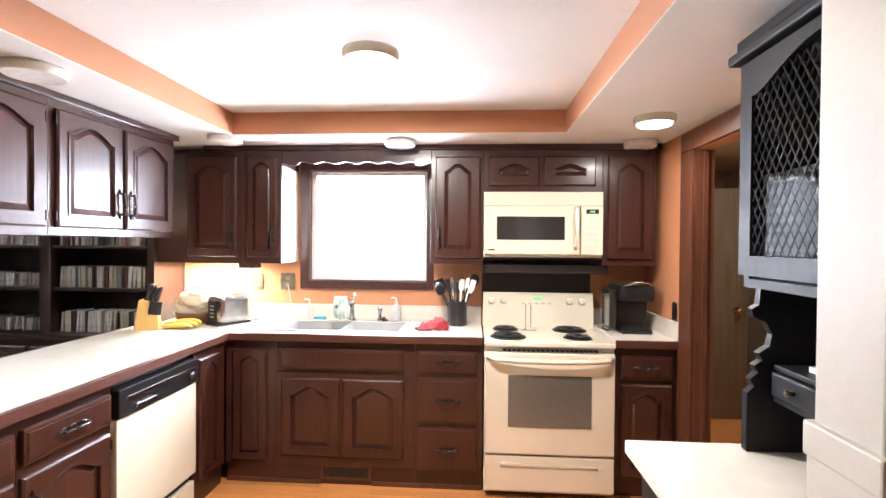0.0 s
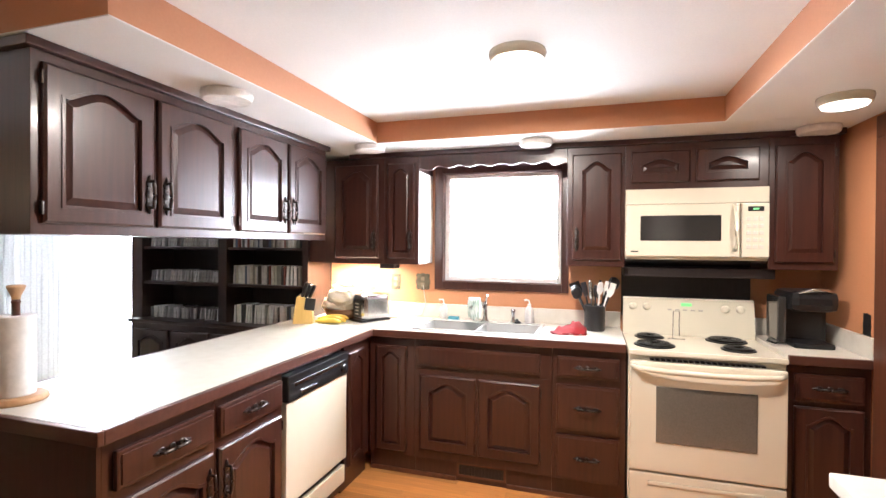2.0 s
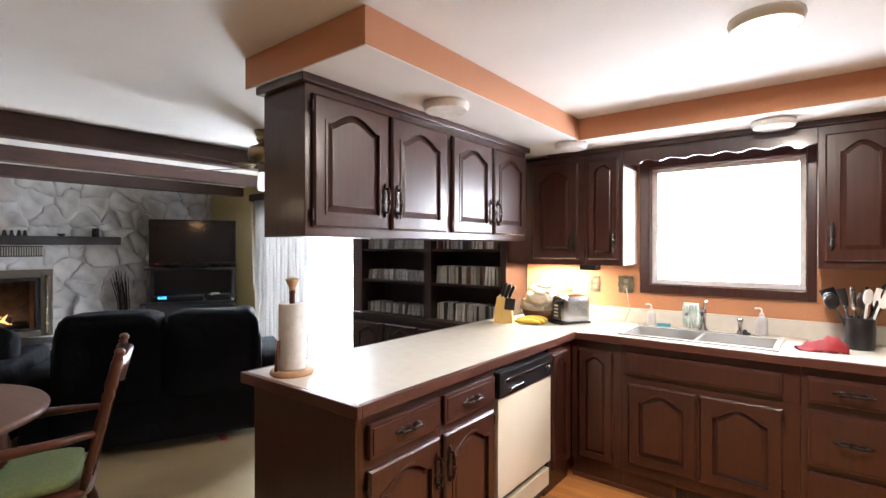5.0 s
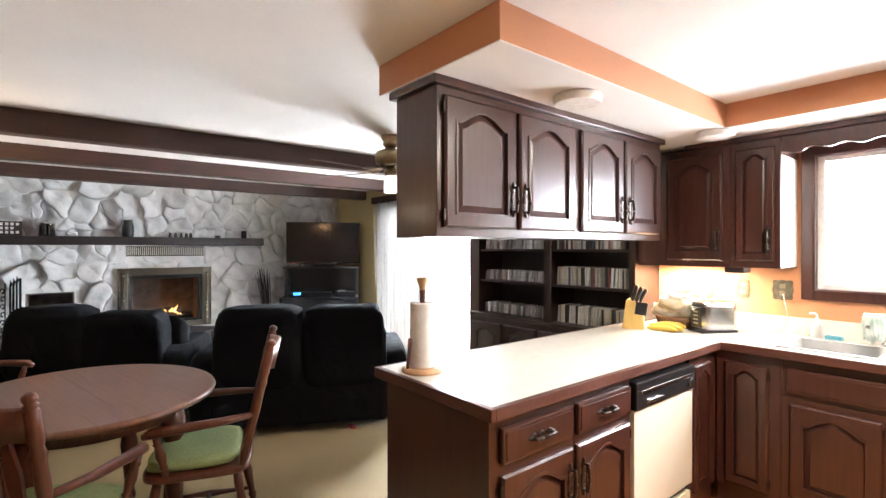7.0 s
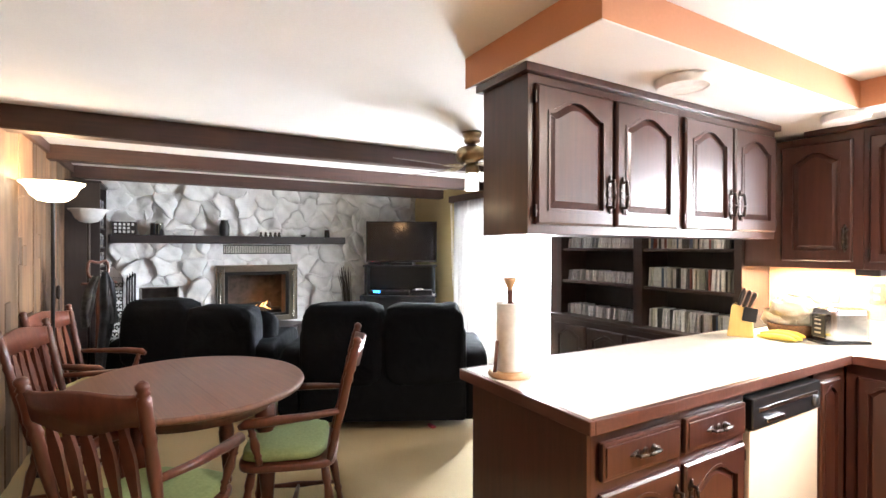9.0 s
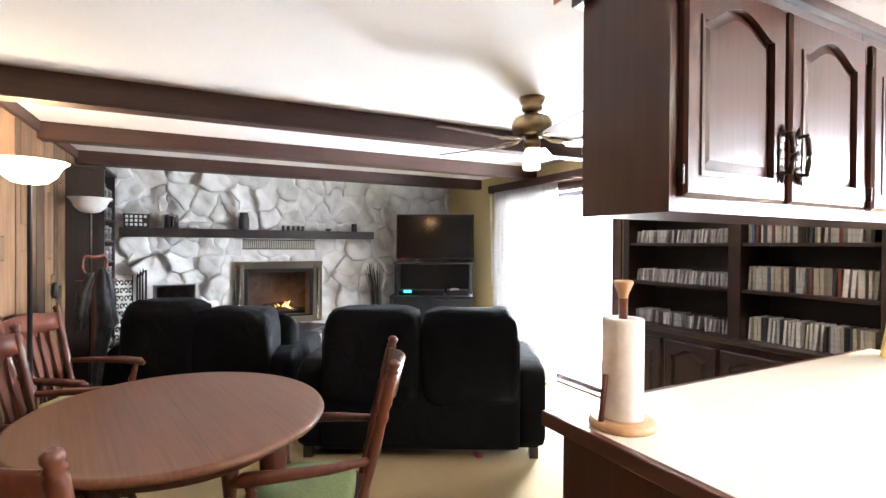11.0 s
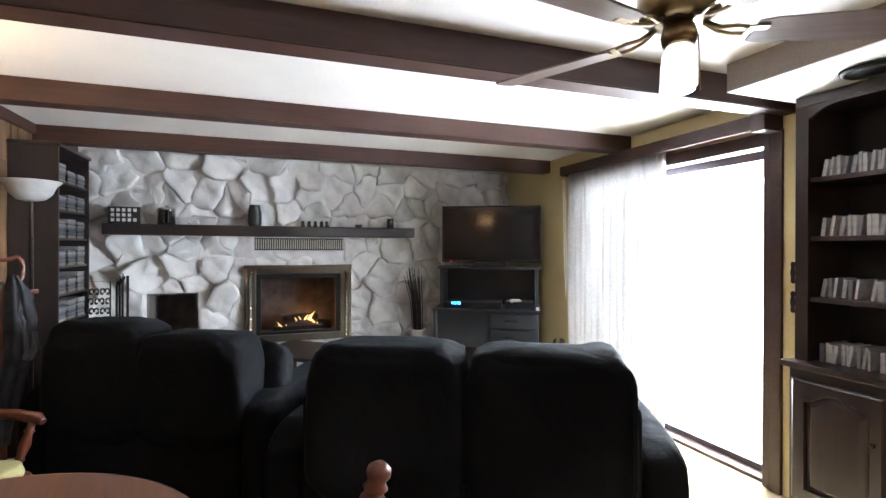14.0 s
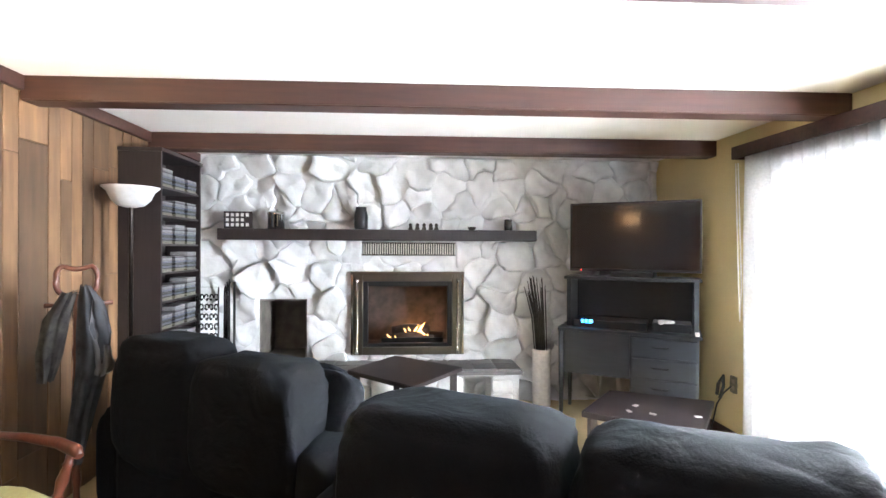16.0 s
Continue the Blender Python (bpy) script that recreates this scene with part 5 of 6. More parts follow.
for i in range(5):
    a = radians(62 + 72 * i)
    arm = Matrix.Translation((0, 0, 2.058)) @ Matrix.Rotation(a, 4, "Z")
    bm = bmesh.new()
    tube(bm, [(0.07, 0, 0.01), (0.11, 0.012, -0.012), (0.15, 0.026, -0.016), (0.19, 0.02, -0.02)], [0.008, 0.007, 0.006, 0.006], 8)
    tube(bm, [(0.07, 0, 0.01), (0.11, -0.012, -0.012), (0.15, -0.026, -0.016), (0.19, -0.02, -0.02)], [0.008, 0.007, 0.006, 0.006], 8)
    box(bm, 0.18, 0.235, -0.035, 0.035, -0.024, -0.019, 0.002)
    part("blade_arm", bm, BRASS, fan, m=arm)
    bl = [(0.20, -0.045), (0.24, -0.055), (0.60, -0.068), (0.625, -0.058), (0.635, -0.03), (0.635, 0.03), (0.625, 0.058), (0.60, 0.068), (0.24, 0.055), (0.20, 0.045)]
    part("blade", plate(bmesh.new(), bl, -0.003, 0.003, Matrix.Translation((0, 0, -0.022)) @ Matrix.Rotation(radians(-11), 4, "X") @ Matrix(((1, 0, 0, 0), (0, 0, 1, 0), (0, 1, 0, 0), (0, 0, 0, 1)))), BLADE, fan, m=arm)
part("pull_chain", tube(bmesh.new(), [(0.05, 0.02, 2.02), (0.055, 0.022, 1.86)], 0.0018, 5), BRASS, fan)

# ---- fireplace wall ----
HZ, HXF = 0.42, -5.38
FP = (-0.555, 0.47, 0.475, 1.215)
NI = (-1.385, -0.96, HZ, 0.98)
ws = structure("wall_west", bmesh.new(), MORTAR, "stone fireplace wall in whitewashed rubble", "wall")
bm = bmesh.new()
for y0, y1, z0, z1 in ((-2.05, -1.385, -0.1, CEIL), (-1.385, -0.96, -0.1, HZ), (-1.385, -0.96, 0.98, CEIL), (-0.96, -0.47, -0.1, CEIL), (-0.47, 0.385, -0.1, 0.50), (-0.47, 0.385, 1.19, CEIL), (0.385, 2.4, -0.1, CEIL)):
    box(bm, WX - 0.5, WX, y0, y1, z0, z1)
box(bm, WX - 0.6, WX - 0.5, -2.05, 2.4, -0.1, CEIL)
bm.to_mesh(ws.data)
bm.free()


def clip(poly, a, b, c):
    """Keeps the part of a polygon where a*y + b*z <= c."""
    out = []
    for i in range(len(poly)):
        p, q = poly[i], poly[(i + 1) % len(poly)]
        dp, dq = a * p[0] + b * p[1] - c, a * q[0] + b * q[1] - c
        if dp <= 0:
            out.append(p)
        if dp * dq < 0:
            t = dp / (dp - dq)
            out.append((p[0] + t * (q[0] - p[0]), p[1] + t * (q[1] - p[1])))
    return out


rng = random.Random(21)
seeds = []
zz = 0.06
while zz < 2.35:
    hstep = rng.uniform(0.15, 0.27)
    yy = -2.0 + rng.uniform(0, 0.1)
    while yy < 2.45:
        wst = rng.uniform(0.12, 0.42)
        seeds.append((yy + wst / 2, zz + hstep / 2 + rng.uniform(-0.1, 0.1)))
        yy += wst
    zz += hstep
holes = (FP, NI, (-0.47, 0.40, 1.375, 1.505))
for i, (sy, sz) in enumerate(seeds):
    poly = [(-1.93, 0.02), (2.33, 0.02), (2.33, CEIL - 0.012), (-1.93, CEIL - 0.012)]
    for j, (ty, tz) in enumerate(seeds):
        if i != j and abs(ty - sy) < 0.8 and abs(tz - sz) < 0.6:
            a, b = ty - sy, tz - sz
            c = (ty * ty + tz * tz - sy * sy - sz * sz) / 2
            poly = clip(poly, a, b, c)
            if len(poly) < 3:
                break
    if len(poly) < 3:
        continue
    for y0, y1, z0, z1 in holes:
        if max(p[0] for p in poly) > y0 and min(p[0] for p in poly) < y1 and max(p[1] for p in poly) > z0 and min(p[1] for p in poly) < z1:
            gaps = [(y0 - sy, (1, 0, y0)), (sy - y1, (-1, 0, -y1)), (z0 - sz, (0, 1, z0)), (sz - z1, (0, -1, -z1))]
            best = max(gaps)
            poly = clip(poly, *best[1])
            if len(poly) < 3:
                break
    if len(poly) < 3:
        continue
    # the joints wander: bend every outline by the same field
    fine = []
    for k in range(len(poly)):
        p, q = poly[k], poly[(k + 1) % len(poly)]
        steps = max(1, int(math.hypot(q[0] - p[0], q[1] - p[1]) / 0.035))
        fine += [(p[0] + (q[0] - p[0]) * t / steps, p[1] + (q[1] - p[1]) * t / steps) for t in range(steps)]
    def bent(y, z):
        e = min(1.0, max(0.0, min(y + 1.93, 2.33 - y, CEIL - z, z) / 0.08))
        for y0, y1, z0, z1 in holes:
            e = min(e, max(0.0, max(y0 - y, y - y1, z0 - z, z - z1)) / 0.10)
        return (y + e * (0.075 * noise.noise(Vector((y * 5.2, z * 5.2, 1.0))) + 0.02 * noise.noise(Vector((y * 16, z * 16, 2.0)))),
                z + e * (0.075 * noise.noise(Vector((y * 5.2, z * 5.2, 7.0))) + 0.02 * noise.noise(Vector((y * 16, z * 16, 8.0)))))
    poly = [bent(*p) for p in fine]
    cy, cz = sum(p[0] for p in poly) / len(poly), sum(p[1] for p in poly) / len(poly)
    area = abs(sum(poly[k][0] * poly[(k + 1) % len(poly)][1] - poly[(k + 1) % len(poly)][0] * poly[k][1] for k in range(len(poly)))) / 2
    if area < 0.004:
        continue
    # round the outline, then raise an uneven, tilted face from it
    ring = poly
    size = math.sqrt(area)
    ty, tz = rng.uniform(-0.55, 0.4), rng.uniform(-0.45, 0.45)
    near = any(y0 - 0.16 < cy < y1 + 0.16 and z0 - 0.13 < cz < z1 + 0.13 for y0, y1, z0, z1 in holes)
    ty, tz = (ty * 0.35, tz * 0.35) if near else (ty, tz)
    h = rng.uniform(0.010, 0.03 if near else 0.042) + 0.19 * size * max(abs(ty), abs(tz))
    bm = bmesh.new()
    levels = []
    for inset, up in ((0.003, -0.005), (0.005, h * 0.72), (0.015, h * 1.0), (0.05, h * 1.05), (0.10, h * 1.08), (0.16, h * 1.06)):
        f = max(0.12 if inset > 0.12 else 0.3 if inset > 0.08 else 0.5 if inset > 0.04 else 0.75, 1 - 2 * inset / size)
        lv = []
        for y, z in ring:
            yy, zz2 = (y - cy) * f, (z - cz) * f
            nn = noise.noise(Vector((y * 7, z * 7, i * 0.7)))
            p3 = Vector((cy + yy, cz + zz2, i * 0.37))
            chip = 0.5 - noise.voronoi(p3 * 6.5)[0][0]
            lift = up + (0.022 * chip if up > 0 and inset > 0.01 else 0) + (0.024 * noise.noise(Vector((cy + yy * 1.0, cz + zz2, i * 1.3)) * 9) + 0.008 * noise.noise(Vector((cy + yy, cz + zz2, i * 2.3)) * 24) + 0.034 * (0.25 - abs(noise.noise(Vector((cy + yy, cz + zz2 * 0.8, i * 3.1)) * 5.5))) if up > 0 else 0) + (ty * yy + tz * zz2 if up > 0 else 0) + (0.006 * nn if up > 0 else 0)
            if inset < 0.02:
                yy, zz2 = yy + 0.006 * nn, zz2 + 0.006 * noise.noise(Vector((y * 6, z * 6, i + 9.0)))
            lv.append(bm.verts.new((max(lift, -0.012), yy, zz2)))
        levels.append(lv)
    m = len(ring)
    for a, b in zip(levels, levels[1:]):
        for k in range(m):
            bm.faces.new((a[k], a[(k + 1) % m], b[(k + 1) % m], b[k])).smooth = b is not levels[2]
    bm.faces.new(levels[-1]).smooth = True
    bmesh.ops.recalc_face_normals(bm, faces=list(bm.faces))
    part("stone", bm, STONE, ws, m=Matrix.Translation((WX, cy, cz)))

# mantel shelf and what stands on it
MZ = 1.612
solid("mantel_shelf", bx(WX + 0.004, -5.54, -1.67, 1.105, 1.515, MZ, 0.008), BLACKWOOD, "long dark timber mantel shelf on the stone wall", "mantel", kind="structure")
sg = thing("letter_sign", "small dark block sign with pale lettering bars", "sign", pose(-5.62, -1.52, MZ + 0.0004))
part("board", bx(-0.012, 0.012, -0.12, 0.12, 0, 0.15, 0.003), BLACKWOOD, sg)
for r in range(3):
    for k in range(5 - r % 2):
        part("letter_bar", bx(0.0122, 0.017, -0.10 + 0.042 * k, -0.075 + 0.042 * k, 0.02 + 0.043 * r, 0.048 + 0.043 * r, 0.001), PAPER, sg)
solid("tin_canister", lathe(bmesh.new(), [(0.068, 0), (0.072, 0.004), (0.072, 0.12), (0.075, 0.123), (0.075, 0.145), (0.062, 0.152), (0.015, 0.154), (0.018, 0.168), (0.008, 0.174)], 28), CHROME, "polished steel lidded canister on the mantel", "canister", pose(-5.63, -1.20, MZ + 0.0004))
solid("dark_vase", lathe(bmesh.new(), [(0.05, 0), (0.06, 0.02), (0.062, 0.12), (0.045, 0.18), (0.05, 0.2), (0.044, 0.2)], 24), BLACKP, "black pottery vase on the mantel", "vase", pose(-5.63, -0.46, MZ + 0.0004))
for k, y in enumerate((-0.02, 0.04, 0.10, 0.16, 0.21)):
    solid("small_figurine", lathe(bmesh.new(), [(0.02, 0), (0.022, 0.01), (0.012 + 0.003 * (k % 2), 0.03), (0.018, 0.045), (0.006, 0.06)], 14), PEWTER, "small pewter ornament on the mantel", "ornament", pose(-5.62, y, MZ + 0.0004), "ornaments on the mantel")
solid("small_bowl", lathe(bmesh.new(), [(0.02, 0), (0.035, 0.012), (0.04, 0.03), (0.036, 0.03), (0.02, 0.01)], 18), PEWTER, "small dark dish on the mantel", "dish", pose(-5.62, 0.53, MZ + 0.0004))
solid("candle_jar", lathe(bmesh.new(), [(0.035, 0), (0.037, 0.06), (0.033, 0.085), (0.036, 0.095), (0.03, 0.1)], 20), SMOKE, "dark glass candle jar on the mantel", "jar", pose(-5.62, 0.86, MZ + 0.0004))
solid("small_rock", puff(bmesh.new(), -0.03, 0.03, -0.045, 0.045, 0, 0.055, 0.8, wob=0.4), STONE, "small stone ornament on the mantel", "ornament", pose(-5.62, -0.98, MZ + 0.0004))

# wall vent
vt = thing("wall_vent", "long grey slatted heat grille above the fireplace", "vent")
part("backing", bx(WX - 0.002, WX + 0.012, -0.46, 0.39, 1.385, 1.497), IRON, vt)
bm = bx(WX + 0.012, WX + 0.03, -0.465, 0.395, 1.38, 1.392, 0.002)
box(bm, WX + 0.012, WX + 0.03, -0.465, 0.395, 1.49, 1.502, 0.002)
part("frame", bm, PEWTER, vt)
for k in range(40):
    y = -0.452 + k * 0.0214
    part("slat", bx(WX + 0.012, WX + 0.028, y, y + 0.010, 1.392, 1.49), DULLLENS, vt)

# fireplace insert
fp = thing("fireplace", "bronze framed glass fireplace with burning logs", "fireplace")
bm = bmesh.new()
for q in ((-0.555, -0.45, 0.475, 1.215), (0.365, 0.47, 0.475, 1.215), (-0.45, 0.365, 1.145, 1.215), (-0.45, 0.365, 0.475, 0.545)):
    box(bm, WX - 0.01, WX + 0.065, q[0], q[1], q[2], q[3], 0.006)
part("frame", bm, BRONZE, fp)
bm = bmesh.new()
for q in ((-0.45, -0.405, 0.545, 1.145), (0.32, 0.365, 0.545, 1.145), (-0.405, 0.32, 1.10, 1.145), (-0.405, 0.32, 0.545, 0.575)):
    box(bm, WX - 0.01, WX + 0.045, q[0], q[1], q[2], q[3], 0.004)
part("inner_frame", bm, IRON, fp)
part("hood", bx(WX + 0.001, WX + 0.085, -0.56, 0.475, 1.205, 1.235, 0.005), BRONZE, fp)
for y in (-0.50, 0.415):
    part("pillar", lathe(bmesh.new(), [(0.018, 0.49), (0.018, 0.52), (0.012, 0.53), (0.012, 1.13), (0.018, 1.14), (0.018, 1.17)], 14, Matrix.Translation((WX + 0.078, y, 0))), STEEL, fp, "bright metal pillar")
for y0, y1 in ((-0.557, -0.535), (0.45, 0.472)):
    part("edge_strip", bx(WX + 0.0655, WX + 0.075, y0, y1, 0.48, 1.204, 0.002), STEEL, fp, "bright metal edge strip")
bm = bx(WX - 0.46, WX - 0.44, -0.465, 0.38, 0.505, 1.185)
for q in ((-0.4695, -0.45, 0.505, 1.185), (0.365, 0.3845, 0.505, 1.185), (-0.45, 0.365, 0.5005, 0.52), (-0.45, 0.365, 1.17, 1.1895)):
    box(bm, WX - 0.44, WX - 0.012, q[0], q[1], q[2], q[3])
part("firebox", bm, SOOT, fp, "sooty firebox")
LOG = mat("charred_log", (0.07, 0.045, 0.032), 0.9, other=(0.02, 0.015, 0.013), scale=14, bump=0.5)
for k, (y0, y1, x, z) in enumerate(((-0.27, 0.2, -0.16, 0.575), (-0.12, 0.30, -0.24, 0.58), (-0.2, 0.16, -0.2, 0.65))):
    part("log", tube(bmesh.new(), [(WX + x, y0, z), (WX + x - 0.03, (y0 + y1) / 2, z + 0.015), (WX + x + 0.02, y1, z + 0.01 * k)], [0.045, 0.05, 0.042], 10), LOG, fp)
part("grate", box(bx(WX - 0.30, WX - 0.10, -0.29, 0.29, 0.5205, 0.535), WX - 0.11, WX - 0.10, -0.29, 0.29, 0.535, 0.60), IRON, fp)
for y, z, s in ((-0.24, 0.585, 0.05), (-0.20, 0.585, 0.08), (-0.16, 0.585, 0.05), (-0.02, 0.66, 0.05), (0.02, 0.655, 0.09), (0.055, 0.65, 0.13), (0.085, 0.64, 0.10), (0.12, 0.62, 0.09), (0.15, 0.60, 0.05), (-0.06, 0.65, 0.05)):
    s *= 0.7
    part("flame", lathe(bmesh.new(), [(s * 0.1, 0), (s * 0.17, s * 0.12), (s * 0.13, s * 0.35), (s * 0.08, s * 0.6), (s * 0.03, s * 0.85), (s * 0.004, s)], 9, Matrix.Translation((WX - 0.13, y, z)) @ Matrix.Shear("XY", 4, (0.0, 0.9 * math.sin(y * 40)))), FLAME, fp)
bm = bx(WX + 0.006, WX + 0.010, -0.405, 0.32, 0.575, 1.10)
pg = part("glass", bm, GLASS, fp)
pg.visible_shadow = False
point_lamp("fire_glow", (WX - 0.36, 0.05, 0.60), 2.2, (1.0, 0.45, 0.15), 0.02)
ni = thing("log_niche", "dark grey-brown log niche in the stone wall", "niche", kind="structure")
bm = bx(WX - 0.46, WX - 0.44, -1.38, -0.965, HZ + 0.003, 0.977)
for q in ((-1.3845, -1.37, HZ + 0.003, 0.9795), (-0.975, -0.9605, HZ + 0.003, 0.9795), (-1.37, -0.975, 0.965, 0.9795), (-1.37, -0.975, HZ + 0.003, HZ + 0.018)):
    box(bm, WX - 0.44, WX - 0.004, q[0], q[1], q[2], q[3])
part("lining", bm, NICHE, ni)

# raised hearth: slate tiles over whitewashed blocks
he = thing("hearth", "raised hearth of slate tiles on whitewashed stone blocks", "hearth", kind="structure")
bm = bmesh.new()
for y0, y1 in ((-1.90, -1.35), (-1.05, -0.87), (-0.645, 0.44), (0.67, 0.92)):
    box(bm, WX + 0.0, HXF - 0.03, y0, y1, CARP, 0.372, 0.004)
for y0, y1 in ((-1.35, -1.05), (-0.87, -0.645), (0.44, 0.67)):
    box(bm, WX, -5.70, y0, y1, CARP, 0.372)
    box(bm, -5.70, HXF - 0.03, y0, y1, 0.345, 0.372)
part("core", bm, STONE, he)
part("slab", bx(WX, HXF + 0.02, -1.91, 0.945, 0.3725, 0.405, 0.005), SLATE, he)
for k in range(14):
    for r in range(2):
        part("tile", bx(0, 0.192, 0, 0.192, 0, 0.014, 0.003), SLATE, he, m=Matrix.Translation((WX + 0.012 + r * 0.2, -1.895 + k * 0.202, 0.406)))
random.seed(5)
for y0, y1 in ((-1.88, -1.36), (-1.04, -0.88), (-0.635, 0.43), (0.68, 0.905)):
    y = y0
    while y < y1 - 0.05:
        w = min(random.uniform(0.13, 0.24), y1 - y)
        z = CARP + 0.004
        while z < 0.34:
            h = min(random.uniform(0.10, 0.19), 0.365 - z)
            part("stone", puff(bmesh.new(), -0.03, 0.018, 0.004, w - 0.004, 0.004, h - 0.004, 0.35, wob=0.12), STONE, he, m=Matrix.Translation((HXF - 0.03, y, z)))
            z += h
        y += w

# ---- fire tools, reed vase ----
ft = thing("fire_tools", "black iron scrollwork screen and tools by the niche", "fire tools", pose(-5.20, -1.50, CARP))
part("base", bx(-0.10, 0.10, -0.20, 0.12, 0.0, 0.02, 0.004), IRON, ft)
for k, y in enumerate((0.025, 0.05, 0.075)):
    part("tool", tube(bmesh.new(), [(0.02 * k, y, 0.02), (0.02 * k, y, 1.05 + 0.02 * k), (0.02 * k, y + 0.008, 1.09 + 0.02 * k), (0.02 * k, y, 1.12 + 0.02 * k)], [0.010, 0.008, 0.012, 0.007], 8), IRON, ft)
part("stand", tube(bmesh.new(), [(0, 0.10, 0.02), (0, 0.10, 1.14)], 0.010, 8), IRON, ft)
rng2 = random.Random(3)
sc = tube(bmesh.new(), [(0.03, -0.19, 0.02), (0.03, -0.19, 1.10), (0.03, -0.01, 1.10), (0.03, -0.01, 0.02)], 0.006, 6)
part("screen_frame", sc, IRON, ft)
for c in range(5):
    for r in range(13):
        y0, z0, q = -0.172 + 0.036 * c, 0.10 + 0.076 * r, 1 if (c + r) % 2 else -1
        part("scroll", tube(bmesh.new(), [(0.03, y0 + q * (0.020 - 0.0018 * k) * math.cos(k * 0.62), z0 + (0.040 - 0.0035 * k) * math.sin(k * 0.62)) for k in range(11)], 0.0065, 5), IRON, ft)
va = thing("reed_vase", "tall white floor vase with dark dried reeds", "vase", pose(-5.58, 1.165, CARP))
part("vase", lathe(bmesh.new(), [(0.075, 0), (0.08, 0.01), (0.082, 0.50), (0.076, 0.51), (0.07, 0.50), (0.068, 0.05)], 30), PAPER, va, "white ceramic cylinder")
for k in range(26):
    a = rng2.uniform(0, 6.3)
    r = rng2.uniform(0.01, 0.05)
    part("reed", tube(bmesh.new(), [(r * math.cos(a), r * math.sin(a), 0.3), (r * 1.3 * math.cos(a), r * 1.3 * math.sin(a) - 0.03, 0.8), (r * 1.9 * math.cos(a), r * 1.9 * math.sin(a) - 0.07, rng2.uniform(1.0, 1.17))], [0.004, 0.006, 0.003], 5), BLACKWOOD, va)

# ---- TV corner ----
TV0, TV1 = Vector((-5.40, 1.36)), Vector((-4.90, 2.235))
tang = math.degrees(math.atan2(TV1.y - TV0.y, TV1.x - TV0.x))
# in the corner's axes x runs along the screen and the front faces -y
TVM = pose(TV0.x, TV0.y, 0, 0, 0, tang)
L = (TV1 - TV0).length
tv = thing("television", "large black flat television on the desk hutch", "television", TVM)
part("cabinet", bx(0, L, 0.0, 0.05, 1.262, 1.842, 0.006), BLACKP, tv)
part("screen", bx(0.016, L - 0.016, -0.003, 0.001, 1.285, 1.826), DULLBLACK, tv)
part("stand", bx(L / 2 - 0.16, L / 2 + 0.16, -0.07, 0.09, 1.221, 1.262, 0.008), BLACKP, tv)
part("led", bx(0.09, 0.10, -0.005, -0.001, 1.270, 1.276), REDLED, tv)
dk = thing("desk", "charcoal painted writing desk with hutch and drawers", "desk", TVM)
part("top", bx(-0.06, L + 0.0, -0.20, 0.26, 0.775, 0.80, 0.004), DESK, dk)
for x0, x1 in ((-0.01, 0.025), (L - 0.055, L - 0.02)):
    part("side", bx(x0, x1, -0.08, 0.25, 0.8005, 1.195), DESK, dk)
part("hutch_shelf", bx(-0.03, L, -0.10, 0.26, 1.1955, 1.22, 0.004), DESK, dk)
part("hutch_back", bx(0.025, L - 0.055, 0.23, 0.25, 0.8005, 1.195), BLACKP, dk)
part("apron", bx(-0.02, 0.50, -0.16, -0.14, 0.42, 0.774), DESK, dk)
for x, y in ((-0.035, -0.17), (-0.035, 0.2)):
    part("leg", turned(bmesh.new(), (x, y, CARP), (x, y, 0.774), [(0, 0.016), (0.4, 0.022), (1, 0.024)], 8), DESK, dk)
part("pedestal", bx(0.50, L - 0.02, -0.15, 0.24, CARP + 0.06, 0.774, 0.004), DESK, dk)
for k in range(4):
    q = part("drawer", bx(0.515, L - 0.035, -0.17, -0.151, 0.13 + k * 0.16, 0.275 + k * 0.16, 0.005), DESK, dk)
    part("handle", tube(bmesh.new(), [(0.66, -0.171, 0.21 + k * 0.16), (0.68, -0.19, 0.21 + k * 0.16), (0.76, -0.19, 0.21 + k * 0.16), (0.78, -0.171, 0.21 + k * 0.16)], 0.005, 6), IRON, q)
rc = thing("receiver", "black receiver with glowing blue display", "receiver", TVM)
part("case", bx(0.05, 0.62, -0.12, 0.15, 0.8005, 0.862, 0.004), BLACKP, rc)
for k, (x, w) in enumerate(((0.12, 0.018), (0.15, 0.018), (0.18, 0.03))):
    part("digit_bar", bx(x, x + w, -0.123, -0.119, 0.838, 0.866), BLUELED, rc)
solid("game_controller", puff(puff(bmesh.new(), -0.06, 0.06, -0.03, 0.03, 0, 0.03, 0.7), -0.055, -0.02, -0.06, 0.0, -0.005, 0.02, 0.8), PAPER, "white game controller on the desk", "controller", TVM @ Matrix.Translation((0.76, -0.10, 0.87)))
solid("console_box", bx(0.66, L - 0.07, -0.08, 0.14, 0.8005, 0.868, 0.006), BLACKP, "black game console on the desk", "console", TVM)
solid("remote_control", bx(L - 0.02 - 0.03, L - 0.02, -0.19, -0.155, 0.8005, 0.83, 0.004), PAPER, "small white remote on the desk's edge", "remote", TVM)
solid("cable_bundle", tube(tube(bmesh.new(), [(-4.72, 2.24, 0.38), (-4.75, 2.27, 0.45), (-4.72, 2.29, 0.52), (-4.69, 2.27, 0.45), (-4.70, 2.25, 0.36)], 0.012, 6), [(-4.66, 2.31, 0.46), (-4.70, 2.28, 0.40), (-4.75, 2.26, 0.30), (-4.80, 2.24, CARP + 0.01)], 0.006, 6), BLACKP, "bundle of black cables behind the desk", "cable")

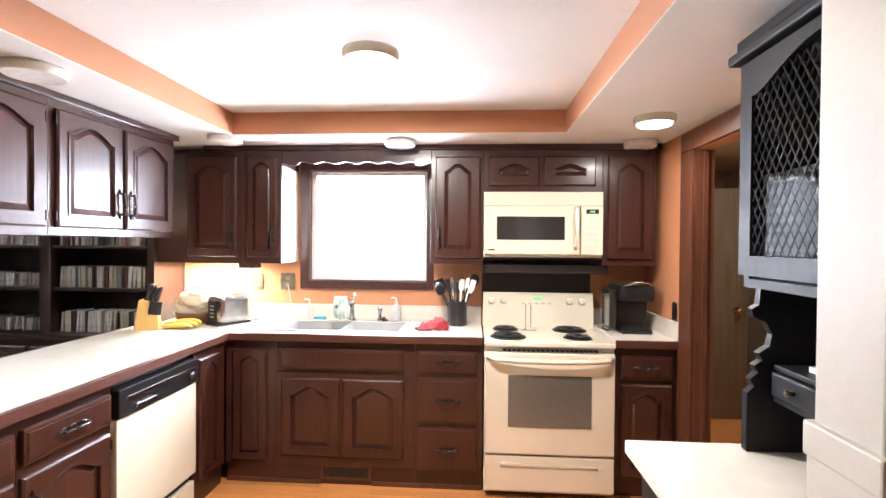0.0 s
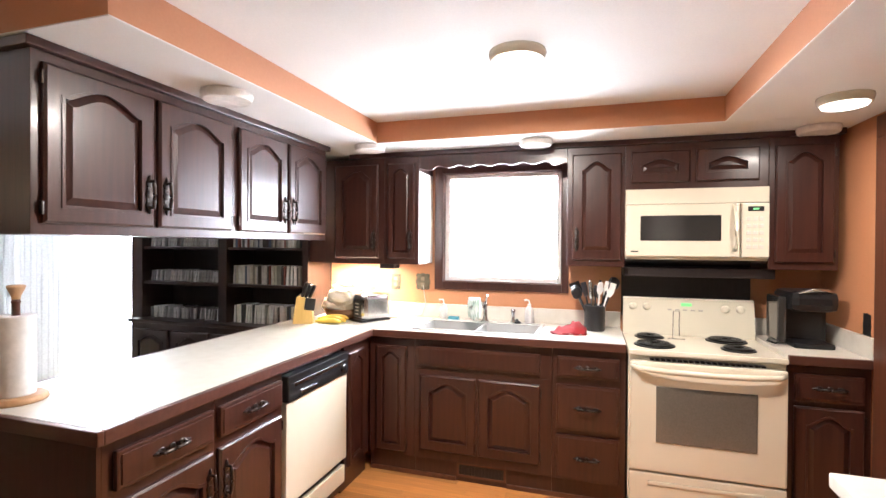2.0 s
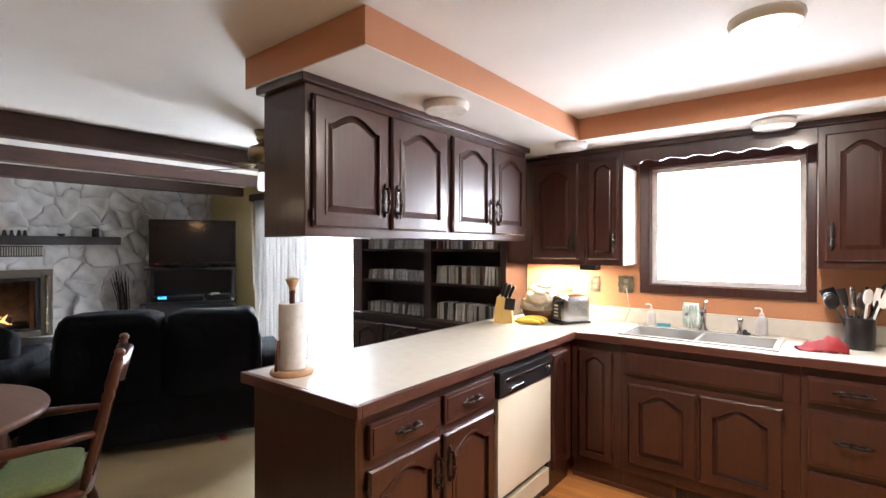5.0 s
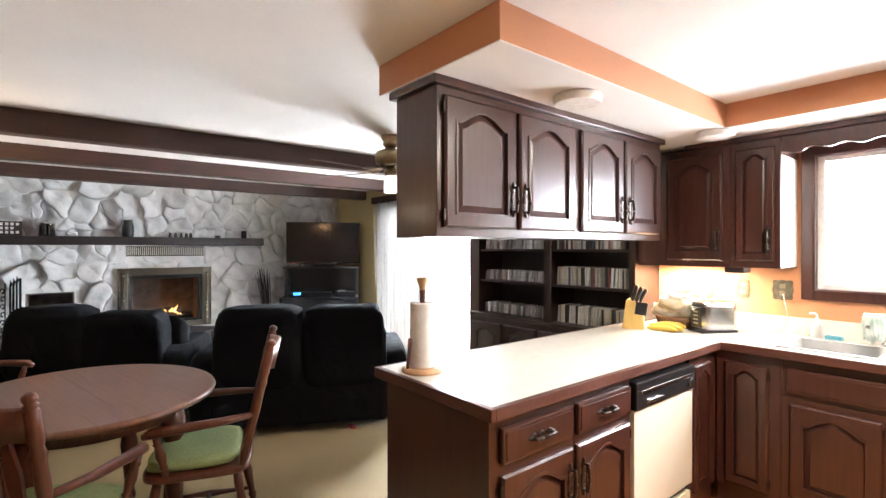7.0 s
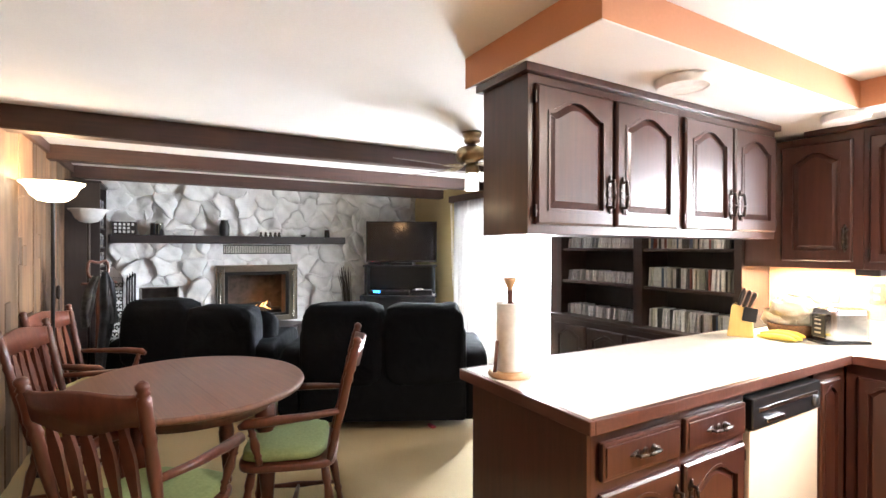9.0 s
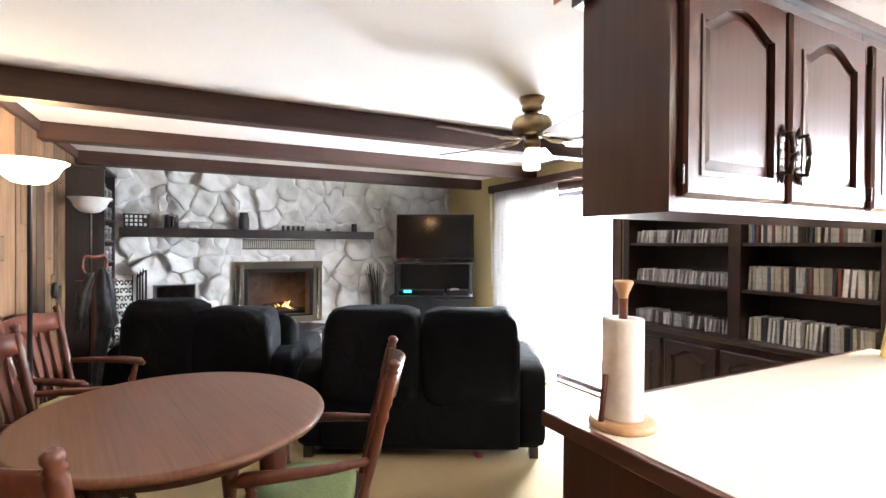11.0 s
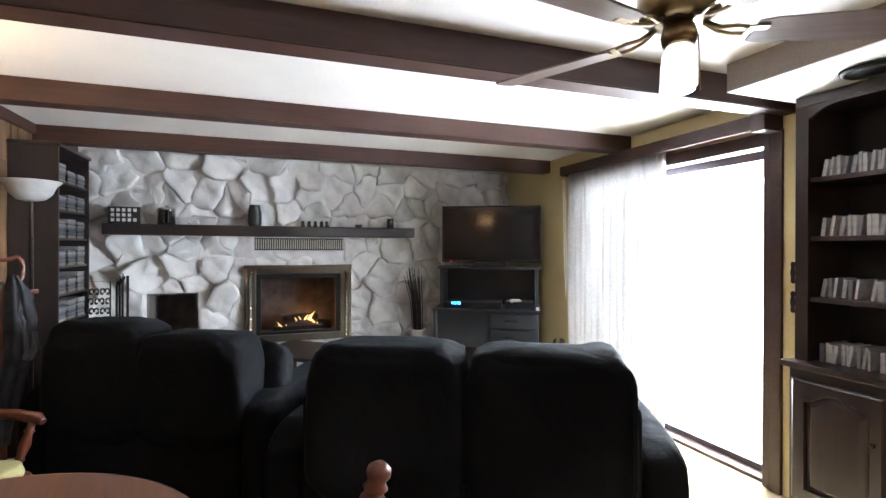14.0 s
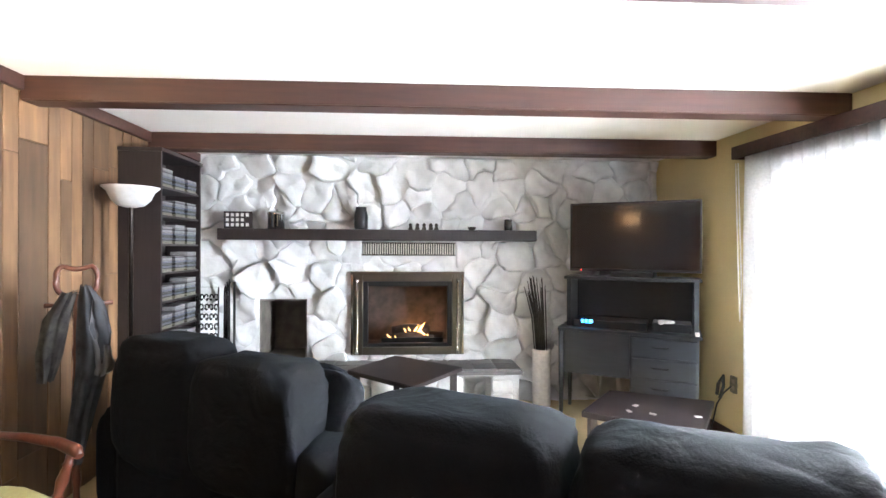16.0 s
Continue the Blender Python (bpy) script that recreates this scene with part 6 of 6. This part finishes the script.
# ---- tables by the sofas ----
def low_table(name, corners, z, t, label):
    o = thing(name, label, "table")
    bm = bmesh.new()
    lo = [bm.verts.new((x, y, z - t)) for x, y in corners]
    hi = [bm.verts.new((x, y, z)) for x, y in corners]
    fs = [bm.faces.new(lo[::-1]), bm.faces.new(hi)] + [bm.faces.new((lo[i], lo[(i + 1) % 4], hi[(i + 1) % 4], hi[i])) for i in range(4)]
    bmesh.ops.recalc_face_normals(bm, faces=fs)
    bmesh.ops.bevel(bm, geom=list(bm.edges), offset=0.004, segments=2, affect="EDGES")
    part("top", bm, BLACKWOOD, o)
    c = Vector((sum(p[0] for p in corners) / 4, sum(p[1] for p in corners) / 4))
    for p in corners:
        q = c + (Vector(p) - c) * 0.84
        part("leg", bx(q.x - 0.025, q.x + 0.025, q.y - 0.025, q.y + 0.025, CARP, z - t - 0.0005, 0.003), BLACKWOOD, o)
    q = [c + (Vector(p) - c) * 0.8 for p in corners]
    part("shelf", plate(bmesh.new(), [(p.x, p.y) for p in q], -0.17, -0.15, Matrix(((1, 0, 0, 0), (0, 0, 1, 0), (0, -1, 0, 0), (0, 0, 0, 1)))), BLACKWOOD, o)
    return o


low_table("end_table", [(-4.82, -0.47), (-4.38, 0.0), (-4.86, 0.37), (-5.28, -0.14)], 0.57, 0.03, "black square end table before the hearth")
low_table("coffee_table", [(-4.23, 1.04), (-3.83, 1.57), (-4.37, 1.99), (-4.65, 1.40)], 0.45, 0.04, "low black coffee table by the curtain")
for k, (x, y) in enumerate(((-4.20, 1.33), (-4.14, 1.45), (-4.08, 1.70), (-4.30, 1.42))):
    solid("scrap", bx(-0.02, 0.02, -0.012, 0.012, 0, 0.006, 0.002), PAPER, "small white scrap on the coffee table", "scrap", pose(x, y, 0.4502, 0, 0, 40 * k), "scraps on the table")

# ---- sofas ----
def sofa(name, origin, ang, length, seats, label, tops, round_by=0.35, lap=0.006):
    """Back towards -y, seats towards +y; x runs along the back."""
    o = thing(name, label, "sofa", pose(*origin, CARP, 0, 0, ang))
    part("base", bx(-0.16, length + 0.16, 0.06, 0.86, 0.07, 0.36, 0.03), SOFA, o)
    bk = part("back_panel", bx(-0.02, length + 0.02, -0.01, 0.14, 0.08, 0.80, 0.04), SOFA, o)
    w = length / seats
    for k in range(seats):
        q = part("back_cushion", puff(bmesh.new(), k * w - lap, (k + 1) * w + lap, -0.05, 0.29, 0.36, tops[k], round_by, wob=0.055), SOFA, o)
        part("seat_cushion", puff(bmesh.new(), k * w + 0.004, (k + 1) * w - 0.004, 0.20, 0.92, 0.33, 0.52, 0.42, wob=0.05), SOFA, o)
        if k == seats - 1 and lap < 0.02:
            part("piping", tube(bmesh.new(), [((k + 1) * w - 0.03, -0.040, z) for z in (0.5, 0.65, 0.78, 0.86)], 0.003, 6), SOFA, q)
    for x0, x1 in ((-0.20, 0.0), (length, length + 0.20)):
        part("arm", puff(bmesh.new(), x0, x1, -0.0, 0.92, 0.06, 0.64, 0.34, wob=0.03), SOFA, o)
    for x in (-0.12, length + 0.12):
        for y in (0.1, 0.8):
            part("foot", bx(x - 0.03, x + 0.03, y - 0.03, y + 0.03, 0, 0.075, 0.004), BLACKP, o)
    part("tag", bx(length * 0.31, length * 0.31 + 0.01, -0.014, -0.011, 0.52, 0.555), PAPER, o, "small white tag")
    return o


sofa("loveseat", (-2.665, -0.218), 62.8, 1.25, 2, "black suede two-seat recliner sofa, back to the dining table", (0.99, 0.985))
sofa("loveseat", (-3.72, -1.41), 62.8, 1.02, 2, "black suede two-seat sofa facing the fireplace", (0.99, 0.935), 0.46, 0.05)
for k, (x, y) in enumerate(((-3.52, -0.42), (-3.66, -0.50))):
    solid("throw_pillow", puff(bmesh.new(), -0.08, 0.08, -0.20, 0.20, -0.19, 0.19, 0.6, wob=0.06), SOFA, "black throw pillow leaning on the sofa", "pillow", pose(x, y, 0.71, 0, -22, 62.8 - 90 + 14 * k), "pillows on the sofa")

# ---- disc tower, torchieres, valet ----
tw = thing("disc_tower", "tall dark shelf tower filled with music discs", "shelf", pose(-5.20, SY + 0.002, 0))
TWW, TWD, TWH = 0.60, 0.27, 2.08
for x0, x1 in ((0, 0.02), (TWW - 0.02, TWW)):
    part("side", bx(x0, x1, 0, TWD, CARP, TWH), BLACKWOOD, tw)
part("back", bx(0.02, TWW - 0.02, 0, 0.012, CARP, TWH), BLACKWOOD, tw)
part("top", bx(-0.012, TWW + 0.012, 0, TWD + 0.012, TWH + 0.0005, TWH + 0.025, 0.004), BLACKWOOD, tw)
levels = [0.12 + 0.193 * k for k in range(10)]
for z in levels:
    part("shelf", bx(0.021, TWW - 0.021, 0.0125, TWD - 0.01, z - 0.014, z), BLACKWOOD, tw)
random.seed(8)
for z in levels:
    for k in range(3):
        bm = bmesh.new()
        hh = 0
        top = random.uniform(0.085, 0.135)
        while hh < top:
            j = random.uniform(-0.004, 0.004)
            box(bm, 0, 0.142, j, 0.125 + j, hh, hh + 0.0095)
            hh += 0.0105
        solid("disc_stack", bm, CDS, "stack of music disc cases on the tower shelf", "disc stack", pose(-5.20 + 0.035 + k * 0.185, SY + 0.125, z + 0.0004), "disc stacks", "stuff")


def torchiere(x, y, z, r, lit, label, pole):
    o = thing("floor_lamp", label, "floor lamp", pose(x, y, CARP))
    h = z - CARP
    part("base", lathe(bmesh.new(), [(0.13, 0), (0.135, 0.01), (0.12, 0.025), (0.02, 0.035)], 32), BLACKP, o)
    part("pole", lathe(bmesh.new(), [(0.012, 0.03), (0.012, h - 0.12), (0.02, h - 0.1)], 12), pole, o)
    sh = part("shade", lathe(bmesh.new(), [(0.03, h - 0.125), (r * 0.45, h - 0.115), (r * 0.68, h - 0.08), (r * 0.82, h - 0.03), (r, h - 0.004), (r, h), (r * 0.8, h - 0.024), (r * 0.6, h - 0.075), (0.02, h - 0.11)], 40), SHADEON if lit else SHADEOFF, o, "glowing glass bowl shade" if lit else "white glass bowl shade")


torchiere(-2.90, -1.745, 1.885, 0.172, True, "lit torchiere floor lamp with black pole", BLACKP)
torchiere(-4.375, -1.72, 1.815, 0.155, False, "unlit torchiere floor lamp with white bowl", PEWTER)

# ---- dining table and chairs ----
TX, TY, TZ = -1.77, -1.005, 0.78
tb = thing("dining_table", "oval maple dining table with turned legs", "dining table", pose(TX, TY, CARP, 0, 0, 12))
h = TZ - CARP
def oval(bm, a, b, prof, n=64):
    rings = [[bm.verts.new(((a + o) * math.cos(2 * math.pi * i / n), (b + o) * math.sin(2 * math.pi * i / n), z)) for i in range(n)] for o, z in prof]
    for p, q in zip(rings, rings[1:]):
        for i in range(n):
            bm.faces.new((p[i], p[(i + 1) % n], q[(i + 1) % n], q[i])).smooth = True
    bm.faces.new(rings[0][::-1]), bm.faces.new(rings[-1])
    return bm


part("tabletop", oval(bmesh.new(), 0.61, 0.555, [(-0.03, h - 0.03), (-0.005, h - 0.026), (0, h - 0.014), (-0.006, h - 0.004), (-0.02, h)]), TABLEWOOD, tb)
part("leaf_joint", bx(-0.58, 0.58, -0.0012, 0.0012, h - 0.002, h + 0.0004), CABX, tb)
part("apron", oval(bmesh.new(), 0.46, 0.41, [(0, h - 0.11), (0, h - 0.031)]), CHAIRWOOD, tb)
LEGP = [(0, 0.024), (0.03, 0.030), (0.10, 0.022), (0.2, 0.028), (0.45, 0.044), (0.56, 0.032), (0.60, 0.046), (0.64, 0.030), (0.68, 0.048), (0.72, 0.036), (0.73, 0.05), (0.78, 0.05), (1, 0.05)]
for a in (45, 135, 225, 315):
    x, y = 0.42 * math.cos(radians(a)), 0.38 * math.sin(radians(a))
    part("leg", turned(bmesh.new(), (x * 1.05, y * 1.05, 0), (x, y, h - 0.035), LEGP, 16), CHAIRWOOD, tb)

SPIN = [(0, 0.012), (0.12, 0.017), (0.2, 0.013), (0.24, 0.019), (0.28, 0.014), (0.5, 0.022), (0.72, 0.014), (0.76, 0.02), (0.8, 0.014), (1, 0.016)]
def chair(m, cushion, label):
    """Front towards -y, back at +y."""
    o = thing("dining_chair", label, "chair", m, "chairs round the table")
    part("seat", puff(bmesh.new(), -0.235, 0.235, -0.23, 0.22, 0.40, 0.445, 0.38), CHAIRWOOD, o)
    part("cushion", puff(bmesh.new(), -0.215, 0.215, -0.215, 0.17, 0.435, 0.50, 0.45, wob=0.05), cushion, o)
    for x, y in ((-0.17, -0.16), (0.17, -0.16), (-0.16, 0.16), (0.16, 0.16)):
        part("leg", turned(bmesh.new(), (x * 1.32, y * 1.42, 0), (x, y, 0.415), [(0, 0.014), (0.06, 0.018), (0.2, 0.014), (0.26, 0.021), (0.3, 0.016), (0.6, 0.024), (0.75, 0.016), (0.8, 0.022), (1, 0.018)], 12), CHAIRWOOD, o)
    for x in (-0.2, 0.2):
        part("stretcher", turned(bmesh.new(), (x, -0.205, 0.14), (x, 0.205, 0.14), [(0, 0.009), (0.3, 0.012), (0.5, 0.018), (0.7, 0.012), (1, 0.009)], 10), CHAIRWOOD, o)
    part("stretcher", turned(bmesh.new(), (-0.2, 0.0, 0.14), (0.2, 0.0, 0.14), [(0, 0.009), (0.3, 0.012), (0.5, 0.018), (0.7, 0.012), (1, 0.009)], 10), CHAIRWOOD, o)
    for s in (-1, 1):
        part("back_post", turned(bmesh.new(), (s * 0.19, 0.185, 0.425), (s * 0.214, 0.32, 1.012),
             [(0, 0.015), (0.1, 0.019), (0.16, 0.015), (0.2, 0.021), (0.25, 0.016), (0.45, 0.022), (0.62, 0.019), (0.66, 0.024), (0.7, 0.018), (0.74, 0.024), (0.80, 0.021), (0.90, 0.022), (0.915, 0.015), (0.93, 0.022), (0.945, 0.015), (0.965, 0.021), (0.985, 0.02), (1.0, 0.008)], 14), CHAIRWOOD, o)
        part("arm", tube(bmesh.new(), [(s * 0.205, 0.235, 0.665), (s * 0.245, 0.10, 0.66), (s * 0.265, -0.06, 0.655), (s * 0.26, -0.17, 0.645), (s * 0.255, -0.2, 0.63)], [0.014, 0.018, 0.022, 0.024, 0.014], 10), CHAIRWOOD, o)
        part("arm_post", turned(bmesh.new(), (s * 0.21, -0.12, 0.43), (s * 0.258, -0.155, 0.645), SPIN, 12), CHAIRWOOD, o)
    nn = 14
    tilt = Matrix.Translation((0, 0.285, 0.857)) @ Matrix.Rotation(radians(-13), 4, "X")
    bm = bmesh.new()
    loops = []
    for i in range(nn + 1):
        u = 2 * i / nn - 1
        x, y, lo, hi = 0.205 * u, 0.034 * (1 - u * u), -0.012 * math.cos(math.pi * u), 0.115 + 0.025 * math.cos(math.pi / 2 * u) ** 2
        loops.append([bm.verts.new(p) for p in ((x, y - 0.011, lo), (x, y + 0.011, lo), (x, y + 0.012, hi - 0.006), (x, y, hi), (x, y - 0.012, hi - 0.006))])
    for a, b in zip(loops, loops[1:]):
        for i in range(5):
            bm.faces.new((a[i], a[(i + 1) % 5], b[(i + 1) % 5], b[i])).smooth = True
    bm.faces.new(loops[0]), bm.faces.new(loops[-1][::-1])
    bmesh.ops.recalc_face_normals(bm, faces=list(bm.faces))
    bmesh.ops.transform(bm, matrix=tilt, verts=list(bm.verts))
    part("crest_rail", bm, CHAIRWOOD, o)
    for k in range(5):
        x = -0.13 + 0.065 * k
        sl = [(-0.008, 0), (0.008, 0), (0.010, 0.12), (0.023, 0.30), (0.022, 0.34), (0.010, 0.44), (-0.010, 0.44), (-0.022, 0.34), (-0.023, 0.30), (-0.010, 0.12)]
        part("slat", plate(bmesh.new(), sl, -0.007, 0.007, Matrix.Translation((x, 0.187 + 0.02 * (1 - (x / 0.2) ** 2), 0.435)) @ Matrix.Rotation(radians(-13), 4, "X")), CHAIRWOOD, o)
    return o


chair(pose(-1.425, -0.56, CARP, 0, 0, -20.5), GREEN, "maple armchair with green seat cushion at the table")
chair(pose(-1.115, -1.165, CARP, 0, 0, -127), GREEN, "maple armchair with green seat cushion, back turned")
chair(pose(-3.06, -1.535, CARP, 0, 0, 155), OLIVE, "maple armchair with pale olive cushion by the panelled wall")
chair(pose(-2.30, -1.49, CARP, 0, 0, 163), OLIVE, "maple armchair with pale cushion at the table's far side")
# valet stand with coats
def drape(spine, fold, seed):
    """A hanging cloth: spine holds (x, z, half width) from its top to its hem; the folds run down it."""
    bm, nn = bmesh.new(), 26
    rows = []
    for k in range(4 * (len(spine) - 1) + 1):
        a, f = min(k // 4, len(spine) - 2), k / 4 - min(k // 4, len(spine) - 2)
        x, z, w = [p + (q - p) * f for p, q in zip(spine[a], spine[a + 1])]
        rows.append([bm.verts.new((x + w * (2 * i / nn - 1) + 0.008 * noise.noise(Vector((i * 0.2, k * 0.25, seed))),
                                   -0.03 - 0.03 * math.cos(math.pi * (i / nn - 0.5)) + fold * math.sin(i * 0.55 + 2.4 * noise.noise(Vector((k * 0.12, seed, 0.0)))), z + 0.012 * noise.noise(Vector((i * 0.3, seed, k * 0.1))))) for i in range(nn + 1)])
    for a, b in zip(rows, rows[1:]):
        for i in range(nn):
            bm.faces.new((a[i], a[i + 1], b[i + 1], b[i])).smooth = True
    bmesh.ops.solidify(bm, geom=list(bm.faces), thickness=0.006)
    return bm


vs = thing("coat_valet", "bentwood valet stand hung with a grey jacket and a dark scarf", "coat stand", pose(-3.70, -1.585, CARP, 0, 0, 125))
part("base", bx(-0.2, 0.2, -0.16, 0.16, 0.0, 0.04, 0.01), CHAIRWOOD, vs)
part("post", turned(bmesh.new(), (0, 0, 0.04), (0, 0, 1.19), SPIN, 12), CHAIRWOOD, vs)
heart = [(0.078 * math.sin(a) * (1 + 0.1 * math.sin(2 * a) ** 2), 0, 1.255 - 0.085 * math.cos(a) - 0.035 * max(0, math.cos((a - math.pi) * 2.2)) * (abs(a - math.pi) < 0.72)) for a in [2 * math.pi * k / 36 for k in range(37)]]
part("hoop", tube(bmesh.new(), heart, 0.012, 8), CHAIRWOOD, vs, "orange-brown bentwood hoop")
part("peg_rail", turned(bmesh.new(), (-0.12, 0, 1.14), (0.14, 0, 1.14), [(0, 0.012), (0.2, 0.009), (0.5, 0.012), (0.8, 0.009), (1, 0.012)], 10), CHAIRWOOD, vs)
part("scarf", drape([(-0.03, 1.20, 0.03), (-0.075, 1.08, 0.05), (-0.10, 0.92, 0.05), (-0.115, 0.80, 0.03)], 0.006, 3.0), DARKCLOTH, vs, "dark patterned scarf")
part("jacket", drape([(0.03, 1.23, 0.02), (0.05, 1.15, 0.05), (0.065, 1.0, 0.07), (0.055, 0.82, 0.062), (0.02, 0.62, 0.05), (-0.01, 0.40, 0.035)], 0.008, 5.0), GREYCLOTH, vs, "grey denim jacket")
part("sleeve", drape([(0.06, 1.16, 0.016), (0.05, 1.03, 0.03), (0.085, 0.93, 0.045), (0.10, 0.84, 0.05), (0.085, 0.80, 0.04)], 0.006, 9.0), PALEGREY, vs, "paler grey sleeve")
th = thing("thermostat", "small brushed thermostat on the panelled wall", "thermostat", pose(-4.20, SY + 0.004, 1.08))
part("body", puff(bmesh.new(), -0.035, 0.035, 0, 0.03, -0.06, 0.06, 0.6), PEWTER, th)
solid("floor_toy", puff(bmesh.new(), -0.05, 0.05, -0.02, 0.02, 0, 0.02, 0.8, wob=0.3), RED, "small dark red toy on the carpet", "toy", pose(-2.30, 0.72, CARP))

# ---- planks and floor strips last ----
random.seed(15)
x = WX + 0.02
while x < -1.4:
    w = random.choice((0.09, 0.12, 0.15, 0.19))
    z = 0.045
    cuts = sorted(random.uniform(0.3, 2.1) for _ in range(random.choice((1, 2, 2, 3))))
    for z1 in [*cuts, CEIL - 0.003]:
        if z1 - z > 0.08:
            t = random.uniform(0.0, 0.005)
            part("plank", bx(0.002, w - 0.002, -0.018, -0.004 + t, 0.0015, z1 - z - 0.0015, 0.003), PLANKS, wall_south, m=Matrix.Translation((x, SY, z)))
            z = z1
    x += w
random.seed(16)
fl = bpy.data.objects["floor"]
y = 0.02
while y < 2.6:
    x = -0.65 + random.uniform(-0.4, 0)
    while x < EX:
        w = random.uniform(0.45, 1.1)
        x0, x1 = max(x, -0.65), min(x + w, EX - 0.001)
        if x1 - x0 > 0.03:
            part("floor_strip", bx(0.0005, x1 - x0 - 0.0005, 0.0005, 0.0565, -0.012, 0.0, 0.001), OAK, fl, m=Matrix.Translation((x0, y, 0)))
        x += w
    y += 0.057
